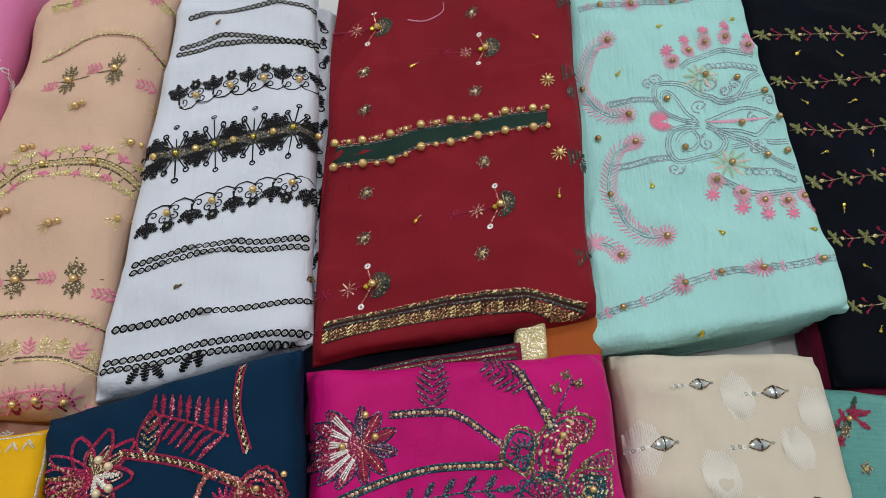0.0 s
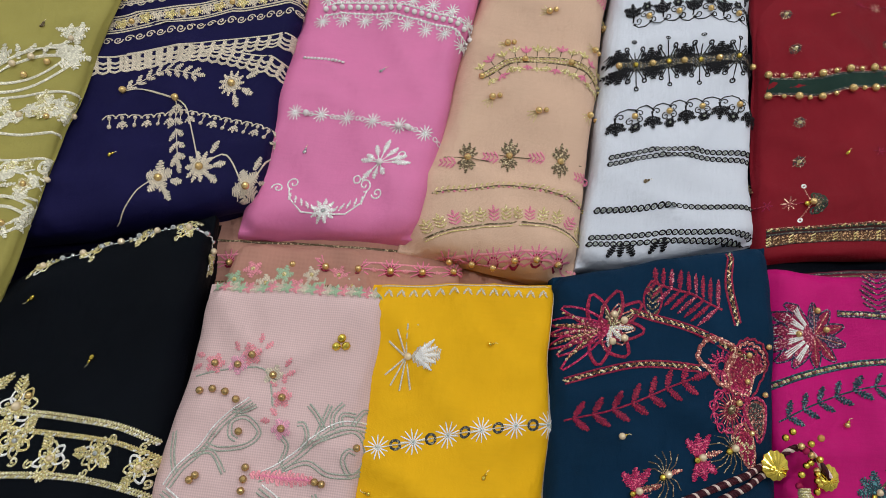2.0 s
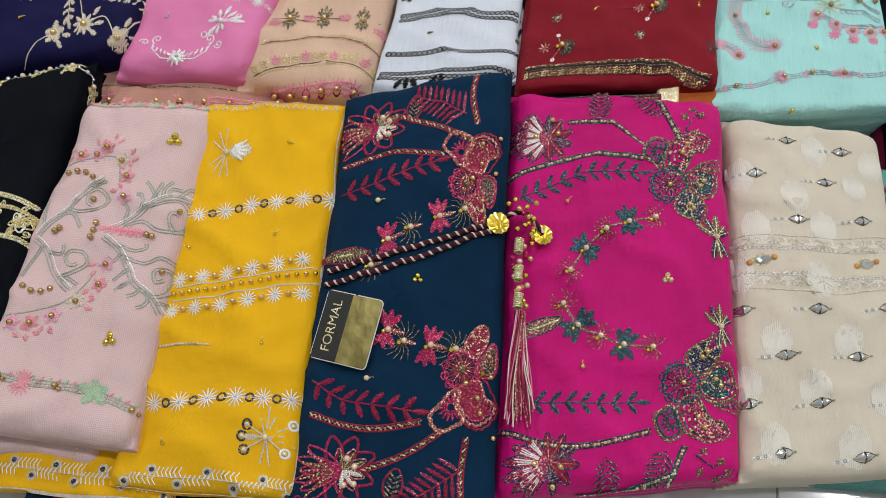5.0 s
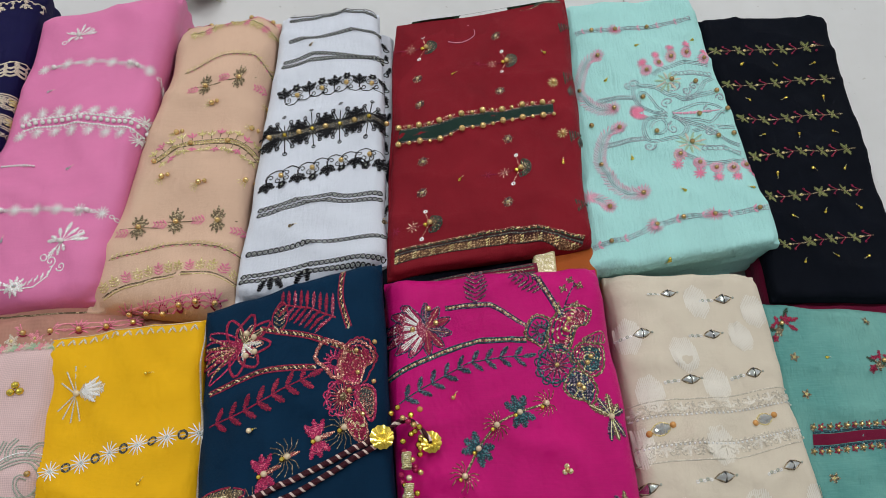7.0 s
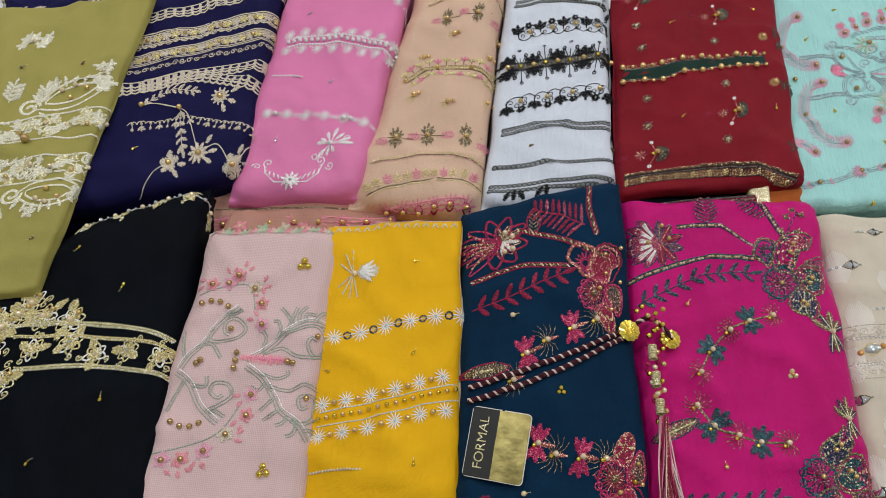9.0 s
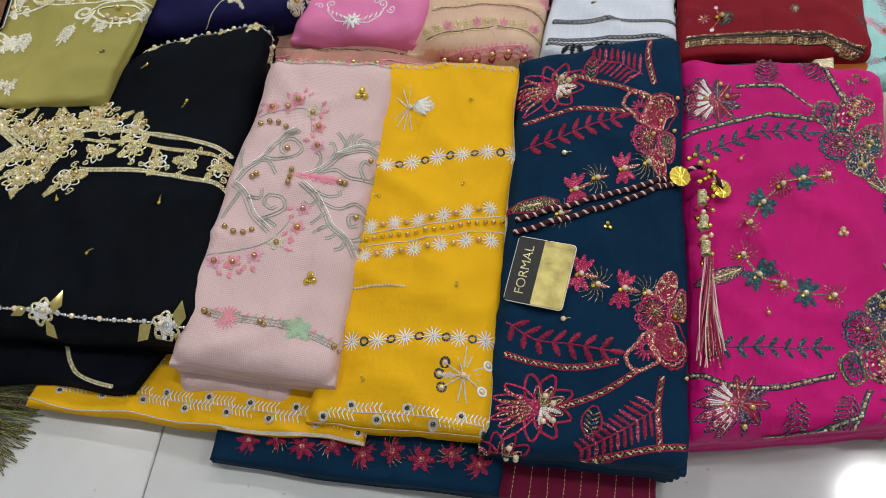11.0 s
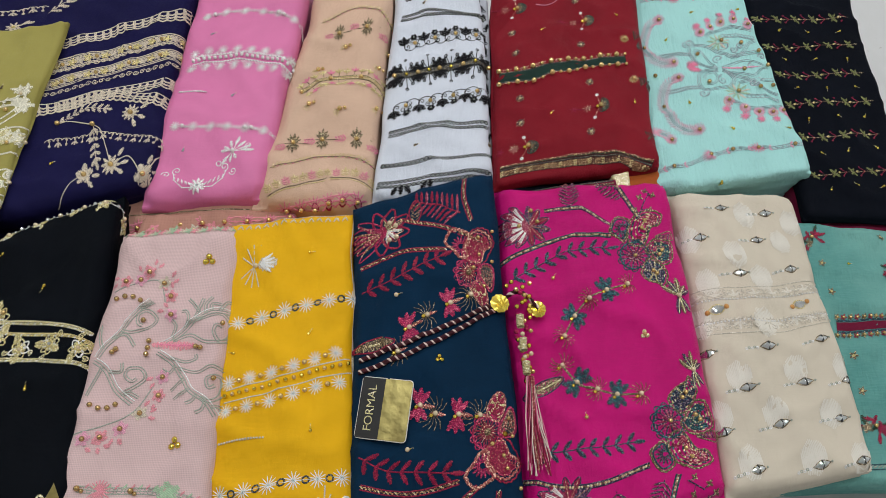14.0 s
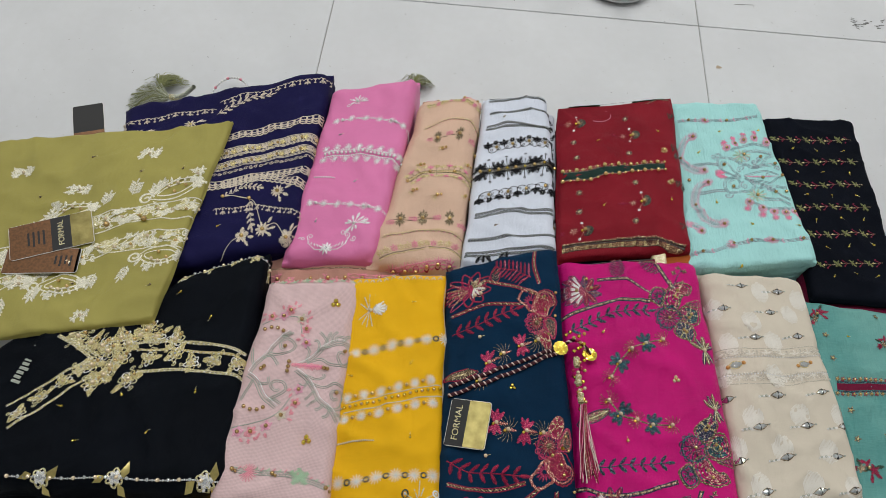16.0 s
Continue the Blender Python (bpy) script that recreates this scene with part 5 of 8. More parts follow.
# ---- pink suit ----
p = Pen(PNK)
for line in (PNK_ROW_A, PNK_ROW_B):
    for i, (u, v, t) in enumerate(along(line, 7, PNK)):
        p.set(u, v, t)
        daisy(p, i, "silver", 4.4, 12)
        p.done("silver_daisy", pink_suit)
    for i, (u, v, t) in enumerate(along(line, 13, PNK)):
        if i % 2:
            p.set(u, v, t)
            p.ring(-1.2, 0, 1.2, 0.6, "silver")
            p.ring(1.6, 0, 1.2, 0.6, "silver")
            p.thread([(-5, 0), (5, 0)], 0.5, "silver")
    p.done("link_row", pink_suit)
    for f in (0.07, 0.66, 0.72):
        u, v, t = along(line, 101, PNK)[int(f * 100)]
        pearl(pink_suit, PNK, u, v, 1.9, "whitepearl")
for off, kind_ in ((8.5, 0), (-9.5, 0), (0, 1)):
    for i, (u, v, t) in enumerate(along(PNK_MID, 9 if not kind_ else 22, PNK)):
        v += off / 1000 / PNK.l
        if kind_:
            pearl(pink_suit, PNK, u, v, 1.7, "whitepearl")
        else:
            p.set(u, v, t)
            daisy(p, i, "silver", 4.6, 12)
            p.ring(7, -3 * math.copysign(1, off), 1.3, 0.7, "silver")
            p.done("silver_daisy", pink_suit)
for off in (-4, 4):
    cord(p, PNK_MID, 1.1, "silver", off)
    each(p, PNK_MID, 3.4, lambda q, i: q.bead(0, 0, 0.9, "silver"), off * 1.05)
p.done("silver_braid", pink_suit)
each(p, PNK_BITS[0:2], 2.6, lambda q, i: q.bead(0, 0, 1.0, "silver"))
p.done("bead_dash", pink_suit)
for i, q in enumerate(PNK_BITS[2:5]):
    sewn_dot(p, *q, i, "crystal")
p.done("sequin_dots", pink_suit)
for q, s in ((PNK_BITS[5], 1.0), (PNK_BITS[6], 0.8)):
    p.set(*q, 0, s)
    for a, l in ((80, 15), (110, 11), (50, 13), (20, 15), (5, 17), (170, 11), (-130, 13), (150, 9), (-60, 8), (-100, 9)):
        p.thread([(0, 0), (l * 0.6 * math.cos(radians(a)), l * 0.6 * math.sin(radians(a)))], 0.7, "white")
        p.leaf(l * 0.4 * math.cos(radians(a)), l * 0.4 * math.sin(radians(a)), a, l * 0.6, 3.0, "silver")
    p.ring(-11, -10, 2, 0.9, "silver")
    p.ring(11, 6, 1.8, 0.8, "silver")
    p.done("silver_sprig", pink_suit, "white and silver stitched sprig")
    pearl(pink_suit, PNK, *q, 1.9, "whitepearl")
p.set(*PNK_BITS[7])
for sgn in (1, -1):
    p.thread([(0, -6), (sgn * 12, -5), (sgn * 20, 2), (sgn * 22, 9)], 0.9, "silver")
    p.curl(sgn * 20, 12, 4, 1.3, "silver", 0.9, 270, sgn)
    p.curl(sgn * 28, 8, 3.4, 1.3, "silver", 0.9, 200, sgn)
    for i in range(5):
        p.leaf(sgn * (4 + 4 * i), -5 + i * 1.4, 90 - sgn * (40 - 10 * i), 5, 1.6, "silver")
p.flower(0, -4, 9, 7, "silver", 0.35, 10, "crystal", 1.4)
p.done("garland", pink_suit, "curling silver garland")

# ---- navy suit ----
p = Pen(NAV)
NAV_BANDS[0::2] = [(0.25, 0.637), (0.25, 0.545), (0.25, 0.469), (0.25, 0.374)]
def scallops(pen, line, rows=3, key="cream", size=8.0, parent=None):
    for r in range(rows):
        def arc(q, i):
            q.thread([(-size / 2, 1.5), (-size * 0.3, -1.0), (0, -1.8), (size * 0.3, -1.0), (size / 2, 1.5)], 1.5, key)
            if r == 0:
                q.thread([(-size / 2, 2), (-size / 2, -7)], 0.8, key)
        each(pen, line, size, arc, -3.4 * r)
    cord(pen, line, 1.2, key, 3)
scallops(p, NAV_SCALLOP)
p.done("scallop_band", navy_suit, "cream scalloped band")
scallops(p, NAV_BANDS[6:8])
p.done("scallop_band", navy_suit)
scallops(p, NAV_BANDS[0:2])
p.done("scallop_band", navy_suit)
for a in (2, 4):
    line = NAV_BANDS[a:a + 2]
    for off in (-7, -5, 5, 7):
        cord(p, line, 1.2, "cream", off)
    def unit(q, i):
        q.flower(0, 0, 5, 4.0, "gold" if i % 2 else "cream", 0.7)
        q.curl(4, 1.5, 2.2, 1.2, "cream", 0.7)
    each(p, line, 8, unit)
    p.done("bead_band", navy_suit, "gold beaded band with cream scrolls")
    pearls(navy_suit, NAV, [q[:2] for q in along(line, 7, NAV)], 1.8, "goldpearl")
for off in (-14, 16):
    each(p, NAV_BANDS[4:6], 7, lambda q, i: q.curl(0, 0, 2.6, 1.4, "cream", 0.8, 0, 1 if i % 2 else -1), off)
p.done("scroll_line", navy_suit)
def budrow(q, i):
    q.thread([(-4.5, 0), (-2, 2), (2, 2), (4.5, 0)], 0.8, "cream")
    q.bead(0, 0.2, 1.2, "cream")
    if i % 2:
        for a in (-130, -90, -50):
            q.leaf(0, -1.5, a, 5, 2.2, "cream")
    else:
        q.thread([(0, 0), (0, -4)], 0.7, "cream")
        q.bead(0, -4.6, 1.3, "cream")
for line in (NAV_LOW[4:7], NAV_TOP[0:3], NAV_TOP[3:6]):
    each(p, line, 9, budrow)
    p.done("bud_border", navy_suit, "cream bud row")
def leafy(pen, line, step, key, size=(6, 2.8), stem=0.8, angle=42, vein=None, stemkey=None):
    cord(pen, line, stem, stemkey or key)
    def pair(q, i):
        for d in (1, -1):
            q.leaf(0, 0, d * angle, size[0], size[1], key, 1.0, vein)
    each(pen, line, step, pair)
    u, v, t = along(line, 5, pen.k)[-1]
    pen.set(u, v, t)
    pen.leaf(0, 0, 0, size[0], size[1], key)
leafy(p, [NAV_LOW[0], (0.62, 0.335), NAV_LOW[2]], 7, "cream")
p.done("leaf_branch", navy_suit)
leafy(p, [NAV_TOP[6], (0.57, 0.87), NAV_TOP[7]], 8, "cream", (8, 3.2))
p.done("leaf_branch", navy_suit)
leafy(p, [NAV_LOW[1], NAV_LOW[7], (0.685, 0.2), NAV_LOW[8]], 9, "cream", (7, 3.4))
p.done("leaf_stem", navy_suit)
for line in ([NAV_LOW[1], (0.72, 0.22), NAV_LOW[10]], [NAV_LOW[0], (0.58, 0.29), NAV_LOW[1]], [NAV_LOW[10], (0.86, 0.10), NAV_LOW[11], (1.0, 0.09)], [NAV_LOW[9], (0.60, 0.06), NAV_LOW[13]]):
    cord(p, line, 1.1, "cream")
    p.done("stem", navy_suit)
for i, (q, n, r) in enumerate(((NAV_LOW[3], 11, 8), (NAV_LOW[9], 5, 9), (NAV_LOW[10], 10, 9), (NAV_LOW[11], 5, 9.5))):
    p.set(*q, 15 * i)
    p.flower(0, 0, n, r, "cream", 0.75 if n == 5 else 0.36)
    p.ring(0, 0, 2.8, 0.8, "gold")
    for a, d in ((-30, 14), (20, 15), (-70, 13)):
        p.leaf(d * 0.6 * math.cos(radians(a)), d * 0.6 * math.sin(radians(a)), a, 8, 4, "cream")
    p.done("cream_flower", navy_suit, "cream satin-stitched flower with gold pearl")
    pearl(navy_suit, NAV, *q, 2.3, "goldpearl")
for q in (NAV_LOW[0], NAV_LOW[1]):
    pearl(navy_suit, NAV, *q, 2.2, "goldpearl")
for q in NAV_TOP[8:11]:
    p.set(*q, 20)
    p.flower(0, 0, 8, 6, "cream", 0.4, 0, "gold", 2)
    leaf_xy = ((6, 10), (9, -20))
    for x, a in leaf_xy:
        p.leaf(x, 0, a, 7, 3, "cream")
    p.done("cream_sprig", navy_suit)
sewn_dot(p, *NAV_LOW[12])
p.done("sequin_dots", navy_suit)

# ---- black suit with vines ----
p = Pen(DKS)
for i in range(0, 12, 2):
    line = DKS_LINES[i:i + 2]
    cord(p, line, 0.9, "antique")
    def vine(q, j):
        if j % 2 == 0:
            for d in (1, -1):
                q.leaf(0, 0, 90 * d + 35, 6, 2.6, "olive")
                q.leaf(0, 0, 90 * d - 25, 4, 2.0, "olive")
            q.leaf(4, 0, 0, 4, 1.8, "antique")
        else:
            for d in (1, -1):
                q.thread([(3, 0), (-2, d * 4)], 0.7, "crimson")
                q.bead(-2, d * 4.4, 1.0, "crimson")
            q.bead(-5, 0, 1.2, "gold")
    each(p, line, 12, vine)
    p.done("vine", ink_suit, "olive vine row with red buds")
    for j, (u, v, t) in enumerate(along(line, 7, DKS)):
        if j % 2:
            sewn_dot(p, u + 0.05, v - 0.06, i + j)
    p.done("sequin_dots", ink_suit)
wine_ = layer(ink_suit, [(0.366, 0.128, 0.030), (0.492, 0.128, 0.030), (0.488, 0.46, 0.03), (0.36, 0.45, 0.03)], W["wine"], "wine-red under fold", seed=37, radius=0.006, layers=2)
q_ = Pen(wine_)
for i in range(8):
    q_.set(0.06 + i * 0.06, 0.03, 60 * i)
    q_.flower(0, 0, 5, 5, "olive" if i % 2 else "crimson", 0.6, 0, "gold", 1.3)
q_.done("fold_flowers", ink_suit)

# ---- sea-green suit ----
p = Pen(TEA)
for r_ in (0, 8):
    line = TEA_BANDS[r_:r_ + 2]
    line = [line[0], (line[1][0] + 0.4, line[1][1] + 0.02)]
    cord(p, line, 1.6, "tealdark", 2.5)
    cord(p, line, 1.2, "tealdark", -2.5)
    each(p, line, 3.6, lambda q, i: q.leaf(-1.5, -1, 40, 4, 1.4, "grey"))
    p.done("border_braid", teal_suit)
line = [TEA_BANDS[4], (TEA_BANDS[5][0] + 0.45, TEA_BANDS[5][1] + 0.02)]
ribbon(p, line, 9, W["wine"], 0.5)
p.done("wine_band", teal_suit, "wine-red woven band")
for off in (-8.5, 8.5):
    cord(p, line, 2.4, "tealdark", off * 0.72)
    for i, (u, v, t) in enumerate(along(line, 26, TEA)):
        p.set(u, v + off * 1.15 / 1000 / TEA.l)
        p.flower(0, 0, 5, 2.8, "crimson" if i % 2 else "antique", 0.7)
    p.done("flower_edge", teal_suit)
    pearls(teal_suit, TEA, [(u, v + off * 1.15 / 1000 / TEA.l) for u, v, t in along(line, 26, TEA)], 1.3, "goldpearl")
for i, q in enumerate(TEA_SPRIGS):
    p.set(*q, 20 - 30 * i)
    for j in range(7):
        p.leaf(6 * math.cos(j), 4 * math.sin(j * 1.7), j * 51, 8, 3.6, "green" if j % 2 else "crimson")
    p.flower(4, 2, 5, 5, "crimson", 0.7)
    p.flower(-4, -5, 5, 4.5, "antique", 0.7)
    p.flower(-9, -9, 5, 3.5, "crimson", 0.7)
    p.done("beaded_spray", teal_suit, "crimson and green beaded spray")
    pearl(teal_suit, TEA, *q, 1.8, "goldpearl")
for q in TEA_SMALL[:-1]:
    p.set(*q)
    p.flower(0, 0, 5, 3.8, "antique", 0.6, 0, "gold", 1.2)
    p.done("small_flower", teal_suit)
sewn_dot(p, *TEA_SMALL[-1])
p.done("sequin_dots", teal_suit)

# ---- beige suit ----
p = Pen(BEI)
def woven(pen, i):
    """A flat oval of upright floats that part at their ends, hung on one middle thread."""
    n, rx, ry = 15, 8.8, 12.0
    xs = [-rx + 2 * rx * k / n for k in range(n + 1)]
    verts, faces = [pen.to(x, 0.5 * math.sin(3 * x + i), 0.10) for x in xs], []
    for side in (1, -1):
        for k in range(n):
            x = (xs[k] + xs[k + 1]) / 2
            y = side * ry * math.sqrt(max(0, 1 - (x / (rx * 1.04)) ** 2)) * (1 + 0.07 * math.sin(7.3 * k + 2 * i + side))
            b = len(verts)
            verts += [pen.to(x - 0.50, y * 0.6, 0.14), pen.to(x + 0.50, y * 0.6, 0.14), pen.to(x - 0.34, y, 0.02), pen.to(x + 0.34, y, 0.02)]
            for f in ((k, k + 1, b + 1, b), (b, b + 1, b + 3, b + 2)):
                faces.append(f if side > 0 else tuple(reversed(f)))
    pen.add(verts, faces, W["oval"])


for i, q in enumerate(BEI_OVALS):
    p.set(*q, 4)
    woven(p, i)
    p.done("woven_oval", beige_suit, "white woven oval")
def gem(q, s=1.0, stone="crystal"):
    """A four-sided cut stone in a thin dark claw setting, with a string of small clear beads."""
    q.add([q.to(-7.2 * s, 0, 0.6), q.to(0, 3.6 * s, 0.6), q.to(7.2 * s, 0, 0.6), q.to(0, -3.6 * s, 0.6), q.to(-2.2 * s, 0, 2.6), q.to(2.2 * s, 0, 2.6)],
          [(1, 0, 4), (1, 4, 5), (2, 1, 5), (3, 2, 5), (3, 5, 4), (0, 3, 4)], stone)
    q.thread([(-8 * s, 0), (-4 * s, 2.6 * s), (0, 3.9 * s), (4 * s, 2.6 * s), (8 * s, 0), (4 * s, -2.6 * s), (0, -3.9 * s), (-4 * s, -2.6 * s)], 0.8, "antique", 1.0, True)
    q.thread([(0, 3.8 * s), (0.3, 0), (0, -3.8 * s)], 0.7, "charcoal", 3.0)
    q.bead(9 * s, 0, 0.9, "grey")
    for j in range(5):
        q.ring(-10.5 * s - j * 2.1, -0.4 + 0.5 * (j % 2), 0.85, 0.75, "grey" if j % 2 else "silver", 1.0, 6)
for i, q in enumerate(BEI_GEMS):
    p.set(*q, 6)
    gem(p, 0.8)
    p.done("mirror_bead", beige_suit, "diamond-shaped mirror bead in a dark setting")
for r_ in (0, 3, 6, 9):
    line = BEI_BAND[r_:r_ + 3]
    cord(p, line, 1.2, "oyster")
    if r_ in (3, 6):
        each(p, line, 3.4, lambda q, i: (q.thread([(-1.2, -1.6), (1.2, 1.6)], 1.0, "oyster", 0.8), q.bead(1.5, -1.2, 0.8, "silver")))
    p.done("band_line", beige_suit)
for a, b, up in ((0, 3, 1), (6, 9, -1)):
    line = [((x[0] + y[0]) / 2, (x[1] + y[1]) / 2) for x, y in zip(BEI_BAND[a:a + 3], BEI_BAND[b:b + 3])]
    def frond(q, i):
        for ang in (30, 90, 150):
            q.leaf(0, -up * 3, up * ang, 6, 2.2, "oyster" if i % 2 else W["oval"], 0.5)
        q.curl(4.5, 0, 2.6, 1.2, "oyster", 0.7, 0, up)
    each(p, line, 9, frond)
    p.done("leaf_band", beige_suit)
for q in BEI_STONES:
    p.set(*q, 6)
    p.leaf(-5, 0, 0, 10, 7, "crystal", 2.6)
    p.outline(-6, 0, 0, 12, 8, "gold", 0.9)
    p.bead(-8, -1, 2.2, "amber")
    p.bead(8, 1, 2.2, "amber")
    p.done("amber_stone", beige_suit, "crystal between amber beads")

# ---- magenta suit ----
p = Pen(MAG)
def dotted(pen, line, edge="indigo", dot="palegold", w=4.0):
    """A stem of two dark cords with a line of gold beads between them."""
    for off in (-w * 0.42, w * 0.42):
        cord(pen, line, 1.5, edge, off, 0.9)
    each(pen, line, 2.5, lambda q, i: q.bead(0, 0, 0.95, dot if i % 3 else "antique"))
for i in range(0, 18, 3):
    dotted(p, MAG_STEMS[i:i + 3], "tealdark" if i % 2 else "indigo", "palegold")
    p.done("beaded_stem", magenta_suit, "dark stem filled with gold beads")
def lotus(pen, flip=1):
    for a, l in ((150, 16), (170, 19), (190, 19), (210, 16), (130, 13), (232, 12)):
        pen.leaf(0, 0, a * flip, l + 6, 6.0, "rosewood", 0.9)
        for d in (-1.4, 0, 1.4):
            pen.thread([((6 + k_) * math.cos(radians(a * flip + d * 3)), (6 + k_) * math.sin(radians(a * flip + d * 3))) for k_ in (0, l * 0.4, l * 0.75)], 0.8, "silver", 1.5)
        pen.outline(0, 0, a * flip, l + 7, 7.5, "indigo", 1.0)
    for a in (80, 50, 15, -20, -55, -90):
        pen.leaf(0, 0, a * flip, 15, 5, "crimson" if a % 20 else "indigo", 0.9, "copper")
        pen.outline(0, 0, a * flip, 16, 5.8, "indigo", 0.9)
for i, q in enumerate(MAG_LOTUS):
    p.set(q[0], q[1], 5, 1.08)
    lotus(p, 1 if i == 0 else -1)
    p.done("lotus", magenta_suit, "beaded lotus edged in indigo")
    for dx, dy in ((-0.06, 0.0), (0.045, 0.012), (0.02, 0.05)):
        pearl(magenta_suit, MAG, q[0] + dx, q[1] + (dy if i == 0 else -dy), 1.9, "goldpearl")
def wheel(pen, x, y, r, edge, spoke, glint):
    pen.ring(x, y, r, 1.6, edge, 0.9, 22)
    pen.ring(x, y, r * 0.4, 1.1, glint, 1.0, 10)
    for j in range(11):
        a = radians(360 / 11 * j)
        pen.ring(x + r * math.cos(a), y + r * math.sin(a), r * 0.22, 1.0, edge, 0.8, 8)
    pen.spokes(x, y, 13, r * 0.3, r * 0.9, 1.2, spoke)
    pen.spokes(x, y, 13, r * 0.3, r * 0.7, 0.7, glint, 14)


def butterfly(pen, f):
    """A shell, a spoked wheel and four beaded wings, edged with twisted gold cord."""
    at = lambda pts: [(x, y * f) for x, y in pts]
    loop_pts = at([(-22, 9), (-18, 18), (-12, 23), (-5, 20), (-4, 15), (-8, 7), (-11, 1), (-16, 4)])
    pen.shape(loop_pts, "antique", 1.7, 1.1, 0.04)
    pen.shape([(x * 0.8 - 2.6, y * 0.8 + 2.4 * f) for x, y in loop_pts], "tealdark", 1.3)
    for j in range(12):
        a = radians(20 + 27 * j)
        pen.leaf(-11 + 1.5 * math.cos(a), (11 + 1.5 * math.sin(a)) * f, math.degrees(a) * f, 6.0, 1.7, "tealdark", 0.7)
    pen.petal(at([(-7, -1), (-7, 8), (-3, 17), (4, 23), (12, 26), (24, 23), (23, 17), (20, 13), (15, 12), (11, 8), (7, 0), (2, -5)]), "antique", "tealdark", "rosewood", "palegold")
    pen.petal(at([(7, -5), (12, -1), (20, 0), (29, -3), (29, -11), (25, -21), (18, -24), (13, -21), (8, -14), (4, -10)]), "antique", "rosewood", "tealdark", "palegold")
    pen.petal(at([(4, -18), (10, -18), (17, -25), (20, -33), (16, -43), (12, -39), (5, -36), (-1, -31), (-2, -26)]), "antique", "tealdark", "indigo", "palegold")
    for j in range(7):
        pen.thread(at([(15 + j * 2.3, 0.5 - 0.1 * j), (19 + j * 1.9, 3.5 + 0.4 * j)]), 1.1, "indigo" if j % 2 else "antique", 0.9)
    pen.shape(at([(15, 1), (22, 5.5), (31, 8), (31, 0)]), "antique", 1.1)
    wheel(pen, -5, -12 * f, 11.5, "tealdark", "indigo", "rosewood")


for i, q in enumerate(MAG_FLY):
    f = 1 if i == 0 else -1
    p.set(*q, 0, 1.0)
    butterfly(p, f)
    p.done("butterfly", magenta_suit, "butterfly of indigo and crimson stitching, gold edge")
    for dx, dy in ((-5, -12), (4, 9), (8, 16), (19, -10), (16, -14), (8, -28), (11, -31)):
        pearl(magenta_suit, MAG, q[0] + dx * 0.00122 / MAG.w, q[1] + f * dy * 0.00122 / MAG.l, 1.8, "goldpearl")
for r_ in (0, 3):
    leafy(p, MAG_LEAFY[r_:r_ + 3], 11, "tealdark", (9, 3.4), 1.0, 48, "indigo")
    p.done("leaf_branch", magenta_suit, "dark teal leaf branch")
def whiskers(pen, key, n=13, r=10):
    for d in (1, -1):
        for i in range(n // 2 + 1):
            a = 90 * d + (i - n / 4) * 22
            c, s = math.cos(radians(a)), math.sin(radians(a))
            pen.thread([(1.5 * c, 1.5 * s), (r * 0.6 * c, r * 0.6 * s), (r * math.cos(radians(a + 14 * d)), r * math.sin(radians(a + 14 * d)))], 0.6, key, 0.8)
for half in (0, 5):
    line = MAG_SPRAY[half:half + 5]
    cord(p, line, 2.0, "antique")
    p.done("spray_stem", magenta_suit)
    for i, (u, v, t) in enumerate(along(line, 5, MAG)):
        p.set(u, v, t)
        if i % 2 == (1 if half == 0 else 1):
            for d in (1, -1):
                for a in (50, 90, 130):
                    p.leaf(0, 0, d * a, 11, 5.5, "tealdark", 1.0)
        else:
            whiskers(p, "bronze", 11, 9)
        p.done("spray_flower", magenta_suit)
        pearl(magenta_suit, MAG, u, v, 1.9, "pearl")
        pearl(magenta_suit, MAG, u - 0.02, v - 0.008, 1.5, "sequin")
for i, q in enumerate(MAG_BUG):
    p.set(*q, 0)
    for j, a in enumerate((95, 120, 145, -100, -80, -60, 60, 30)):
        p.leaf(0, 0, a, 15 if j < 6 else 9, 4.5, "antique" if j % 2 == 0 else "indigo", 1.0, "palegold")
    p.done("leaf_spray", magenta_suit, "gold and indigo leaf cluster")
    pearl(magenta_suit, MAG, *q, 1.9, "pearl")
trefoil_dot(p, *MAG_BITS[0], 0, "palegold", 1.3)
sewn_dot(p, *MAG_BITS[1], 1)
sewn_dot(p, *MAG_BITS[2], 2)
p.done("sequin_dots", magenta_suit)
pearls(magenta_suit, MAG, MAG_BITS[0:3], 1.6, "goldpearl")
p.set(*MAG_BITS[3], 20)
p.leaf(-14, 0, 0, 30, 9, "antique", 1.0, "palegold")
p.outline(-15, 0, 0, 32, 10, "indigo", 1.2)
p.done("striped_leaf", magenta_suit)
for q, a in ((MAG_BITS[4], 60), (MAG_BITS[5], -40)):
    p.set(*q, a)
    leaf_n = 3
    p.thread([(-14, 0), (0, 1), (10, 0)], 0.9, "indigo")
    for x, y in ((-10, 5), (-4, -6), (3, 6), (9, -3), (11, 4)):
        p.thread([(x - 2, 0), (x, y)], 0.7, "indigo")
        p.flower(x, y, 4, 3, "antique", 0.7)
    p.done("berry_sprig", magenta_suit)
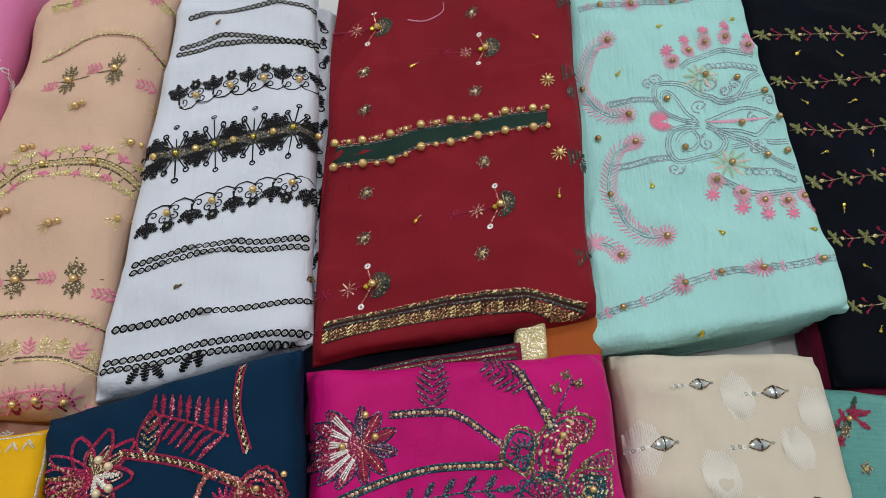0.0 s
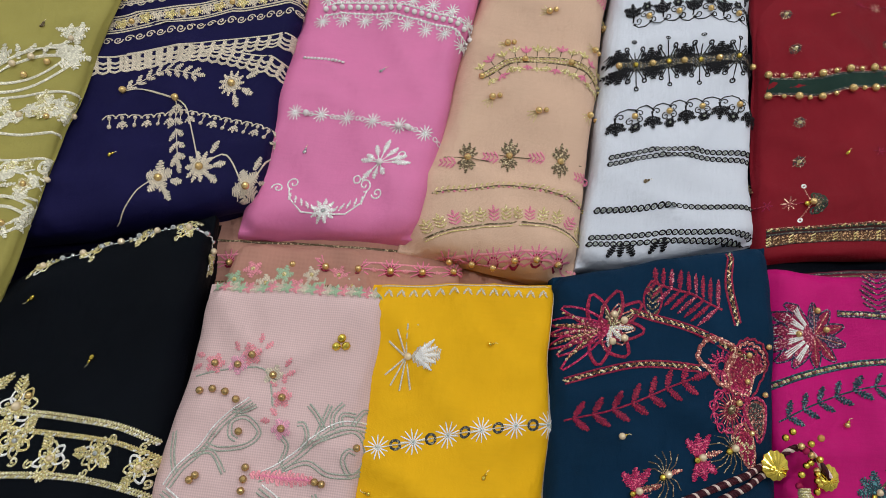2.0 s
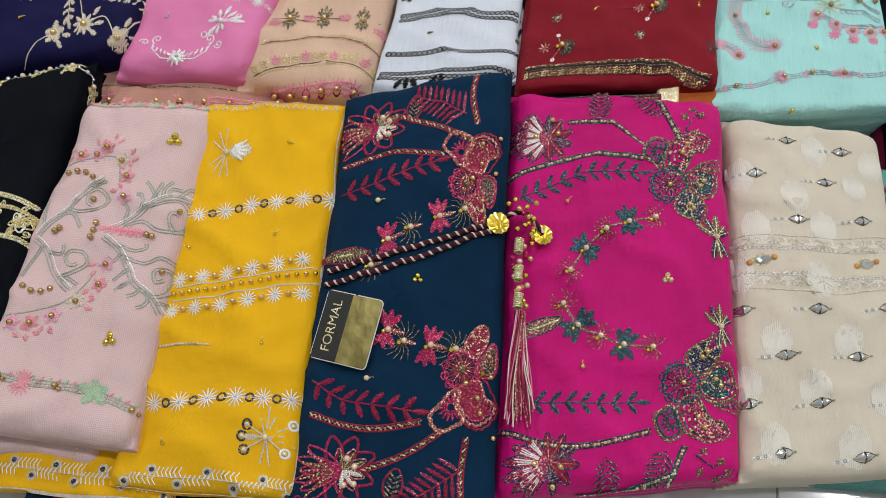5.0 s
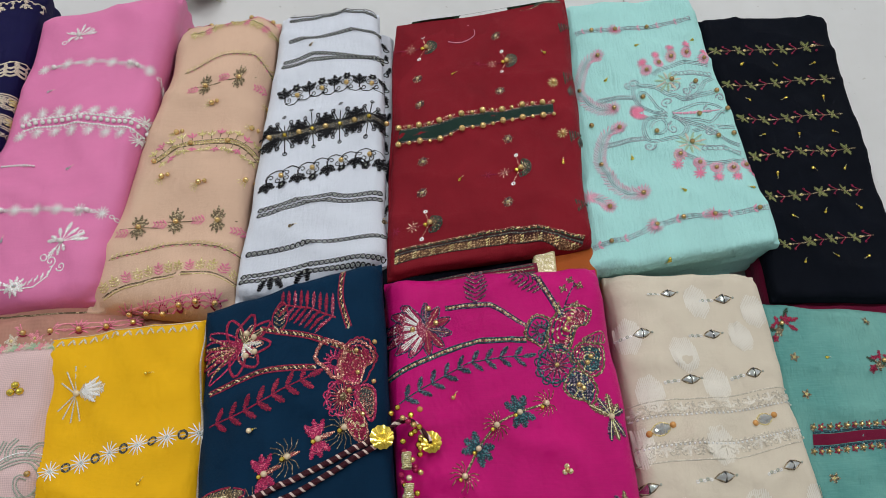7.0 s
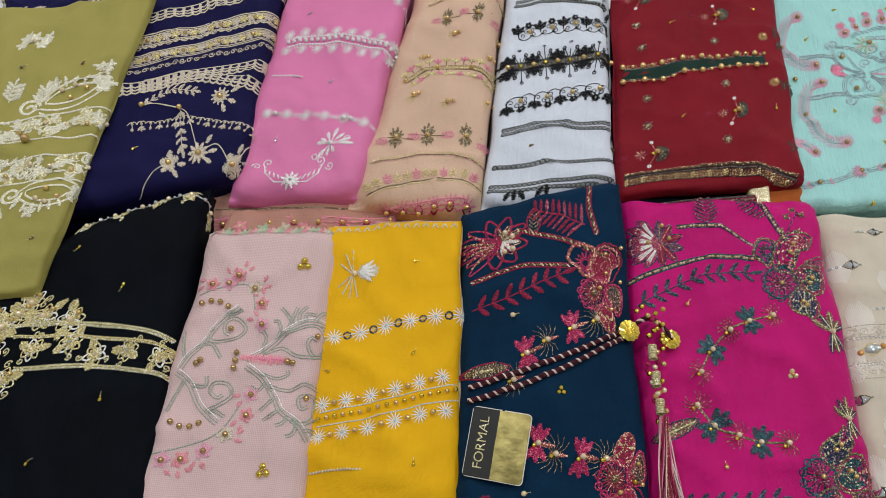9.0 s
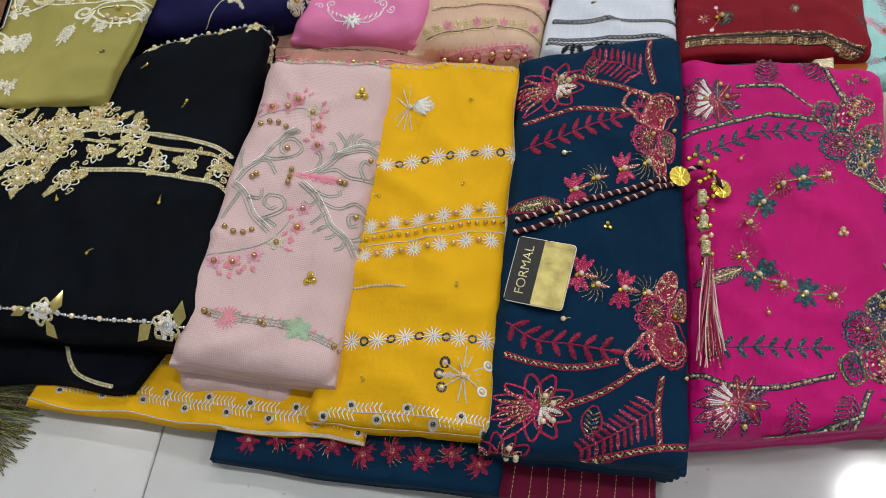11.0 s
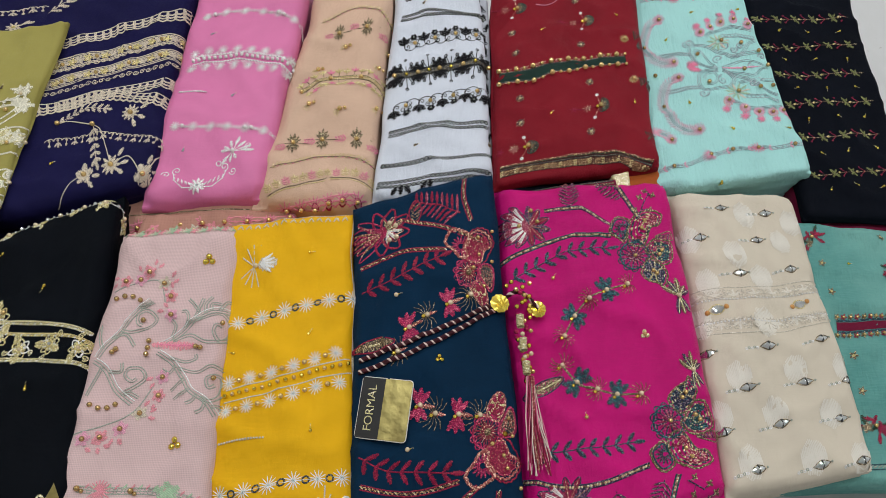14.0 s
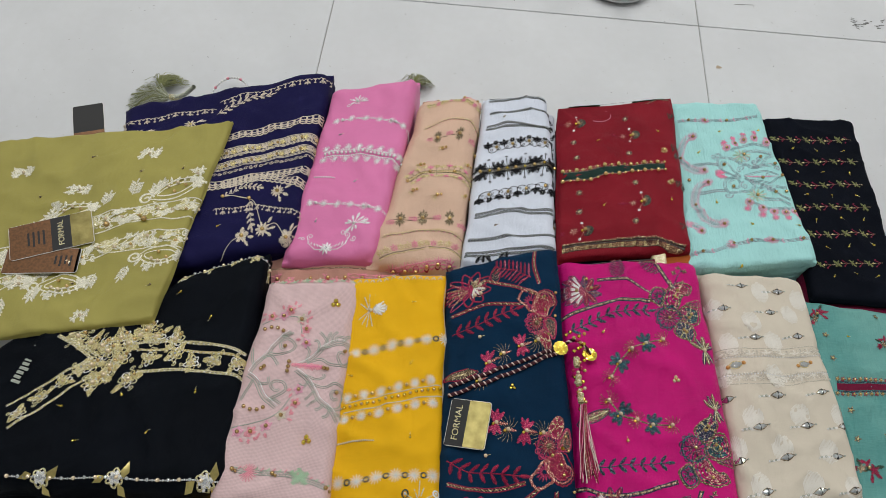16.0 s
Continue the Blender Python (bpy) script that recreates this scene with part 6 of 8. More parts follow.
for q, a in ((MAG_BITS[6], 150), (MAG_BITS[7], 80), (MAG_BITS[8], -120), (MAG_BITS[9], -85)):
    p.set(*q, a, 0.9)
    p.thread([(-12, 0), (14, 0)], 1.0, "indigo")
    for i in range(7):
        for d in (1, -1):
            p.leaf(-10 + i * 3.6, 0, d * 55, 11 - abs(i - 2), 2.2, "indigo", 0.9, "copper")
    p.done("feather", magenta_suit)

border_ = layer(magenta_suit, [(0.022, 0.120, 0.074), (0.150, 0.126, 0.087), (0.150, 0.171, 0.085), (0.024, 0.155, 0.076)], W["wine"], "wine dupatta edge with dark braid and pink pearls", "dupatta_border", seed=44, radius=0.004, layers=1, base=0.0665, wrinkle=0.0012)
q_ = Pen(border_)
for v, key, w_ in ((0.94, "charcoal", 2.0), (0.86, "antique", 1.4), (0.78, "charcoal", 1.6)):
    cord(q_, [(0.03, v), (0.5, v), (0.97, v)], w_, key)
q_.done("border_braid", magenta_suit)
pearls(magenta_suit, border_, [(0.70 + 0.055 * i, 0.66 - 0.02 * (i % 2)) for i in range(5)], 2.0, "rosepearl")

# ---- petrol-blue suit ----
p = Pen(NVY)
for i in range(0, 21, 3):
    line = NVY_STEMS[i:i + 3]
    for off in (-1.9, 1.9):
        cord(p, line, 1.3, "crimson", off, 0.8)
    each(p, line, 1.9, lambda q, j: q.leaf(-1.5, -1.1 if j % 2 else 1.1, 35 if j % 2 else -35, 3.6, 1.3, "bronze" if j % 4 else "palegold", 1.0))
    p.done("stitched_stem", petrol_suit, "crimson stem filled with copper stitches")
for r_ in (0, 3):
    leafy(p, NVY_LEAFY[r_:r_ + 3], 11, "crimson", (10, 3.6), 1.2, 52)
    p.done("leaf_branch", petrol_suit, "crimson leaf branch")
def shell(pen, f):
    """A pink-centred shell and three frilled petals edged with copper braid."""
    at = lambda pts: [(x, y * f) for x, y in pts]
    loop_pts = at([(-17, -4), (-14, 4), (-9, 6), (-3, 4), (3, 1), (3, -5), (0, -9), (1, -17), (-5, -17), (-10, -11)])
    pen.shape(loop_pts, "copper", 2.6, 1.3, 0.04)
    for j in range(11):
        a = radians(60 + 24 * j)
        pen.leaf(-4 + 2 * math.cos(a), (-8 + 2 * math.sin(a)) * f, math.degrees(a) * f, 6.5, 1.8, "fuchsia", 0.8)
    pen.petal(at([(-2, -14), (-1, -8), (3, -1), (10, 4), (16, 2), (22, -4), (23, -9), (21, -11), (17, -13), (15, -19), (13, -23), (6, -22), (0, -19)]), "copper", "fuchsia", "crimson", "copper", 0.05)
    pen.shape(at([(-3, -15), (2, 0), (10, 6), (18, 4), (25, -6), (23, -13), (15, -25), (5, -24)]), "crimson", 1.4, 0.9, 0.04)
    pen.petal(at([(11, -27), (18, -25), (24, -29), (25, -36), (24, -44), (21, -46), (16, -39), (11, -32)]), "fuchsia", "copper", "charcoal", "copper", 0.03)
    pen.petal(at([(4, -44), (11, -37), (18, -47), (19, -56), (15, -59), (9, -54)]), "copper", "fuchsia", "crimson", "palegold", 0.04)
for i in range(2):
    f = 1 if i == 0 else -1
    p.set(*NVY_SHELL[i * 2], -4 * f, 0.95)
    shell(p, f)
    p.done("shell_flower", petrol_suit, "crimson shell flower with copper cord edge")
    p.set(NVY_SHELL[i * 2][0], NVY_SHELL[i * 2][1] - f * 0.036 * 0.375 / NVY.l * 2.6, 0, 0.95)
    wheel(p, 0, 0, 11, "fuchsia", "crimson", "copper")
    p.bead(0, 0, 2.6, "antique")
    p.done("wheel_flower", petrol_suit, "crimson wheel flower")
pearls(petrol_suit, NVY, NVY_PEARLS, 1.6, "goldpearl")
for q in NVY_SHELL[4:6]:
    pearl(petrol_suit, NVY, *q, 1.8, "goldpearl")
for i, q in enumerate(NVY_STAR):
    p.set(*q, 8, 1.0 if i < 2 else 0.8)
    for a, l in ((20, 22), (55, 20), (95, 18), (-20, 20), (-58, 19), (-98, 17)):
        p.outline(1, 0, a, l + 2, 10, "crimson", 1.7)
        p.outline(4, 0, a, l * 0.7, 5, "copper", 0.9)
        p.leaf(5, 0, a, l * 0.6, 3.0, "antique" if a > 0 else "silver", 1.1, "palegold")
    for j, a in enumerate((140, 158, 172, 186, 200, 216)):
        p.outline(4, 0, a, 26 + 3 * (j % 2), 6.4, "fuchsia", 1.2)
        p.leaf(0, 0, a, 22, 2.6, "bronze" if j % 2 else "rosewood", 0.9)
        for k_ in range(6):
            r = 7 + k_ * 2.8
            p.bead(r * math.cos(radians(a)), r * math.sin(radians(a)), 0.8, "palegold" if k_ % 2 else "copper", 1.4, 5)
    p.outline(-8, -3, 0, 18, 9, "crimson", 1.3)
    p.done("star_flower", petrol_suit, "pointed crimson flower with beaded petals")
    for dx, dy in ((8, 9), (14, 4), (8, -9), (15, -8)):
        pearl(petrol_suit, NVY, q[0] + dx / 1000 / NVY.w, q[1] + dy / 1000 / NVY.l, 2.0, "pearl")
for i in (0, 2):
    line = [NVY_FERN[i], NVY_FERN[i + 1]]
    cord(p, line, 1.4, "crimson")
    def barb(q, j):
        for d in (1, -1):
            q.leaf(0, 0, d * 62, 15 - 0.8 * j, 2.6, "crimson" if j % 3 else "rosewood", 1.0)
    each(p, line, 5.5, barb)
    p.done("fern", petrol_suit, "crimson fern")
for q in NVY_FERN[4:6]:
    p.set(*q, 80)
    p.outline(-9, 0, 0, 20, 11, "crimson", 1.2)
    for i in range(5):
        for d in (1, -1):
            p.leaf(-7 + i * 3, 0, d * 50, 5, 1.5, "antique")
    p.done("beaded_leaf", petrol_suit)
for q in NVY_TULIPS:
    p.set(*q, 12 if q[1] > 0.5 else -12)
    for d in (1, -1):
        for a in (55, 85, 115):
            p.leaf(0, 0, d * a, 12, 4.4, "fuchsia", 1.0)
    p.leaf(-2, 0, 0, 14, 3.4, "copper")
    p.done("tulip", petrol_suit, "crimson tulip")
    pearl(petrol_suit, NVY, q[0] + 0.01, q[1], 2.0, "pearl")
    pearl(petrol_suit, NVY, q[0] - 0.015, q[1] - 0.004, 1.7, "sequin")
for q in NVY_SPIKES:
    p.set(*q, 12 if q[1] > 0.5 else -12)
    whiskers(p, "antique", 11, 12)
    p.leaf(-3, 0, 0, 12, 3, "copper")
    p.done("spiky_flower", petrol_suit)
    pearl(petrol_suit, NVY, q[0] + 0.01, q[1], 2.0, "pearl")
    pearl(petrol_suit, NVY, q[0] - 0.015, q[1] - 0.004, 1.7, "sequin")
trefoil_dot(p, *NVY_DOTS[0], 0, "sequin", 1.3)
sewn_dot(p, *NVY_DOTS[1], 0)
sewn_dot(p, *NVY_DOTS[2], 0)
p.done("sequin_dots", petrol_suit)
pearls(petrol_suit, NVY, NVY_DOTS[1:], 1.8, "pearl")
p.set(*NVY_TAG[4], 0)
p.leaf(-14, 0, 0, 30, 9, "antique", 1.0, "palegold")
p.outline(-15, 0, 0, 32, 10, "crimson", 1.2)
p.done("striped_leaf", petrol_suit)
front_ = layer(petrol_suit, [(-0.322, -0.242, 0.022), (-0.09, -0.238, 0.03), (-0.09, -0.15, 0.034), (-0.32, -0.17, 0.028)], W["teal_navy"], "petrol-blue hem layer", "hem_layer", seed=38, radius=0.006, layers=2)
q_ = Pen(front_)
for i in range(9):
    q_.set(0.12 + i * 0.1, 0.25 + 0.06 * (i % 2), 40 * i)
    q_.flower(0, 0, 6, 8, "crimson", 0.5, 0, "copper", 2)
    whiskers(q_, "antique" if i % 2 else "crimson", 6, 10)
    q_.done("hem_flower", petrol_suit)
wine2_ = layer(petrol_suit, [(-0.118, -0.236, 0.014), (0.034, -0.226, 0.014), (0.036, -0.15, 0.016), (-0.11, -0.16, 0.016)], W["wine"], "wine-red shalwar hem with stitch lines", "shalwar_hem", seed=39, radius=0.004, layers=1)
q_ = Pen(wine2_)
for i in range(11):
    each(q_, [(0.06 + i * 0.09, 0.0), (0.06 + i * 0.09, 0.45)], 3.5, lambda q, j: q.thread([(-0.9, 0), (0.9, 0)], 0.5, "gold"))
q_.done("stitch_lines", petrol_suit)

# ---- mustard suit ----
p = Pen(YEL)
for r_, n in ((0, 6), (3, 6), (9, 6), (12, 6)):
    line = YEL_ROWS[r_:r_ + 3]
    for i, (u, v, t) in enumerate(along(line, n, YEL)):
        p.set(u, v, t)
        daisy(p, i, "white", 6.2 if r_ in (0, 12) else 5.4, 13, "grey")
        p.done("white_daisy", yellow_suit, "white stitched daisy")
    for i, (u, v, t) in enumerate(along(line, 2 * n - 1, YEL)):
        if i % 2:
            if r_ in (0, 12):
                p.set(u, v, t)
                p.ring(0, 0, 2.4, 1.4, "charcoal")
                p.thread([(-6, 0), (6, 0)], 0.7, "cream")
            else:
                pearl(yellow_suit, YEL, u, v, 2.1, "goldpearl")
    if r_ in (0, 12):
        p.done("ring_row", yellow_suit)
for r_ in (0, 3):
    cord(p, YEL_LINES[r_:r_ + 3], 1.2, "cream")
    p.done("cream_cord", yellow_suit)
for i, (u, v, t) in enumerate(along(YEL_ROWS[6:9], 17, YEL)):
    pearl(yellow_suit, YEL, u, v, 1.7, "goldpearl" if i % 2 else "sequin")
each(p, YEL_BITS[0:2], 2.4, lambda q, i: q.bead(0, 0, 0.9, "cream"))
p.done("bead_dash", yellow_suit)
for i, q in enumerate(YEL_BITS[2:7]):
    sewn_dot(p, *q, i)
p.done("sequin_dots", yellow_suit)
p.set(*YEL_BITS[7])
for a, l in ((88, 18), (70, 13), (110, 11), (10, 18), (30, 17), (-12, 17), (-35, 14), (-80, 16), (-100, 15), (150, 13), (178, 14), (-150, 14)):
    c, s = math.cos(radians(a)), math.sin(radians(a))
    p.thread([(0, 0), (l * 0.5 * c, l * 0.5 * s), (l * c, l * s)], 1.0, "cream")
    if a in (150, 178, -150, 30, -35):
        p.ring(l * c, l * s, 2.6, 1.4, "charcoal" if a > 100 or a < -100 else "white")
        p.bead(l * c, l * s, 1.2, "silver")
p.leaf(-4, 0, 180, 9, 4, "cream")
p.done("cream_sprig", yellow_suit, "cream sprig with ringed sequins")
p.set(*YEL_BITS[8])
p.leaf(2, 0, 0, 16, 12, "cream", 0.7)
for a in (-38, -18, 0, 18, 38):
    p.leaf(4, 0, a, 13, 2.6, "white", 1.4)
for a in (75, 100, 125, -75, -100, -125, 150, -150):
    p.thread([(-1, 0), (14 * math.cos(radians(a)), 17 * math.sin(radians(a)))], 1.0, "cream")
p.done("cream_tulip", yellow_suit)
pearls(yellow_suit, YEL, [YEL_BITS[7], YEL_BITS[8]], 2.1, "pearl")
yhem = layer(yellow_suit, [(-0.476, -0.222, 0.020), (-0.20, -0.214, 0.040), (-0.20, -0.10, 0.045), (-0.46, -0.14, 0.024)], W["yellow"], "mustard dupatta hem with scalloped edge", "dupatta_hem", seed=40, radius=0.004, layers=2, base=0.010)
q_ = Pen(yhem)
def vinehem(pen, line, parent):
    k = pen.k
    n = max(3, round(length(line, k) / 36))
    for i, (u, v, t) in enumerate(along(line, 2 * n + 1, k)):
        pen.set(u, v + (0.03 if i % 2 else -0.02) * 0.1 / k.l, t)
        pen.ring(0, 2.6 if i % 2 else -1.0, 2.2, 1.8, "cream")
        pen.bead(0, 2.6 if i % 2 else -1.0, 1.5, "charcoal")
        for j in range(6):
            x = 3 + j * 2.6
            pen.thread([(x, 1.4), (x + 1.6, 4.6)], 0.7, "white")
            pen.thread([(x, 1.4), (x + 1.6, -1.8)], 0.7, "white")
    cord(pen, line, 0.9, "cream", 1.4)
    pen.done("scallop_vine", parent, "white vine along a scalloped edge")
vinehem(q_, [(0.08, 0.22), (0.5, 0.16), (0.98, 0.10)], yellow_suit)
cord(q_, [(0.0, 0.08), (0.12, 0.02), (0.3, 0.03), (0.6, 0.01), (1.0, 0.01)], 1.2, "cream")
for i in range(3):
    q_.set(0.1 + 0.12 * i, 0.5)
    daisy(q_, i, "white", 5, 12, "grey")
    q_.done("hem_daisy", yellow_suit)
vinehem(p, [(0.10, 0.022), (0.5, 0.028), (0.97, 0.016)], yellow_suit)
for line in ([(0.03, 0.0), (0.5, 0.0), (0.99, 0.0)], [(0.992, 0.0), (0.994, 0.5), (0.99, 0.98)], [(0.05, 0.992), (0.5, 0.992), (0.97, 0.992)]):
    cord(p, line, 1.0, "cream", 0, 0.8)
each(p, [(0.06, 0.982), (0.5, 0.985), (0.96, 0.982)], 9, lambda q, i: (q.leaf(0, 0, -60, 5, 1.5, "cream"), q.leaf(0, 0, -120, 5, 1.5, "cream")))
p.done("picot_edge", yellow_suit)
p.set(0.03, 0.225)
p.leaf(-6, 0, 20, 12, 12, "charcoal", 0.8)
p.ring(0, 2, 6.5, 1.6, "cream", 0.9, 12)
p.done("dark_rosette", yellow_suit)

# ---- blush suit ----
p = Pen(LPK)
def blossom5(pen, key, r=5.2):
    pen.flower(0, 0, 5, r, key, 0.85)
    pen.spokes(0, 0, 5, 1, r * 0.6, 0.7, "cream", 36)
for i, q in enumerate(LPK_FLOWERS):
    p.set(*q, 30 * i)
    blossom5(p, "cream" if i in (11, 0) else ("rose" if i % 2 else "palepink"))
    for j in range(2):
        p.leaf(7 * math.cos(j * 0.6), 7 * math.sin(j * 0.6), 20 + 40 * j, 5, 3, "rose")
    p.done("rose_blossom", blush_suit, "pink stitched blossom with brass pearl")
    pearl(blush_suit, LPK, *q, 2.0, "brasspearl")
SCROLLS = (
    ([(0.50, 0.57), (0.58, 0.59), (0.69, 0.63), (0.76, 0.66), (0.87, 0.69), (1.0, 0.69)], 3), ([(0.52, 0.55), (0.64, 0.52), (0.74, 0.47), (0.80, 0.43), (0.91, 0.40), (0.98, 0.36)], 3),
    ([(0.09, 0.54), (0.13, 0.58), (0.20, 0.62), (0.27, 0.68), (0.38, 0.73)], 3), ([(0.08, 0.53), (0.17, 0.50), (0.26, 0.44), (0.39, 0.39)], 3),
    ([(0.74, 0.65), (0.84, 0.67), (0.94, 0.68), (1.0, 0.65), (1.0, 0.61), (0.95, 0.59), (0.90, 0.62), (0.92, 0.64), (0.96, 0.635)], 2),
    ([(0.87, 0.41), (0.93, 0.40), (0.99, 0.42), (1.0, 0.47), (0.96, 0.48), (0.90, 0.47), (0.92, 0.44), (0.96, 0.45)], 2),
    ([(0.21, 0.63), (0.29, 0.62), (0.41, 0.63), (0.46, 0.66), (0.38, 0.69), (0.31, 0.68), (0.32, 0.65), (0.36, 0.64)], 2),
    ([(0.30, 0.42), (0.38, 0.44), (0.45, 0.47), (0.41, 0.50), (0.33, 0.50), (0.31, 0.48), (0.36, 0.46), (0.39, 0.47)], 2),
    ([(0.61, 0.59), (0.73, 0.61), (0.84, 0.59), (0.95, 0.59), (1.0, 0.60)], 2), ([(0.69, 0.50), (0.83, 0.49), (0.92, 0.51), (1.0, 0.50)], 2))
for line, cords in SCROLLS:
    for off in ((-1.1, 1.1) if cords == 2 else (-2.4, 0, 2.4)):
        cord(p, line, 1.0, "silver" if off > 2 else "grey", off, 1.0, 36)
    p.done("grey_scroll", blush_suit, "silver-grey flowing scroll stem")
TENDRILS = (
    [(0.69, 0.63), (0.72, 0.66), (0.69, 0.69), (0.65, 0.69)], [(0.76, 0.66), (0.79, 0.70), (0.81, 0.73)], [(0.80, 0.68), (0.75, 0.71), (0.70, 0.73)], [(0.88, 0.69), (0.87, 0.71), (0.93, 0.71)],
    [(0.84, 0.68), (0.83, 0.71), (0.87, 0.735)], [(0.74, 0.47), (0.70, 0.45), (0.65, 0.43)], [(0.79, 0.44), (0.74, 0.42), (0.68, 0.40)], [(0.84, 0.42), (0.81, 0.40), (0.77, 0.39)],
    [(0.90, 0.40), (0.88, 0.375), (0.84, 0.365)], [(0.62, 0.53), (0.73, 0.52), (0.81, 0.535), (0.80, 0.55)], [(0.16, 0.60), (0.25, 0.61), (0.33, 0.57)], [(0.19, 0.49), (0.28, 0.49), (0.28, 0.52)],
    [(0.30, 0.70), (0.36, 0.70), (0.42, 0.715)], [(0.33, 0.415), (0.36, 0.42), (0.42, 0.405)], [(0.60, 0.60), (0.62, 0.64), (0.58, 0.66)], [(0.66, 0.51), (0.62, 0.49), (0.57, 0.50)],
    [(0.93, 0.69), (0.97, 0.72), (1.0, 0.72)], [(0.95, 0.38), (0.99, 0.385), (1.0, 0.37)], [(0.12, 0.57), (0.08, 0.61), (0.05, 0.66)], [(0.13, 0.51), (0.09, 0.46), (0.06, 0.42)])
for line in TENDRILS:
    for off, w_ in ((0, 1.2), (2.0, 0.9)):
        cord(p, line, w_, "grey", off, 1.0, 14)
    p.done("grey_tendril", blush_suit)
for line in ([(0.50, 0.72), (0.42, 0.80), (0.24, 0.80), (0.05, 0.78)], [(0.52, 0.45), (0.40, 0.36), (0.24, 0.33), (0.03, 0.31)]):
    cord(p, line, 1.1, "grey")
    p.done("blossom_stem", blush_suit)
p.set(0.60, 0.575)
p.leaf(-14, 0, 0, 34, 7, "rose", 1.0)
p.leaf(-10, 0, 0, 30, 2.5, "pink", 1.5)
p.done("rose_bud", blush_suit)
pearls(blush_suit, LPK, LPK_PEARLS, 2.0, "brasspearl")
for off in (-2.6, 2.6, 0):
    cord(p, LPK_BORDER, 0.8, "grey", off)
each(p, LPK_BORDER, 6, lambda q, i: (q.ring(0, 0, 1.8, 0.6, "grey"), q.leaf(2, 1, 60, 4, 1.6, "mint" if i % 2 else "rose")))
p.done("border_vine", blush_suit)
p.set(*LPK_BORDER[1])
p.spokes(0, 0, 16, 1, 8, 1.2, "rose", 0, 300)
p.done("fan_flower", blush_suit)
p.set(*LPK_BORDER[3])
for a in (40, 100, 160, 230, 320):
    p.leaf(0, 0, a, 8, 6, "mint")
p.done("mint_leaf", blush_suit)
for u, v in (LPK_BORDER[0], LPK_BORDER[2], LPK_BORDER[4]):
    pearl(blush_suit, LPK, u, v, 2.1, "brasspearl")
    pearl(blush_suit, LPK, u + 0.03, v - 0.008, 1.6, "brasspearl")
for q in LPK_DOTS:
    trefoil_dot(p, *q, 10, "sequin", 1.8)
p.done("sequin_dots", blush_suit)
each(p, [(0.04, 0.988), (0.5, 0.985), (0.97, 0.985)], 5, lambda q, i: q.flower(0, 0, 5, 3.6, ("mint", "rose", "cream")[i % 3], 0.7))
p.done("top_trim", blush_suit)
lining_ = layer(blush_suit, [(-0.358, -0.192, 0.040), (-0.262, -0.196, 0.034), (-0.262, -0.12, 0.05), (-0.355, -0.12, 0.05)], W["blush"], "blush lining with a beaded thread", "lining", seed=41, radius=0.014, wave=0.006, layers=2, base=0.03)
q_ = Pen(lining_)
each(q_, [(0.75, 0.1), (0.86, 0.4)], 2.6, lambda q, i: q.bead(0, 0, 0.8, "gold"))
q_.done("beaded_thread", blush_suit)
trim_ = layer(blush_suit, [(-0.335, 0.090, 0.055), (-0.235, 0.100, 0.062), (-0.24, 0.14, 0.06), (-0.33, 0.13, 0.055)], W["sheer"], "sheer dupatta corner with mint leaves", "dupatta_corner", seed=42, radius=0.006, wrinkle=0.004)
q_ = Pen(trim_)
for i in range(9):
    q_.set(0.06 + i * 0.1, 0.3 + 0.2 * (i % 2), 50 * i)
    q_.flower(0, 0, 5, 5, ("mint", "rose", "cream")[i % 3], 0.7, 0, "gold", 1.3)
    q_.done("corner_flower", blush_suit)

# ---- black suit ----
p = Pen(BLK)
def rope(pen, line, key="palegold", w=2.6, off=0.0):
    """A flat braid of looped metal thread."""
    cord(pen, line, w * 0.8, "antique", off, 0.4)
    each(pen, line, 1.7, lambda q, i: (q.thread([(-0.9, -0.42 * w), (0.5, 0)], 0.95, "silver" if i % 4 == 0 else key, 1.2), q.thread([(0.5, 0), (-0.9, 0.42 * w)], 0.95, key, 1.2)), off)
for i in range(0, 12, 4):
    rope(p, BLK_BAND[i:i + 4], "palegold" if i < 8 else "gold", 3.0 if i < 8 else 2.0)
    p.done("gold_rope", black_suit, "pale gold corded braid")
for i in range(0, 8, 2):
    rope(p, BLK_DIAG[i:i + 2], "palegold", 3.4)
    p.done("gold_rope", black_suit)
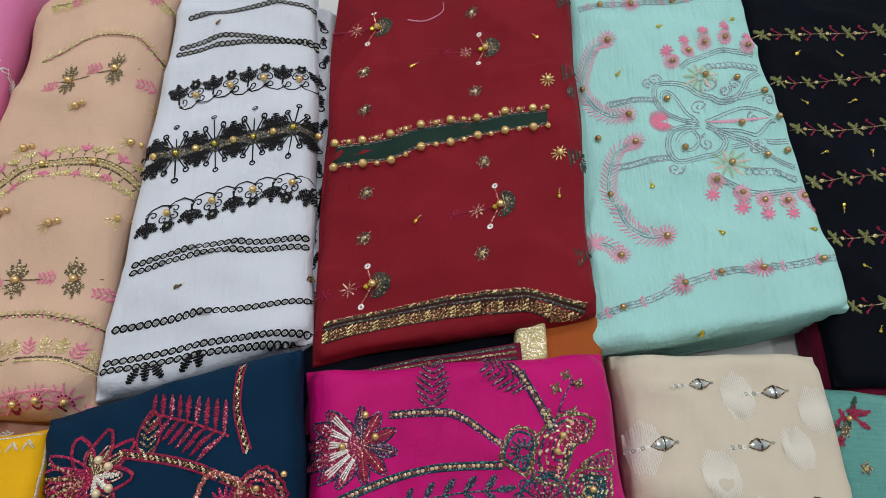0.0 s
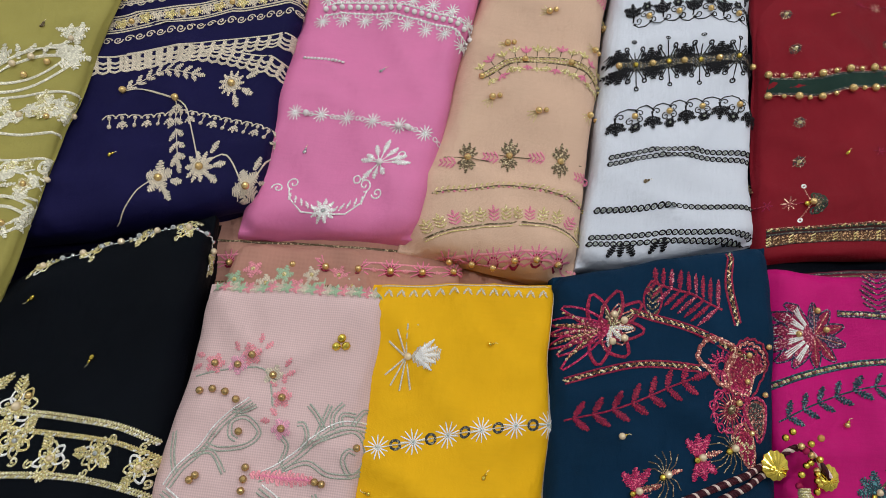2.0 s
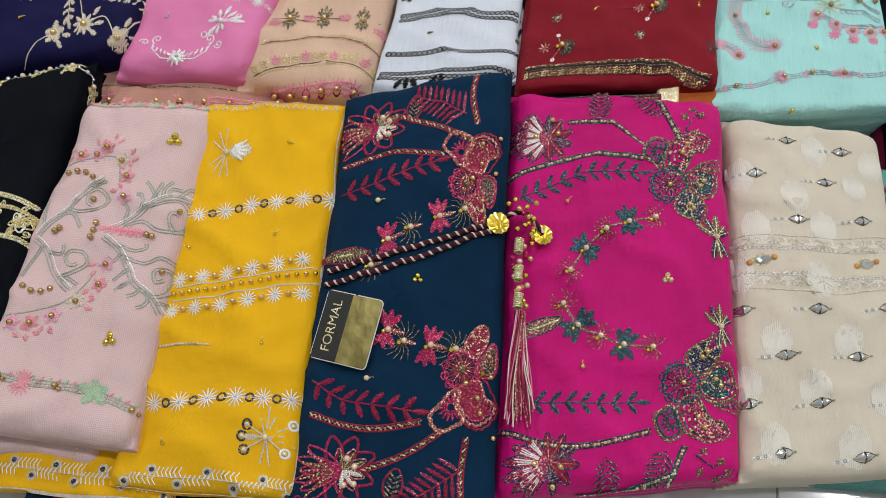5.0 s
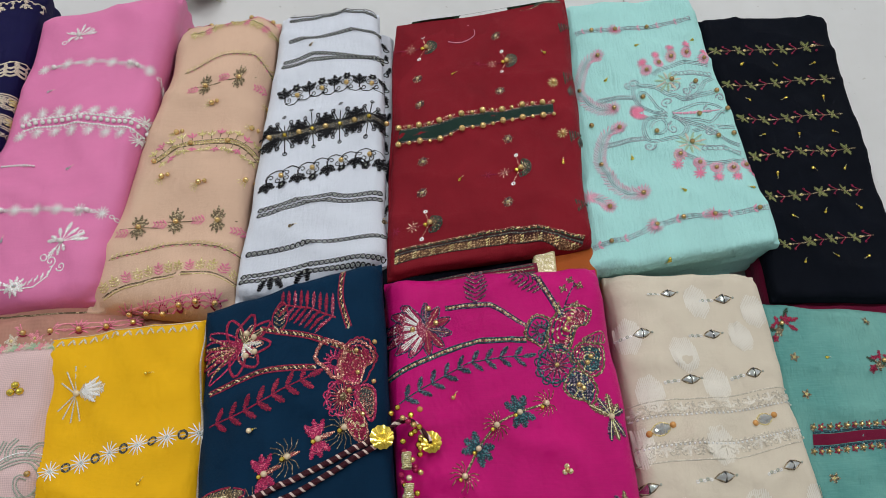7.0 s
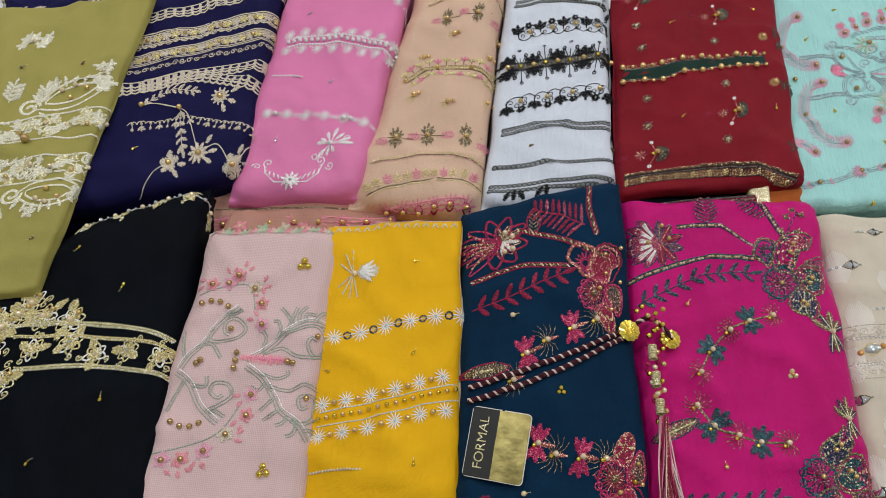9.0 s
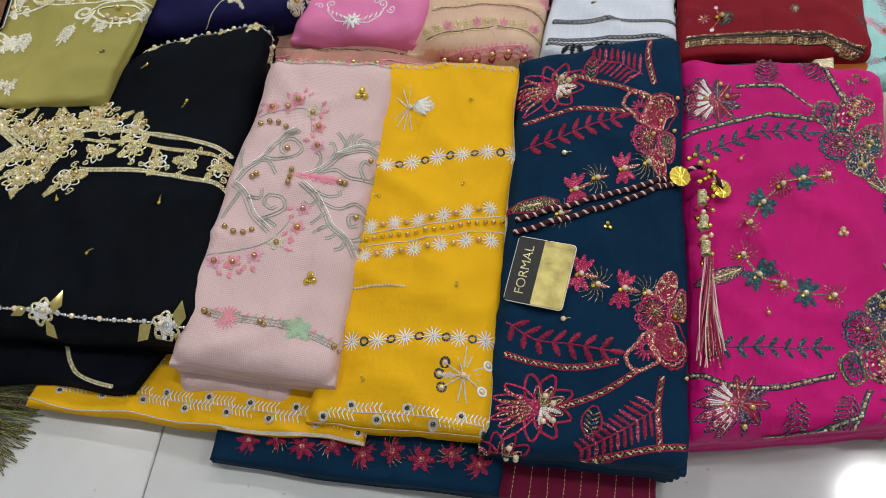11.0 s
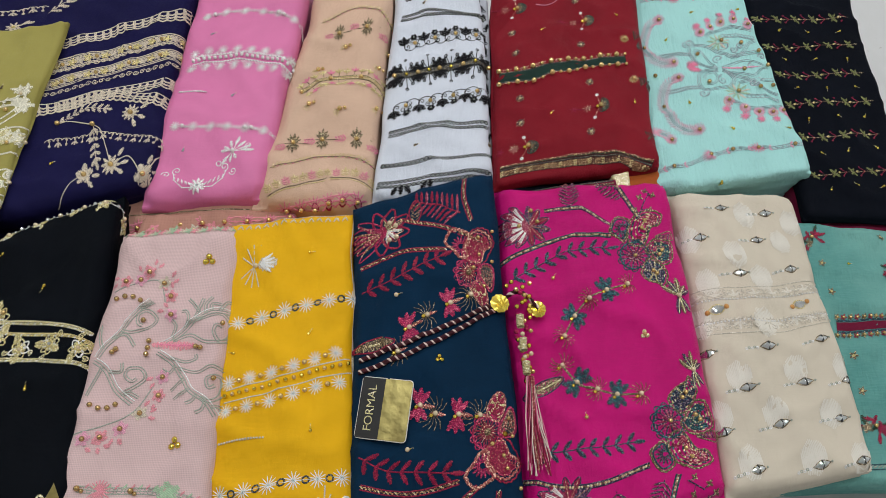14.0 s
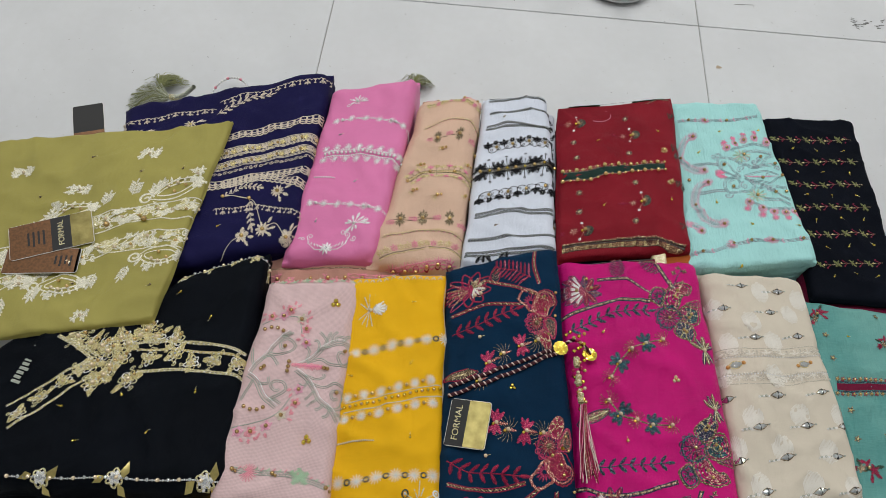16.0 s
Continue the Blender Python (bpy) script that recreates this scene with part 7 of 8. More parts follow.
def goldflower(pen, i, s=1.0):
    """A heavy cluster of looped gold wire: a coiled flower, a ribbed leaf and small curls."""
    for j in range(7):
        a = 51.4 * j + 20 * i
        c_, s_ = math.cos(radians(a)), math.sin(radians(a))
        pen.outline(0.8 * c_, 0.8 * s_, a, 6.4 * s, 4.4 * s, ("palegold", "gold", "silver")[(j + i) % 3], 1.1, 6)
        pen.bead(4.0 * s * c_, 4.0 * s * s_, 0.9 * s, "palegold", 1.5, 5)
    pen.ring(0, 0, 2.0 * s, 1.2, "gold", 2.0)
    for j, (d, l) in enumerate(((9, 9), (8, 7))):
        a = 150 * j + 57 * i
        c_, s_ = math.cos(radians(a)), math.sin(radians(a))
        for k_ in range(5):
            x, y = (d * 0.5 + k_ * l * 0.17) * s * c_, (d * 0.5 + k_ * l * 0.17) * s * s_
            for e in (38, -38):
                pen.thread([(x, y), (x + (4.4 - k_ * 0.6) * s * math.cos(radians(a + e)), y + (4.4 - k_ * 0.6) * s * math.sin(radians(a + e)))], 1.0, "gold" if k_ % 2 else "palegold", 1.3)
        pen.curl(9 * s * math.cos(radians(a + 75)), 9 * s * math.sin(radians(a + 75)), 2.2 * s, 1.3, "palegold", 1.0, a, 1)


for i, q in enumerate(BLK_FLOWERS):
    p.set(*q)
    goldflower(p, i, 0.95)
    p.done("gold_flower", black_suit, "raised gold zardozi flower")
    pearl(black_suit, BLK, q[0], q[1], 1.5, "crystal" if i % 2 else "pearl")
for i, q in enumerate(BLK_CENTRE + [(0.44, 0.59), (0.54, 0.60), (0.55, 0.67), (0.45, 0.69), (0.51, 0.57), (0.60, 0.735)]):
    p.set(*q)
    goldflower(p, i, 1.25)
    p.done("gold_flower", black_suit)
    pearl(black_suit, BLK, q[0], q[1], 2.3, "pearl")
    pearl(black_suit, BLK, q[0] + 0.015, q[1] + 0.02, 1.8, "goldpearl")
for i, q in enumerate(BLK_DOTS):
    sewn_dot(p, *q, i)
p.done("sequin_dots", black_suit)
def jewel_row(pen, line, parent, k, n):
    cord(pen, line, 1.2, "silver")
    pen.done("jewel_string", parent)
    for i, (u, v, t) in enumerate(along(line, n, k)):
        pearl(parent, k, u, v, 1.9 if i % 2 == 0 else 1.2, "pearl" if i % 4 == 0 else "crystal")
jewel_row(p, BLK_CHAIN, black_suit, BLK, 40)
for i, q in enumerate((BLK_CHAIN[1], BLK_CHAIN[3], BLK_CHAIN[6])):
    p.set(*q, 10 * i, 1.2)
    for a in (0, 60, 120, 180, 240, 300):
        p.outline(0, 0, a + 20, 6, 4.4, "palegold", 1.3, 6)
    for x, y, a, l, w_ in ((4, -3, 62, 13, 6), (-6, 2, 195, 9, 6), (2, -4, -70, 9, 5)):
        c_, s_ = math.cos(radians(a)), math.sin(radians(a))
        blade = [(0, 0, 1.0), (l * 0.45, w_ / 2, 1.4), (l, w_ * 0.2, 2.6), (l * 0.5, -w_ / 2, 1.2), (l * 0.5, 0, 2.4)]
        p.add([p.to(x + q0 * c_ - q1 * s_, y + q0 * s_ + q1 * c_, z) for q0, q1, z in blade], [(1, 0, 4), (2, 1, 4), (3, 2, 4), (0, 3, 4)], "foil")
    p.flower(0, 0, 6, 4.5, "silver", 0.8, 0, "crystal", 1.8)
    p.done("brooch_flower", black_suit, "pale gold brooch-like flower")
line = [(u, min(v, 0.985)) for u, v in BLK_TOP]
jewel_row(p, line, black_suit, BLK, 22)
for i, (u, v, t) in enumerate(along(line, 5, BLK)):
    p.set(u, v, t)
    goldflower(p, i, 0.68)
    p.done("gold_flower", black_suit)
sheer_ = layer(black_suit, [(-0.60, -0.215, 0.030), (-0.385, -0.200, 0.040), (-0.36, -0.12, 0.05), (-0.60, -0.12, 0.05)], W["ink"], "sheer black dupatta fold", "dupatta_fold", seed=43, radius=0.008, wave=0.006, layers=2, base=0.024)
q_ = Pen(sheer_)
rope(q_, [(0.60, 0.75), (0.66, 0.45), (0.76, 0.12), (0.92, 0.04)], "palegold", 3.0)
q_.done("gold_strap", black_suit, "gold braided strap")

# ---- olive suit ----
p = Pen(OLV)
for i, q in enumerate(OLV_SPRIGS):
    p.set(*q, 25 if i != 3 else -60)
    for x, y in ((-8, 0), (0, 2), (7, -1), (3, -5), (-4, 5)):
        p.flower(x, y, 5, 4.4, "ivory", 0.7)
        p.leaf(x, y, 40 + 60 * i, 7, 2.5, "ivory")
    p.done("ivory_sprig", olive_suit, "ivory stitched sprig")
    pearl(olive_suit, OLV, *q, 1.6, "pearl")
for i, q in enumerate(OLV_DOTS):
    sewn_dot(p, *q, i, "antique")
p.done("sequin_dots", olive_suit)
for i in range(0, 12, 3):
    line = OLV_BAND[i:i + 3]
    line = [(line[0][0] - 0.28, line[0][1] - 0.09)] + line + [(1.04, line[2][1] - 0.01)]
    cord(p, line, 1.8, "ivory", 0, 1.0)
    p.done("ivory_cord", olive_suit)
for a, b in ((0, 3), (6, 9)):
    mid = [((x[0] + y[0]) / 2, (x[1] + y[1]) / 2) for x, y in zip(OLV_BAND[a:a + 3], OLV_BAND[b:b + 3])]
    mid = [(mid[0][0] - 0.28, mid[0][1] - 0.09)] + mid + [(1.03, mid[2][1] - 0.01)]
    rng = random.Random(a)
    def lace(q, i):
        for j in range(4):
            x, y = rng.uniform(-7, 7), rng.uniform(-9, 9)
            kind_ = rng.random()
            if kind_ < 0.4:
                q.flower(x, y, 5, rng.uniform(3.2, 5), rng.choice(("ivory", "palegold")), 0.75, rng.uniform(0, 90))
            elif kind_ < 0.75:
                q.curl(x, y, rng.uniform(2.5, 4.5), 1.3, "ivory", 1.7, rng.uniform(0, 360), rng.choice((1, -1)))
            else:
                q.leaf(x, y, rng.uniform(0, 360), 8, 3, "ivory")
        q.thread([(-7, 5 * math.sin(i)), (0, 5 * math.cos(i)), (7, 5 * math.sin(i + 1))], 1.0, "ivory")
    each(p, mid, 7, lace)
    p.done("ivory_lace_band", olive_suit, "dense ivory floral band")
    for j, (u, v, t) in enumerate(along(mid, 14, OLV)):
        pearl(olive_suit, OLV, u, v + 0.015 * math.sin(j * 2), 1.7, "pearl" if j % 3 else "goldpearl")
for i, (u, v) in enumerate((OLV_MOTIF[0], OLV_MOTIF[2], (0.50, 0.53), (0.52, 0.22))):
    up = 1 if i in (0, 2) else -1
    p.set(u, v, 8, 1.15)
    p.outline(-20, 0, up * 10, 42, 18, "ivory", 1.5, 14)
    p.outline(-14, up * 1.5, up * 10, 30, 10, "ivory", 1.4, 14)
    for j in range(8):
        p.leaf(-18 + j * 5.2, up * (5 + 5 * math.sin(j * 0.42)), up * (130 - j * 12), 7, 2.6, "ivory", 1.0)
    p.curl(-24, 0, 7, 1.5, "ivory", 2.0, 0, up)
    p.flower(20, up * 6, 5, 6, "ivory", 0.75)
    p.flower(-10, up * 14, 5, 5, "ivory", 0.75)
    p.done("ivory_paisley", olive_suit, "raised ivory paisley")
    for dx, dy in ((-8, 10), (2, 14), (12, 10), (0, 2)):
        pearl(olive_suit, OLV, u + dx / 1000 / OLV.w, v + up * dy / 1000 / OLV.l, 1.9, "pearl" if dx % 3 else "goldpearl")
for i, (u, v) in enumerate((OLV_MOTIF[3], OLV_MOTIF[5], (0.62, 0.575), (0.80, 0.26), (0.42, 0.50), (0.66, 0.25), (0.80, 0.605), (0.30, 0.16), (0.34, 0.46), (0.43, 0.20))):
    p.set(u, v, 80 if v > 0.4 else -110, 1.1)
    sprig(p, 1.0, "ivory", 4, (7, 2.6))
    p.done("ivory_frond", olive_suit)
for u in (0.66, 0.80):
    pearl(olive_suit, OLV, u, 0.47 + 0.06 * (u - 0.66), 3.2, "brasspearl")

# ---- cord, coins and tassel on the petrol suit ----
def tube(name, pts, r, mat, parent, label="", seg=8, closed=False):
    cu = bpy.data.curves.new(name, "CURVE")
    cu.dimensions, cu.bevel_depth, cu.bevel_resolution, cu.resolution_u = "3D", r, 2, 6
    sp = cu.splines.new("POLY")
    sp.points.add(len(pts) - 1)
    for s_, q in zip(sp.points, pts):
        s_.co = (*q, 1)
    sp.use_cyclic_u = closed
    tmp = bpy.data.objects.new(name, cu)
    me = bpy.data.meshes.new_from_object(tmp)
    bpy.data.objects.remove(tmp)
    for f in me.polygons:
        f.use_smooth = True
    return part(name, me, mat, parent, label)


cord_mat = thread_of("wine_cord", (0.055, 0.004, 0.012), 0.0, 0.6, 0.3)
pale_cord = thread_of("blush_cord", (0.82, 0.66, 0.60), 0.1, 0.5, 0.15)
start_ = NVY.top(*NVY_CORD[0])
tie = thing("tie_cord", (start_.x, start_.y, start_.z), "twisted wine and blush tie cord with gold coins and tassel", "tie cord")
for lane in (0, 1):
    line = along([(NVY_CORD[0][0], NVY_CORD[0][1] - 0.03 * lane), (NVY_CORD[1][0], NVY_CORD[1][1] - 0.032 * lane), (NVY_CORD[2][0], NVY_CORD[2][1] - 0.012 * lane)], 200, NVY)
    for strand in range(4):
        pts = []
        for i, (u, v, t) in enumerate(line):
            ph = i * 0.66 + strand * math.pi / 2
            q = NVY.top(u, v, 0.0026 + 0.0014 * math.sin(ph))
            q.y += 0.0014 * math.cos(ph)
            pts.append(q)
        tube("strand", pts, 0.0011, pale_cord if strand == 0 else cord_mat, tie)
# a loop from the first coin to the second
a_, b_ = NVY.top(*NVY_COIN, 0.004), MAG.top(*MAG_COIN, 0.005)
for strand in range(3):
    pts = []
    for i in range(50):
        t = i / 49
        ph = i * 0.55 + strand * 2.1
        x = a_.x + (b_.x - a_.x) * t
        y = a_.y + (b_.y - a_.y) * t + 0.014 * math.sin(math.pi * t)
        pts.append(Vector((x, y + 0.0013 * math.cos(ph), max(a_.z, b_.z) + 0.002 + 0.0013 * math.sin(ph))))
    tube("loop_strand", pts, 0.0011, pale_cord if strand == 0 else cord_mat, tie)


def coin_mesh(r):
    """A scalloped, pierced shell-shaped coin."""
    bm = bmesh.new()
    n = 48
    rim_, inner, low = [], [], []
    for i in range(n):
        a = 2 * math.pi * i / n
        rr = r * (1 + 0.05 * math.cos(a * 12))
        rim_.append(bm.verts.new((rr * math.cos(a), rr * math.sin(a), 0.0006)))
        ridge = 0.0009 if i % 4 < 2 else 0.0003
        inner.append(bm.verts.new((rr * 0.45 * math.cos(a), rr * 0.45 * math.sin(a) - 0.2 * r, 0.0009 + ridge)))
        low.append(bm.verts.new((rr * math.cos(a), rr * math.sin(a), -0.0004)))
    top_ = bm.verts.new((0, -0.35 * r, 0.0016))
    for i in range(n):
        j = (i + 1) % n
        bm.faces.new((rim_[i], rim_[j], inner[j], inner[i]))
        bm.faces.new((inner[i], inner[j], top_))
        bm.faces.new((low[i], low[j], rim_[j], rim_[i]))
    bm.faces.new(list(reversed(low)))
    me = bpy.data.meshes.new("coin")
    bm.to_mesh(me)
    bm.free()
    return me


for q, r in ((a_, 0.0088), (b_, 0.0080)):
    o = part("coin", coin_mesh(r), M["sequin"], tie, "gold scalloped shell coin")
    o.location = q + Vector((0, 0, 0.004))
    o.rotation_euler = (0.1, 0.12, 0.4)
rng = random.Random(5)
gap_x = lambda y: 0.034 + (0.06 - y) * 0.10
for i in range(46):
    y = 0.045 - 0.0021 * i * 1.0
    m = rng.choice(("goldpearl", "sequin", "pearl", "ruby", "gold", "amber"))
    key = m if m != "gold" else "sequin"
    q = Vector((gap_x(y) + rng.uniform(-0.010, 0.014) * (1 - i / 60), y, 0.0))
    q.z = 0.104 + rng.uniform(-0.003, 0.004) - 0.0002 * i
    if (1.9, key) not in PEARLS:
        pearl(petrol_suit, NVY, 0.9, 0.3, 1.9, key)
    o = new("bead", PEARLS[1.9, key])
    o.location = q
    under(o, tie)
for i in range(3):
    pts = [Vector((gap_x(0.02 - 0.018 * i) + 0.0032 * math.cos(a * 1.3), 0.012 - 0.022 * i - 0.0003 * a, 0.104 + 0.0032 * math.sin(a * 1.3))) for a in range(40)]
    tube("wrapped_thread", pts, 0.0007, M["palegold"], tie, "wrapped gold thread")
for i in range(46):
    x0, y0 = gap_x(-0.045) + rng.uniform(-0.003, 0.004), -0.045
    dx, l = rng.uniform(-0.004, 0.016), rng.uniform(0.055, 0.085)
    pts = [Vector((x0 + dx * (t / 6) ** 1.4 + 0.002 * math.sin(t + i) * t / 6, y0 - l * t / 6, 0.101 - 0.012 * t / 6 + 0.003 * math.sin(i))) for t in range(7)]
    tube("tassel_thread", pts, 0.00055, (pale_cord, M["crimson"], M["pink"], M["crimson"], M["copper"])[i % 5], tie)

# ---- price tags ----
card_black = plain("tag_black_card", (0.006, 0.006, 0.006), 0.55)
card_brown = shiny("tag_brown_card", (0.20, 0.095, 0.04), 0.55, 0.35, 0.4)
card_edge = plain("tag_white_edge", (0.75, 0.74, 0.70), 0.6)


def foil_material():
    mat, nt, nd, ln, b = nodes_of("tag_gold_foil")
    n = noise_of(nt, 60, 3)
    ln.new(mixed(nt, (0.17, 0.14, 0.05), (0.28, 0.24, 0.09), ramped(nt, n, 0.35, 0.65)), b.inputs["Base Color"])
    b.inputs["Metallic"].default_value, b.inputs["Roughness"].default_value = 0.95, 0.34
    bumped(nt, b, n, 0.35, 0.002)
    return mat


tag_foil = foil_material()


def text_mesh(body, size):
    cu = bpy.data.curves.new("lettering", "FONT")
    cu.body, cu.size, cu.extrude, cu.align_x, cu.align_y = body, size, 0.00008, "CENTER", "CENTER"
    tmp = bpy.data.objects.new("lettering", cu)
    me = bpy.data.meshes.new_from_object(tmp)
    bpy.data.objects.remove(tmp)
    return me


def card_mesh(name, lo, hi, r_all, r_end):
    """A thin card with rounded corners, all of them or those of its far end alone."""
    bm = bmesh.new()
    out = []
    for cx, cy, a0, r in ((hi[0], hi[1], 0, max(r_all, r_end)), (lo[0], hi[1], 90, r_all), (lo[0], lo[1], 180, r_all), (hi[0], lo[1], 270, max(r_all, r_end))):
        sx, sy = (1 if cx == hi[0] else -1), (1 if cy == hi[1] else -1)
        n = 5 if r else 1
        for i in range(n):
            a = radians(a0 + (90 * i / (n - 1) if n > 1 else 45))
            out.append((cx - sx * r + r * math.cos(a), cy - sy * r + r * math.sin(a)))
    low_v = [bm.verts.new((x, y, lo[2])) for x, y in out]
    top_v = [bm.verts.new((x, y, hi[2])) for x, y in out]
    bm.faces.new(top_v)
    bm.faces.new(list(reversed(low_v)))
    for i in range(len(out)):
        j = (i + 1) % len(out)
        bm.faces.new((low_v[i], low_v[j], top_v[j], top_v[i]))
    me = bpy.data.meshes.new(name)
    bm.to_mesh(me)
    bm.free()
    return me


def tag_thing(at, turn, tilt, long_, wide, brown, dark, label, word="FORMAL", lie=(0, 0, 1)):
    """A card lying with its long side along its own x: a brown or hidden end, a black band, a gold foil end."""
    e = thing("price_tag", at, label, "price tag", "price tags")
    m = Matrix.Translation(at) @ Vector((0, 0, 1)).rotation_difference(Vector(lie)).to_matrix().to_4x4() @ Euler((radians(tilt[0]), radians(tilt[1]), radians(turn))).to_matrix().to_4x4()
    def slab(name, x0, x1, mat, grow=0.0, z0=0.0, z1=0.0006, label_=""):
        me = card_mesh(name, (x0 - grow, -wide / 2 - grow, z0), (x1 + grow, wide / 2 + grow, z1), 0.0035 if name == "card" else 0.0, 0.003 if x1 >= long_ / 2 - 1e-6 and name != "card" else 0.0)
        me.transform(m)
        return part(name, me, mat, e, label_)
    x = -long_ / 2
    slab("card", x, -x, card_edge, 0.0007, 0.0, 0.0004)
    x1 = x + brown * long_
    if brown:
        slab("brown_panel", x, x1, card_brown, 0, 0.0004, 0.0009)
    x2 = x1 + dark * long_
    slab("black_panel", x1, x2, card_black, 0, 0.0004, 0.0009)
    if x2 < -x - 0.001:
        slab("gold_panel", x2, -x, tag_foil, 0, 0.0004, 0.0010, "gold foil panel")
    me = text_mesh(word, wide * 0.20)
    me.transform(m @ Matrix.Translation(((x1 + x2) / 2, 0, 0.0011)) @ Matrix.Rotation(radians(90), 4, "Z"))
    part("lettering", me, M["palegold"], e)
    if brown:
        for i in range(4):
            me = box_mesh("print_bar", (x1 - 0.010 - i * 0.006, -wide * 0.25 + 0.003 * (i % 2), 0.0009), (x1 - 0.0075 - i * 0.006, wide * 0.2, 0.0011), 0)
            me.transform(m)
            part("print_bar", me, card_black, e)
    return e


c0, c1, c2, c3 = (NVY.top(*q) for q in NVY_TAG[:4])
mid_ = (c0 + c1 + c2 + c3) / 4
tag_thing((mid_.x, mid_.y, mid_.z + 0.0045), math.degrees(math.atan2(c1.y - c0.y, c1.x - c0.x)), (0, 0), 0.046, 0.0525, 0.0, 0.46, "black and gold card tag lying on petrol-blue cloth", "FORMAL", (c1 - c3).cross(c0 - c2).normalized())
tag_thing((-0.611, 0.127, 0.103), 22, (0, 0), 0.098, 0.050, 0.50, 0.24, "brown, black and gold card tag on olive cloth")
tag_thing((-0.611, 0.090, 0.1015), 6, (0, 0), 0.088, 0.034, 0.99, 0.01, "brown and black card tag partly under another tag", "")
tag_thing((-0.642, 0.335, 0.062), 108, (0, -4), 0.090, 0.042, 0.46, 0.54, "brown and black card tag standing out from under navy cloth", "")

# a woven neck label on the black suit
lab = thing("neck_label", (-0.588, -0.045, 0.088), "black woven neck label with faded lettering", "clothing label")
for i in range(9):
    me = box_mesh("letter_bar", (-0.0065, -0.024 + i * 0.0055, 0.0), (0.0015 if i % 3 else 0.004, -0.0205 + i * 0.0055, 0.0006))
    me.transform(Matrix.Translation((-0.585, -0.042, BLK.top(0.35, 0.5).z + 0.0006)) @ Matrix.Rotation(radians(-14), 4, "Z"))
    part("letter_bar", me, M["grey"], lab)

# ---- tassels and bead loop ----
tassel_green = thread_of("sage_thread", (0.34, 0.36, 0.16), 0.1, 0.6)
tassel_pale = thread_of("pale_sage_thread", (0.66, 0.68, 0.55), 0.2, 0.5)


def tassel(at, turn, l, n, label, mats, spread=0.5, z=0.012, stalk=0.0):
    e = thing("tassel", (at[0], at[1], 0), label, "tassel", "thread tassels")
    rng = random.Random(int(l * 10000) + n)
    c, s = math.cos(radians(turn)), math.sin(radians(turn))
    if stalk:
        tube("stalk", [Vector((at[0] - stalk * c * t, at[1] - stalk * s * t, z + 0.004 + 0.03 * t * t)) for t in (0, 0.3, 0.6, 1.0)], 0.0035, tassel_pale, e)
        tube("binding", [Vector((at[0] - 0.010 * c * i / 30 + 0.0045 * math.cos(i) * s, at[1] - 0.010 * s * i / 30 - 0.0045 * math.cos(i) * c, z + 0.004 + 0.0045 * math.sin(i))) for i in range(60)], 0.0007, M["palegold"], e)
    for k in range(3):
        vs, fs = [], []
        for i in range(n // 3):
            a = radians(turn) + rng.gauss(0, spread * 0.5)
            ll = l * rng.uniform(0.75, 1.08)
            up = rng.uniform(0, 0.018)
            pts = []
            bend = rng.gauss(0, 0.25)
            for t in range(6):
                f = t / 5
                aa = a + bend * f
                pts.append(Vector((at[0] + ll * f * math.cos(aa), at[1] + ll * f * math.sin(aa), max(0.001, z * (1 - f) + up * math.sin(math.pi * f) + 0.001))))
            w_ = 0.0005
            b0 = len(vs)
            for t, q in enumerate(pts):
                nx, ny = -math.sin(a) * w_, math.cos(a) * w_
                vs += [q + Vector((nx, ny, 0)), q + Vector((0, 0, w_ * 1.4)), q - Vector((nx, ny, 0))]
            for t in range(5):
                for h in range(3):
                    fs.append((b0 + t * 3 + h, b0 + t * 3 + (h + 1) % 3, b0 + t * 3 + 3 + (h + 1) % 3, b0 + t * 3 + 3 + h))
        me = bpy.data.meshes.new("threads")
        me.from_pydata(vs, [], fs)
        part("threads", me, mats[k % len(mats)], e)
    return e


tassel((-0.565, 0.447, 0), 176, 0.068, 210, "pale silver-green thread tassel lying on the tiles", [tassel_pale, tassel_green], 0.75, 0.016, 0.045)
tassel((-0.585, 0.462, 0), 88, 0.048, 120, "sage green thread tassel standing up on the tiles", [tassel_green], 0.5, 0.02)
tassel((-0.191, 0.500, 0), 84, 0.045, 120, "sage green thread tassel behind pink cloth", [tassel_green, tassel_pale], 0.6, 0.03)
tassel((-0.560, -0.225, 0), -12, 0.085, 210, "green and gold thread tassel on the tiles", [tassel_green, M["olive"], M["antique"]], 0.7, 0.03)
loop_ = thing("bead_loop", (-0.476, 0.47, 0), "loop of pink and white beads beside navy cloth", "bead string")
for i in range(26):
    a = math.pi * (1.06 - 1.12 * i / 25)
    key = "whitepearl" if i % 5 else "ruby"
    me_r = 1.7 if i % 5 else 2.4
    q = Vector((-0.476 + 0.030 * math.cos(a), 0.458 + 0.042 * math.sin(a), 0.012 + 0.006 * math.sin(a)))
    name_ = (me_r, "rosebead" if i % 5 == 0 else key)
    if name_ not in PEARLS:
        bm = bmesh.new()
        bmesh.ops.create_uvsphere(bm, u_segments=10, v_segments=7, radius=me_r * 0.001)
        me = bpy.data.meshes.new("bead")
        bm.to_mesh(me)
        bm.free()
        me.materials.append(M["rose"] if i % 5 == 0 else M[key])
        PEARLS[name_] = me
    o = new("bead", PEARLS[name_])
    o.location = q
    under(o, loop_)

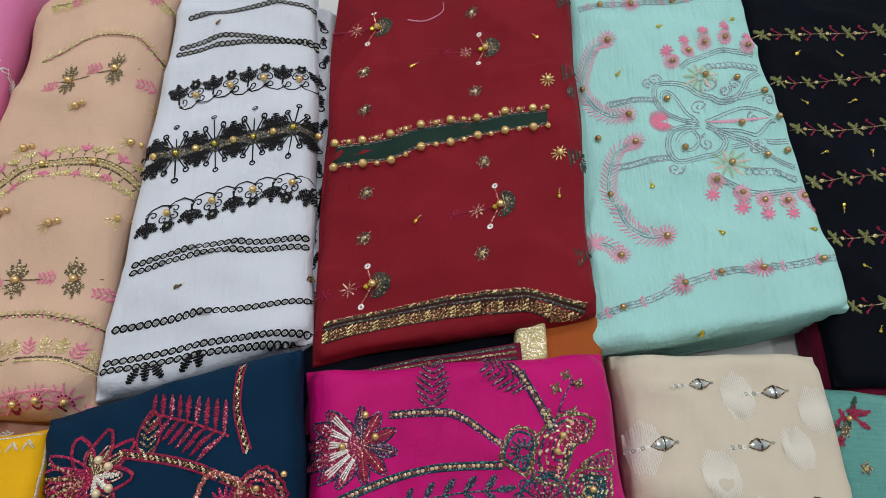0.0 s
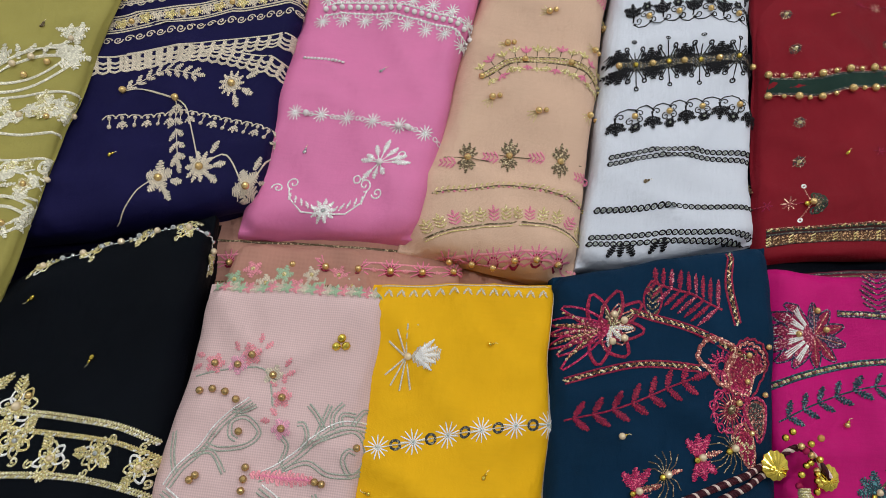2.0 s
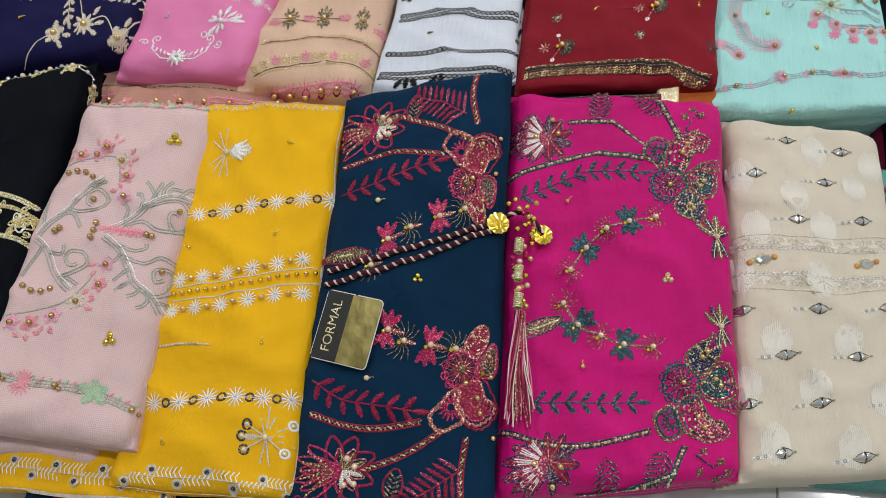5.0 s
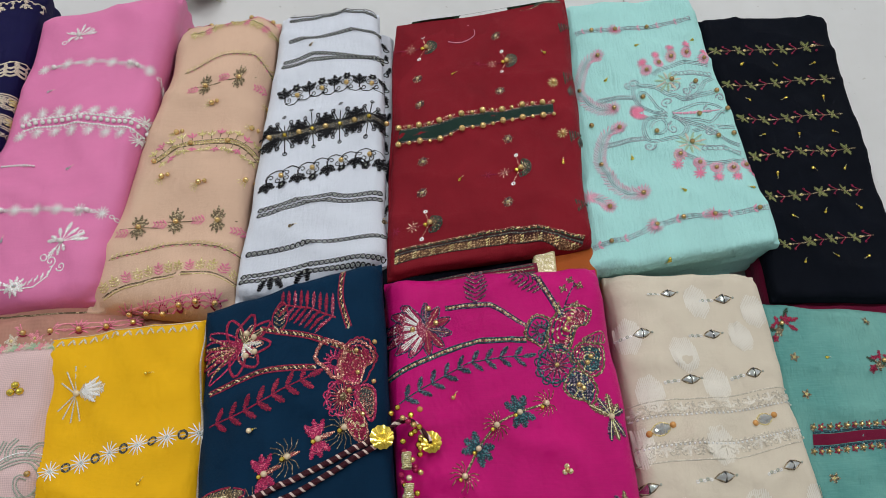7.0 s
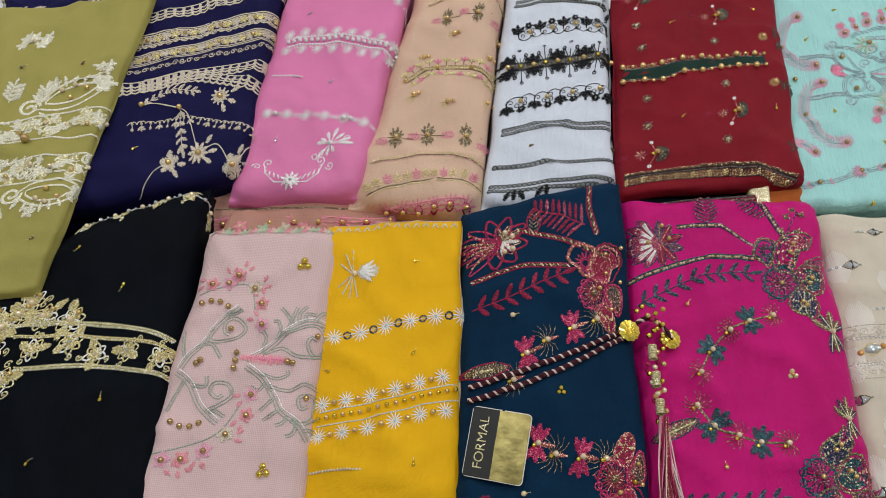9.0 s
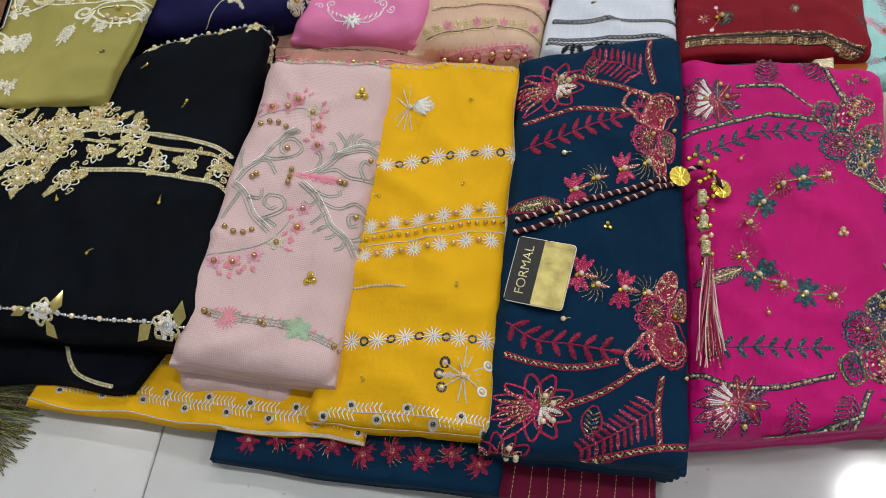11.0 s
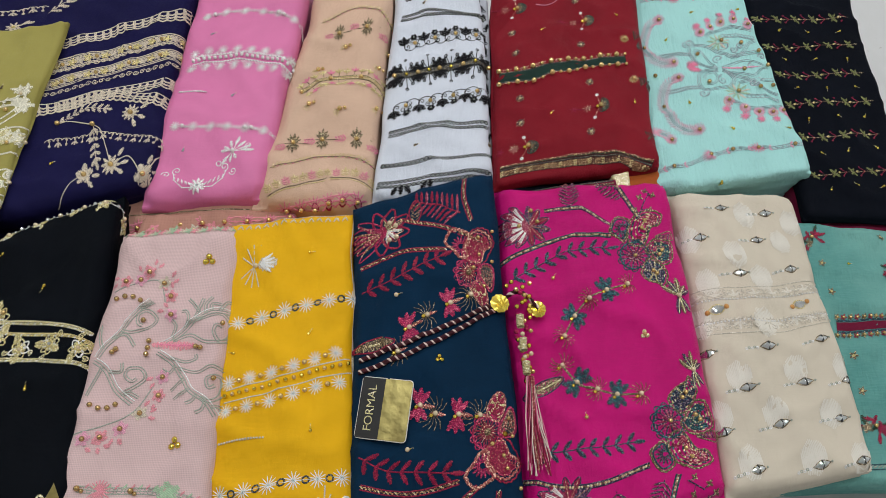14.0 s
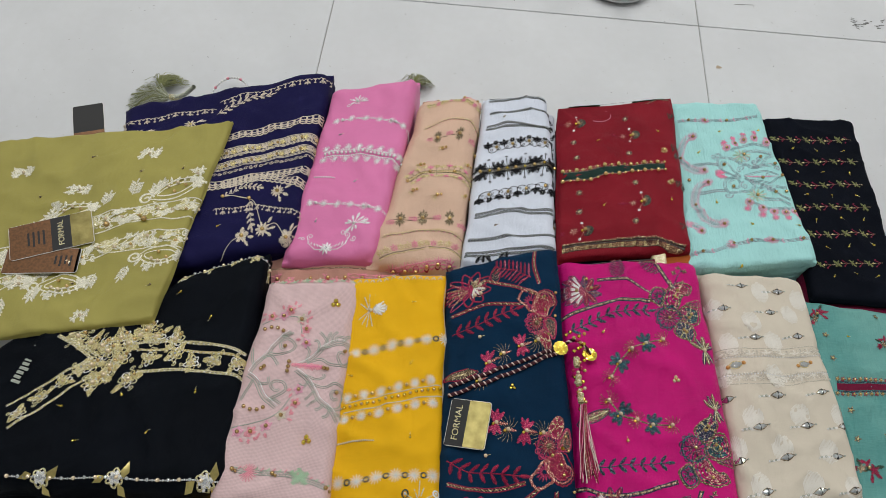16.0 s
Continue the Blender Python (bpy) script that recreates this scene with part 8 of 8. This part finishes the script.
# ---- at the back ----
steel = shiny("brushed_steel", (0.62, 0.62, 0.62), 1.0, 0.3)
bm = bmesh.new()
prof = [(0.0, 0.002), (0.052, 0.002), (0.062, 0.006), (0.066, 0.014), (0.050, 0.022), (0.018, 0.028), (0.014, 0.05), (0.014, 0.22)]
ringv = [[bm.verts.new((0.155 + r * math.cos(2 * math.pi * i / 40), 0.823 + r * math.sin(2 * math.pi * i / 40), z)) for i in range(40)] for r, z in prof[1:]]
for a, b in zip(ringv, ringv[1:]):
    for i in range(40):
        bm.faces.new((a[i], a[(i + 1) % 40], b[(i + 1) % 40], b[i]))
bm.faces.new(list(reversed(ringv[0])))
bm.faces.new(ringv[-1])
me = bpy.data.meshes.new("stand_base")
bm.to_mesh(me)
bm.free()
for f in me.polygons:
    f.use_smooth = True
foot = new("stand_base", me)
me.materials.append(steel)
tagged(foot, "round brushed steel foot of a stand on the tiles", "stand")

# scuffs and a chip in the glaze
scuff = plain("scuff_mark", (0.12, 0.115, 0.11), 0.8)
rng = random.Random(11)
def mark(name, label, places, wide):
    vs, fs = [], []
    for x, y, l, a in places:
        b0 = len(vs)
        c, s = math.cos(a), math.sin(a)
        for dx, dy in ((-l, -wide), (l, -wide * 0.4), (l * 0.8, wide), (-l * 0.7, wide * 0.6)):
            vs.append(Vector((x + dx * c - dy * s, y + dx * s + dy * c, 0.0004)))
        fs.append((b0, b0 + 1, b0 + 2, b0 + 3))
    me = bpy.data.meshes.new(name)
    me.from_pydata(vs, [], fs)
    ob = new(name, me)
    me.materials.append(scuff)
    tagged(ob, label, "floor mark", kind="stuff")
mark("scuff_marks", "dark scuff marks on the glazed floor tiles", [(rng.uniform(0.57, 0.63), rng.uniform(0.748, 0.775), rng.uniform(0.002, 0.006), rng.uniform(-0.6, 0.9)) for _ in range(26)] + [(0.383, 0.79, 0.02, 0.05)], 0.0009)
mark("dust_specks", "small dust specks on the glazed floor tiles", [(rng.uniform(-0.9, 0.9), rng.uniform(0.5, 0.85), rng.uniform(0.0006, 0.0016), rng.uniform(0, 3)) for _ in range(50)] + [(rng.uniform(-0.45, 0.5), rng.uniform(-0.35, -0.2), rng.uniform(0.0006, 0.0014), rng.uniform(0, 3)) for _ in range(20)], 0.0007)
chip_mat = plain("bare_chip", (0.45, 0.36, 0.26), 0.9)
bm = bmesh.new()
vs = [bm.verts.new((0.3161 + r * math.cos(a), 0.6234 + r * 0.7 * math.sin(a), 0.0004)) for r, a in ((0.006, 0), (0.005, 0.9), (0.008, 1.8), (0.005, 2.9), (0.006, 3.9), (0.004, 5.2))]
bm.faces.new(vs)
me = bpy.data.meshes.new("tile_chip")
bm.to_mesh(me)
bm.free()
me.materials.append(chip_mat)
tagged(new("tile_chip", me), "small tan chip in the glaze of a floor tile", "floor mark", kind="stuff")
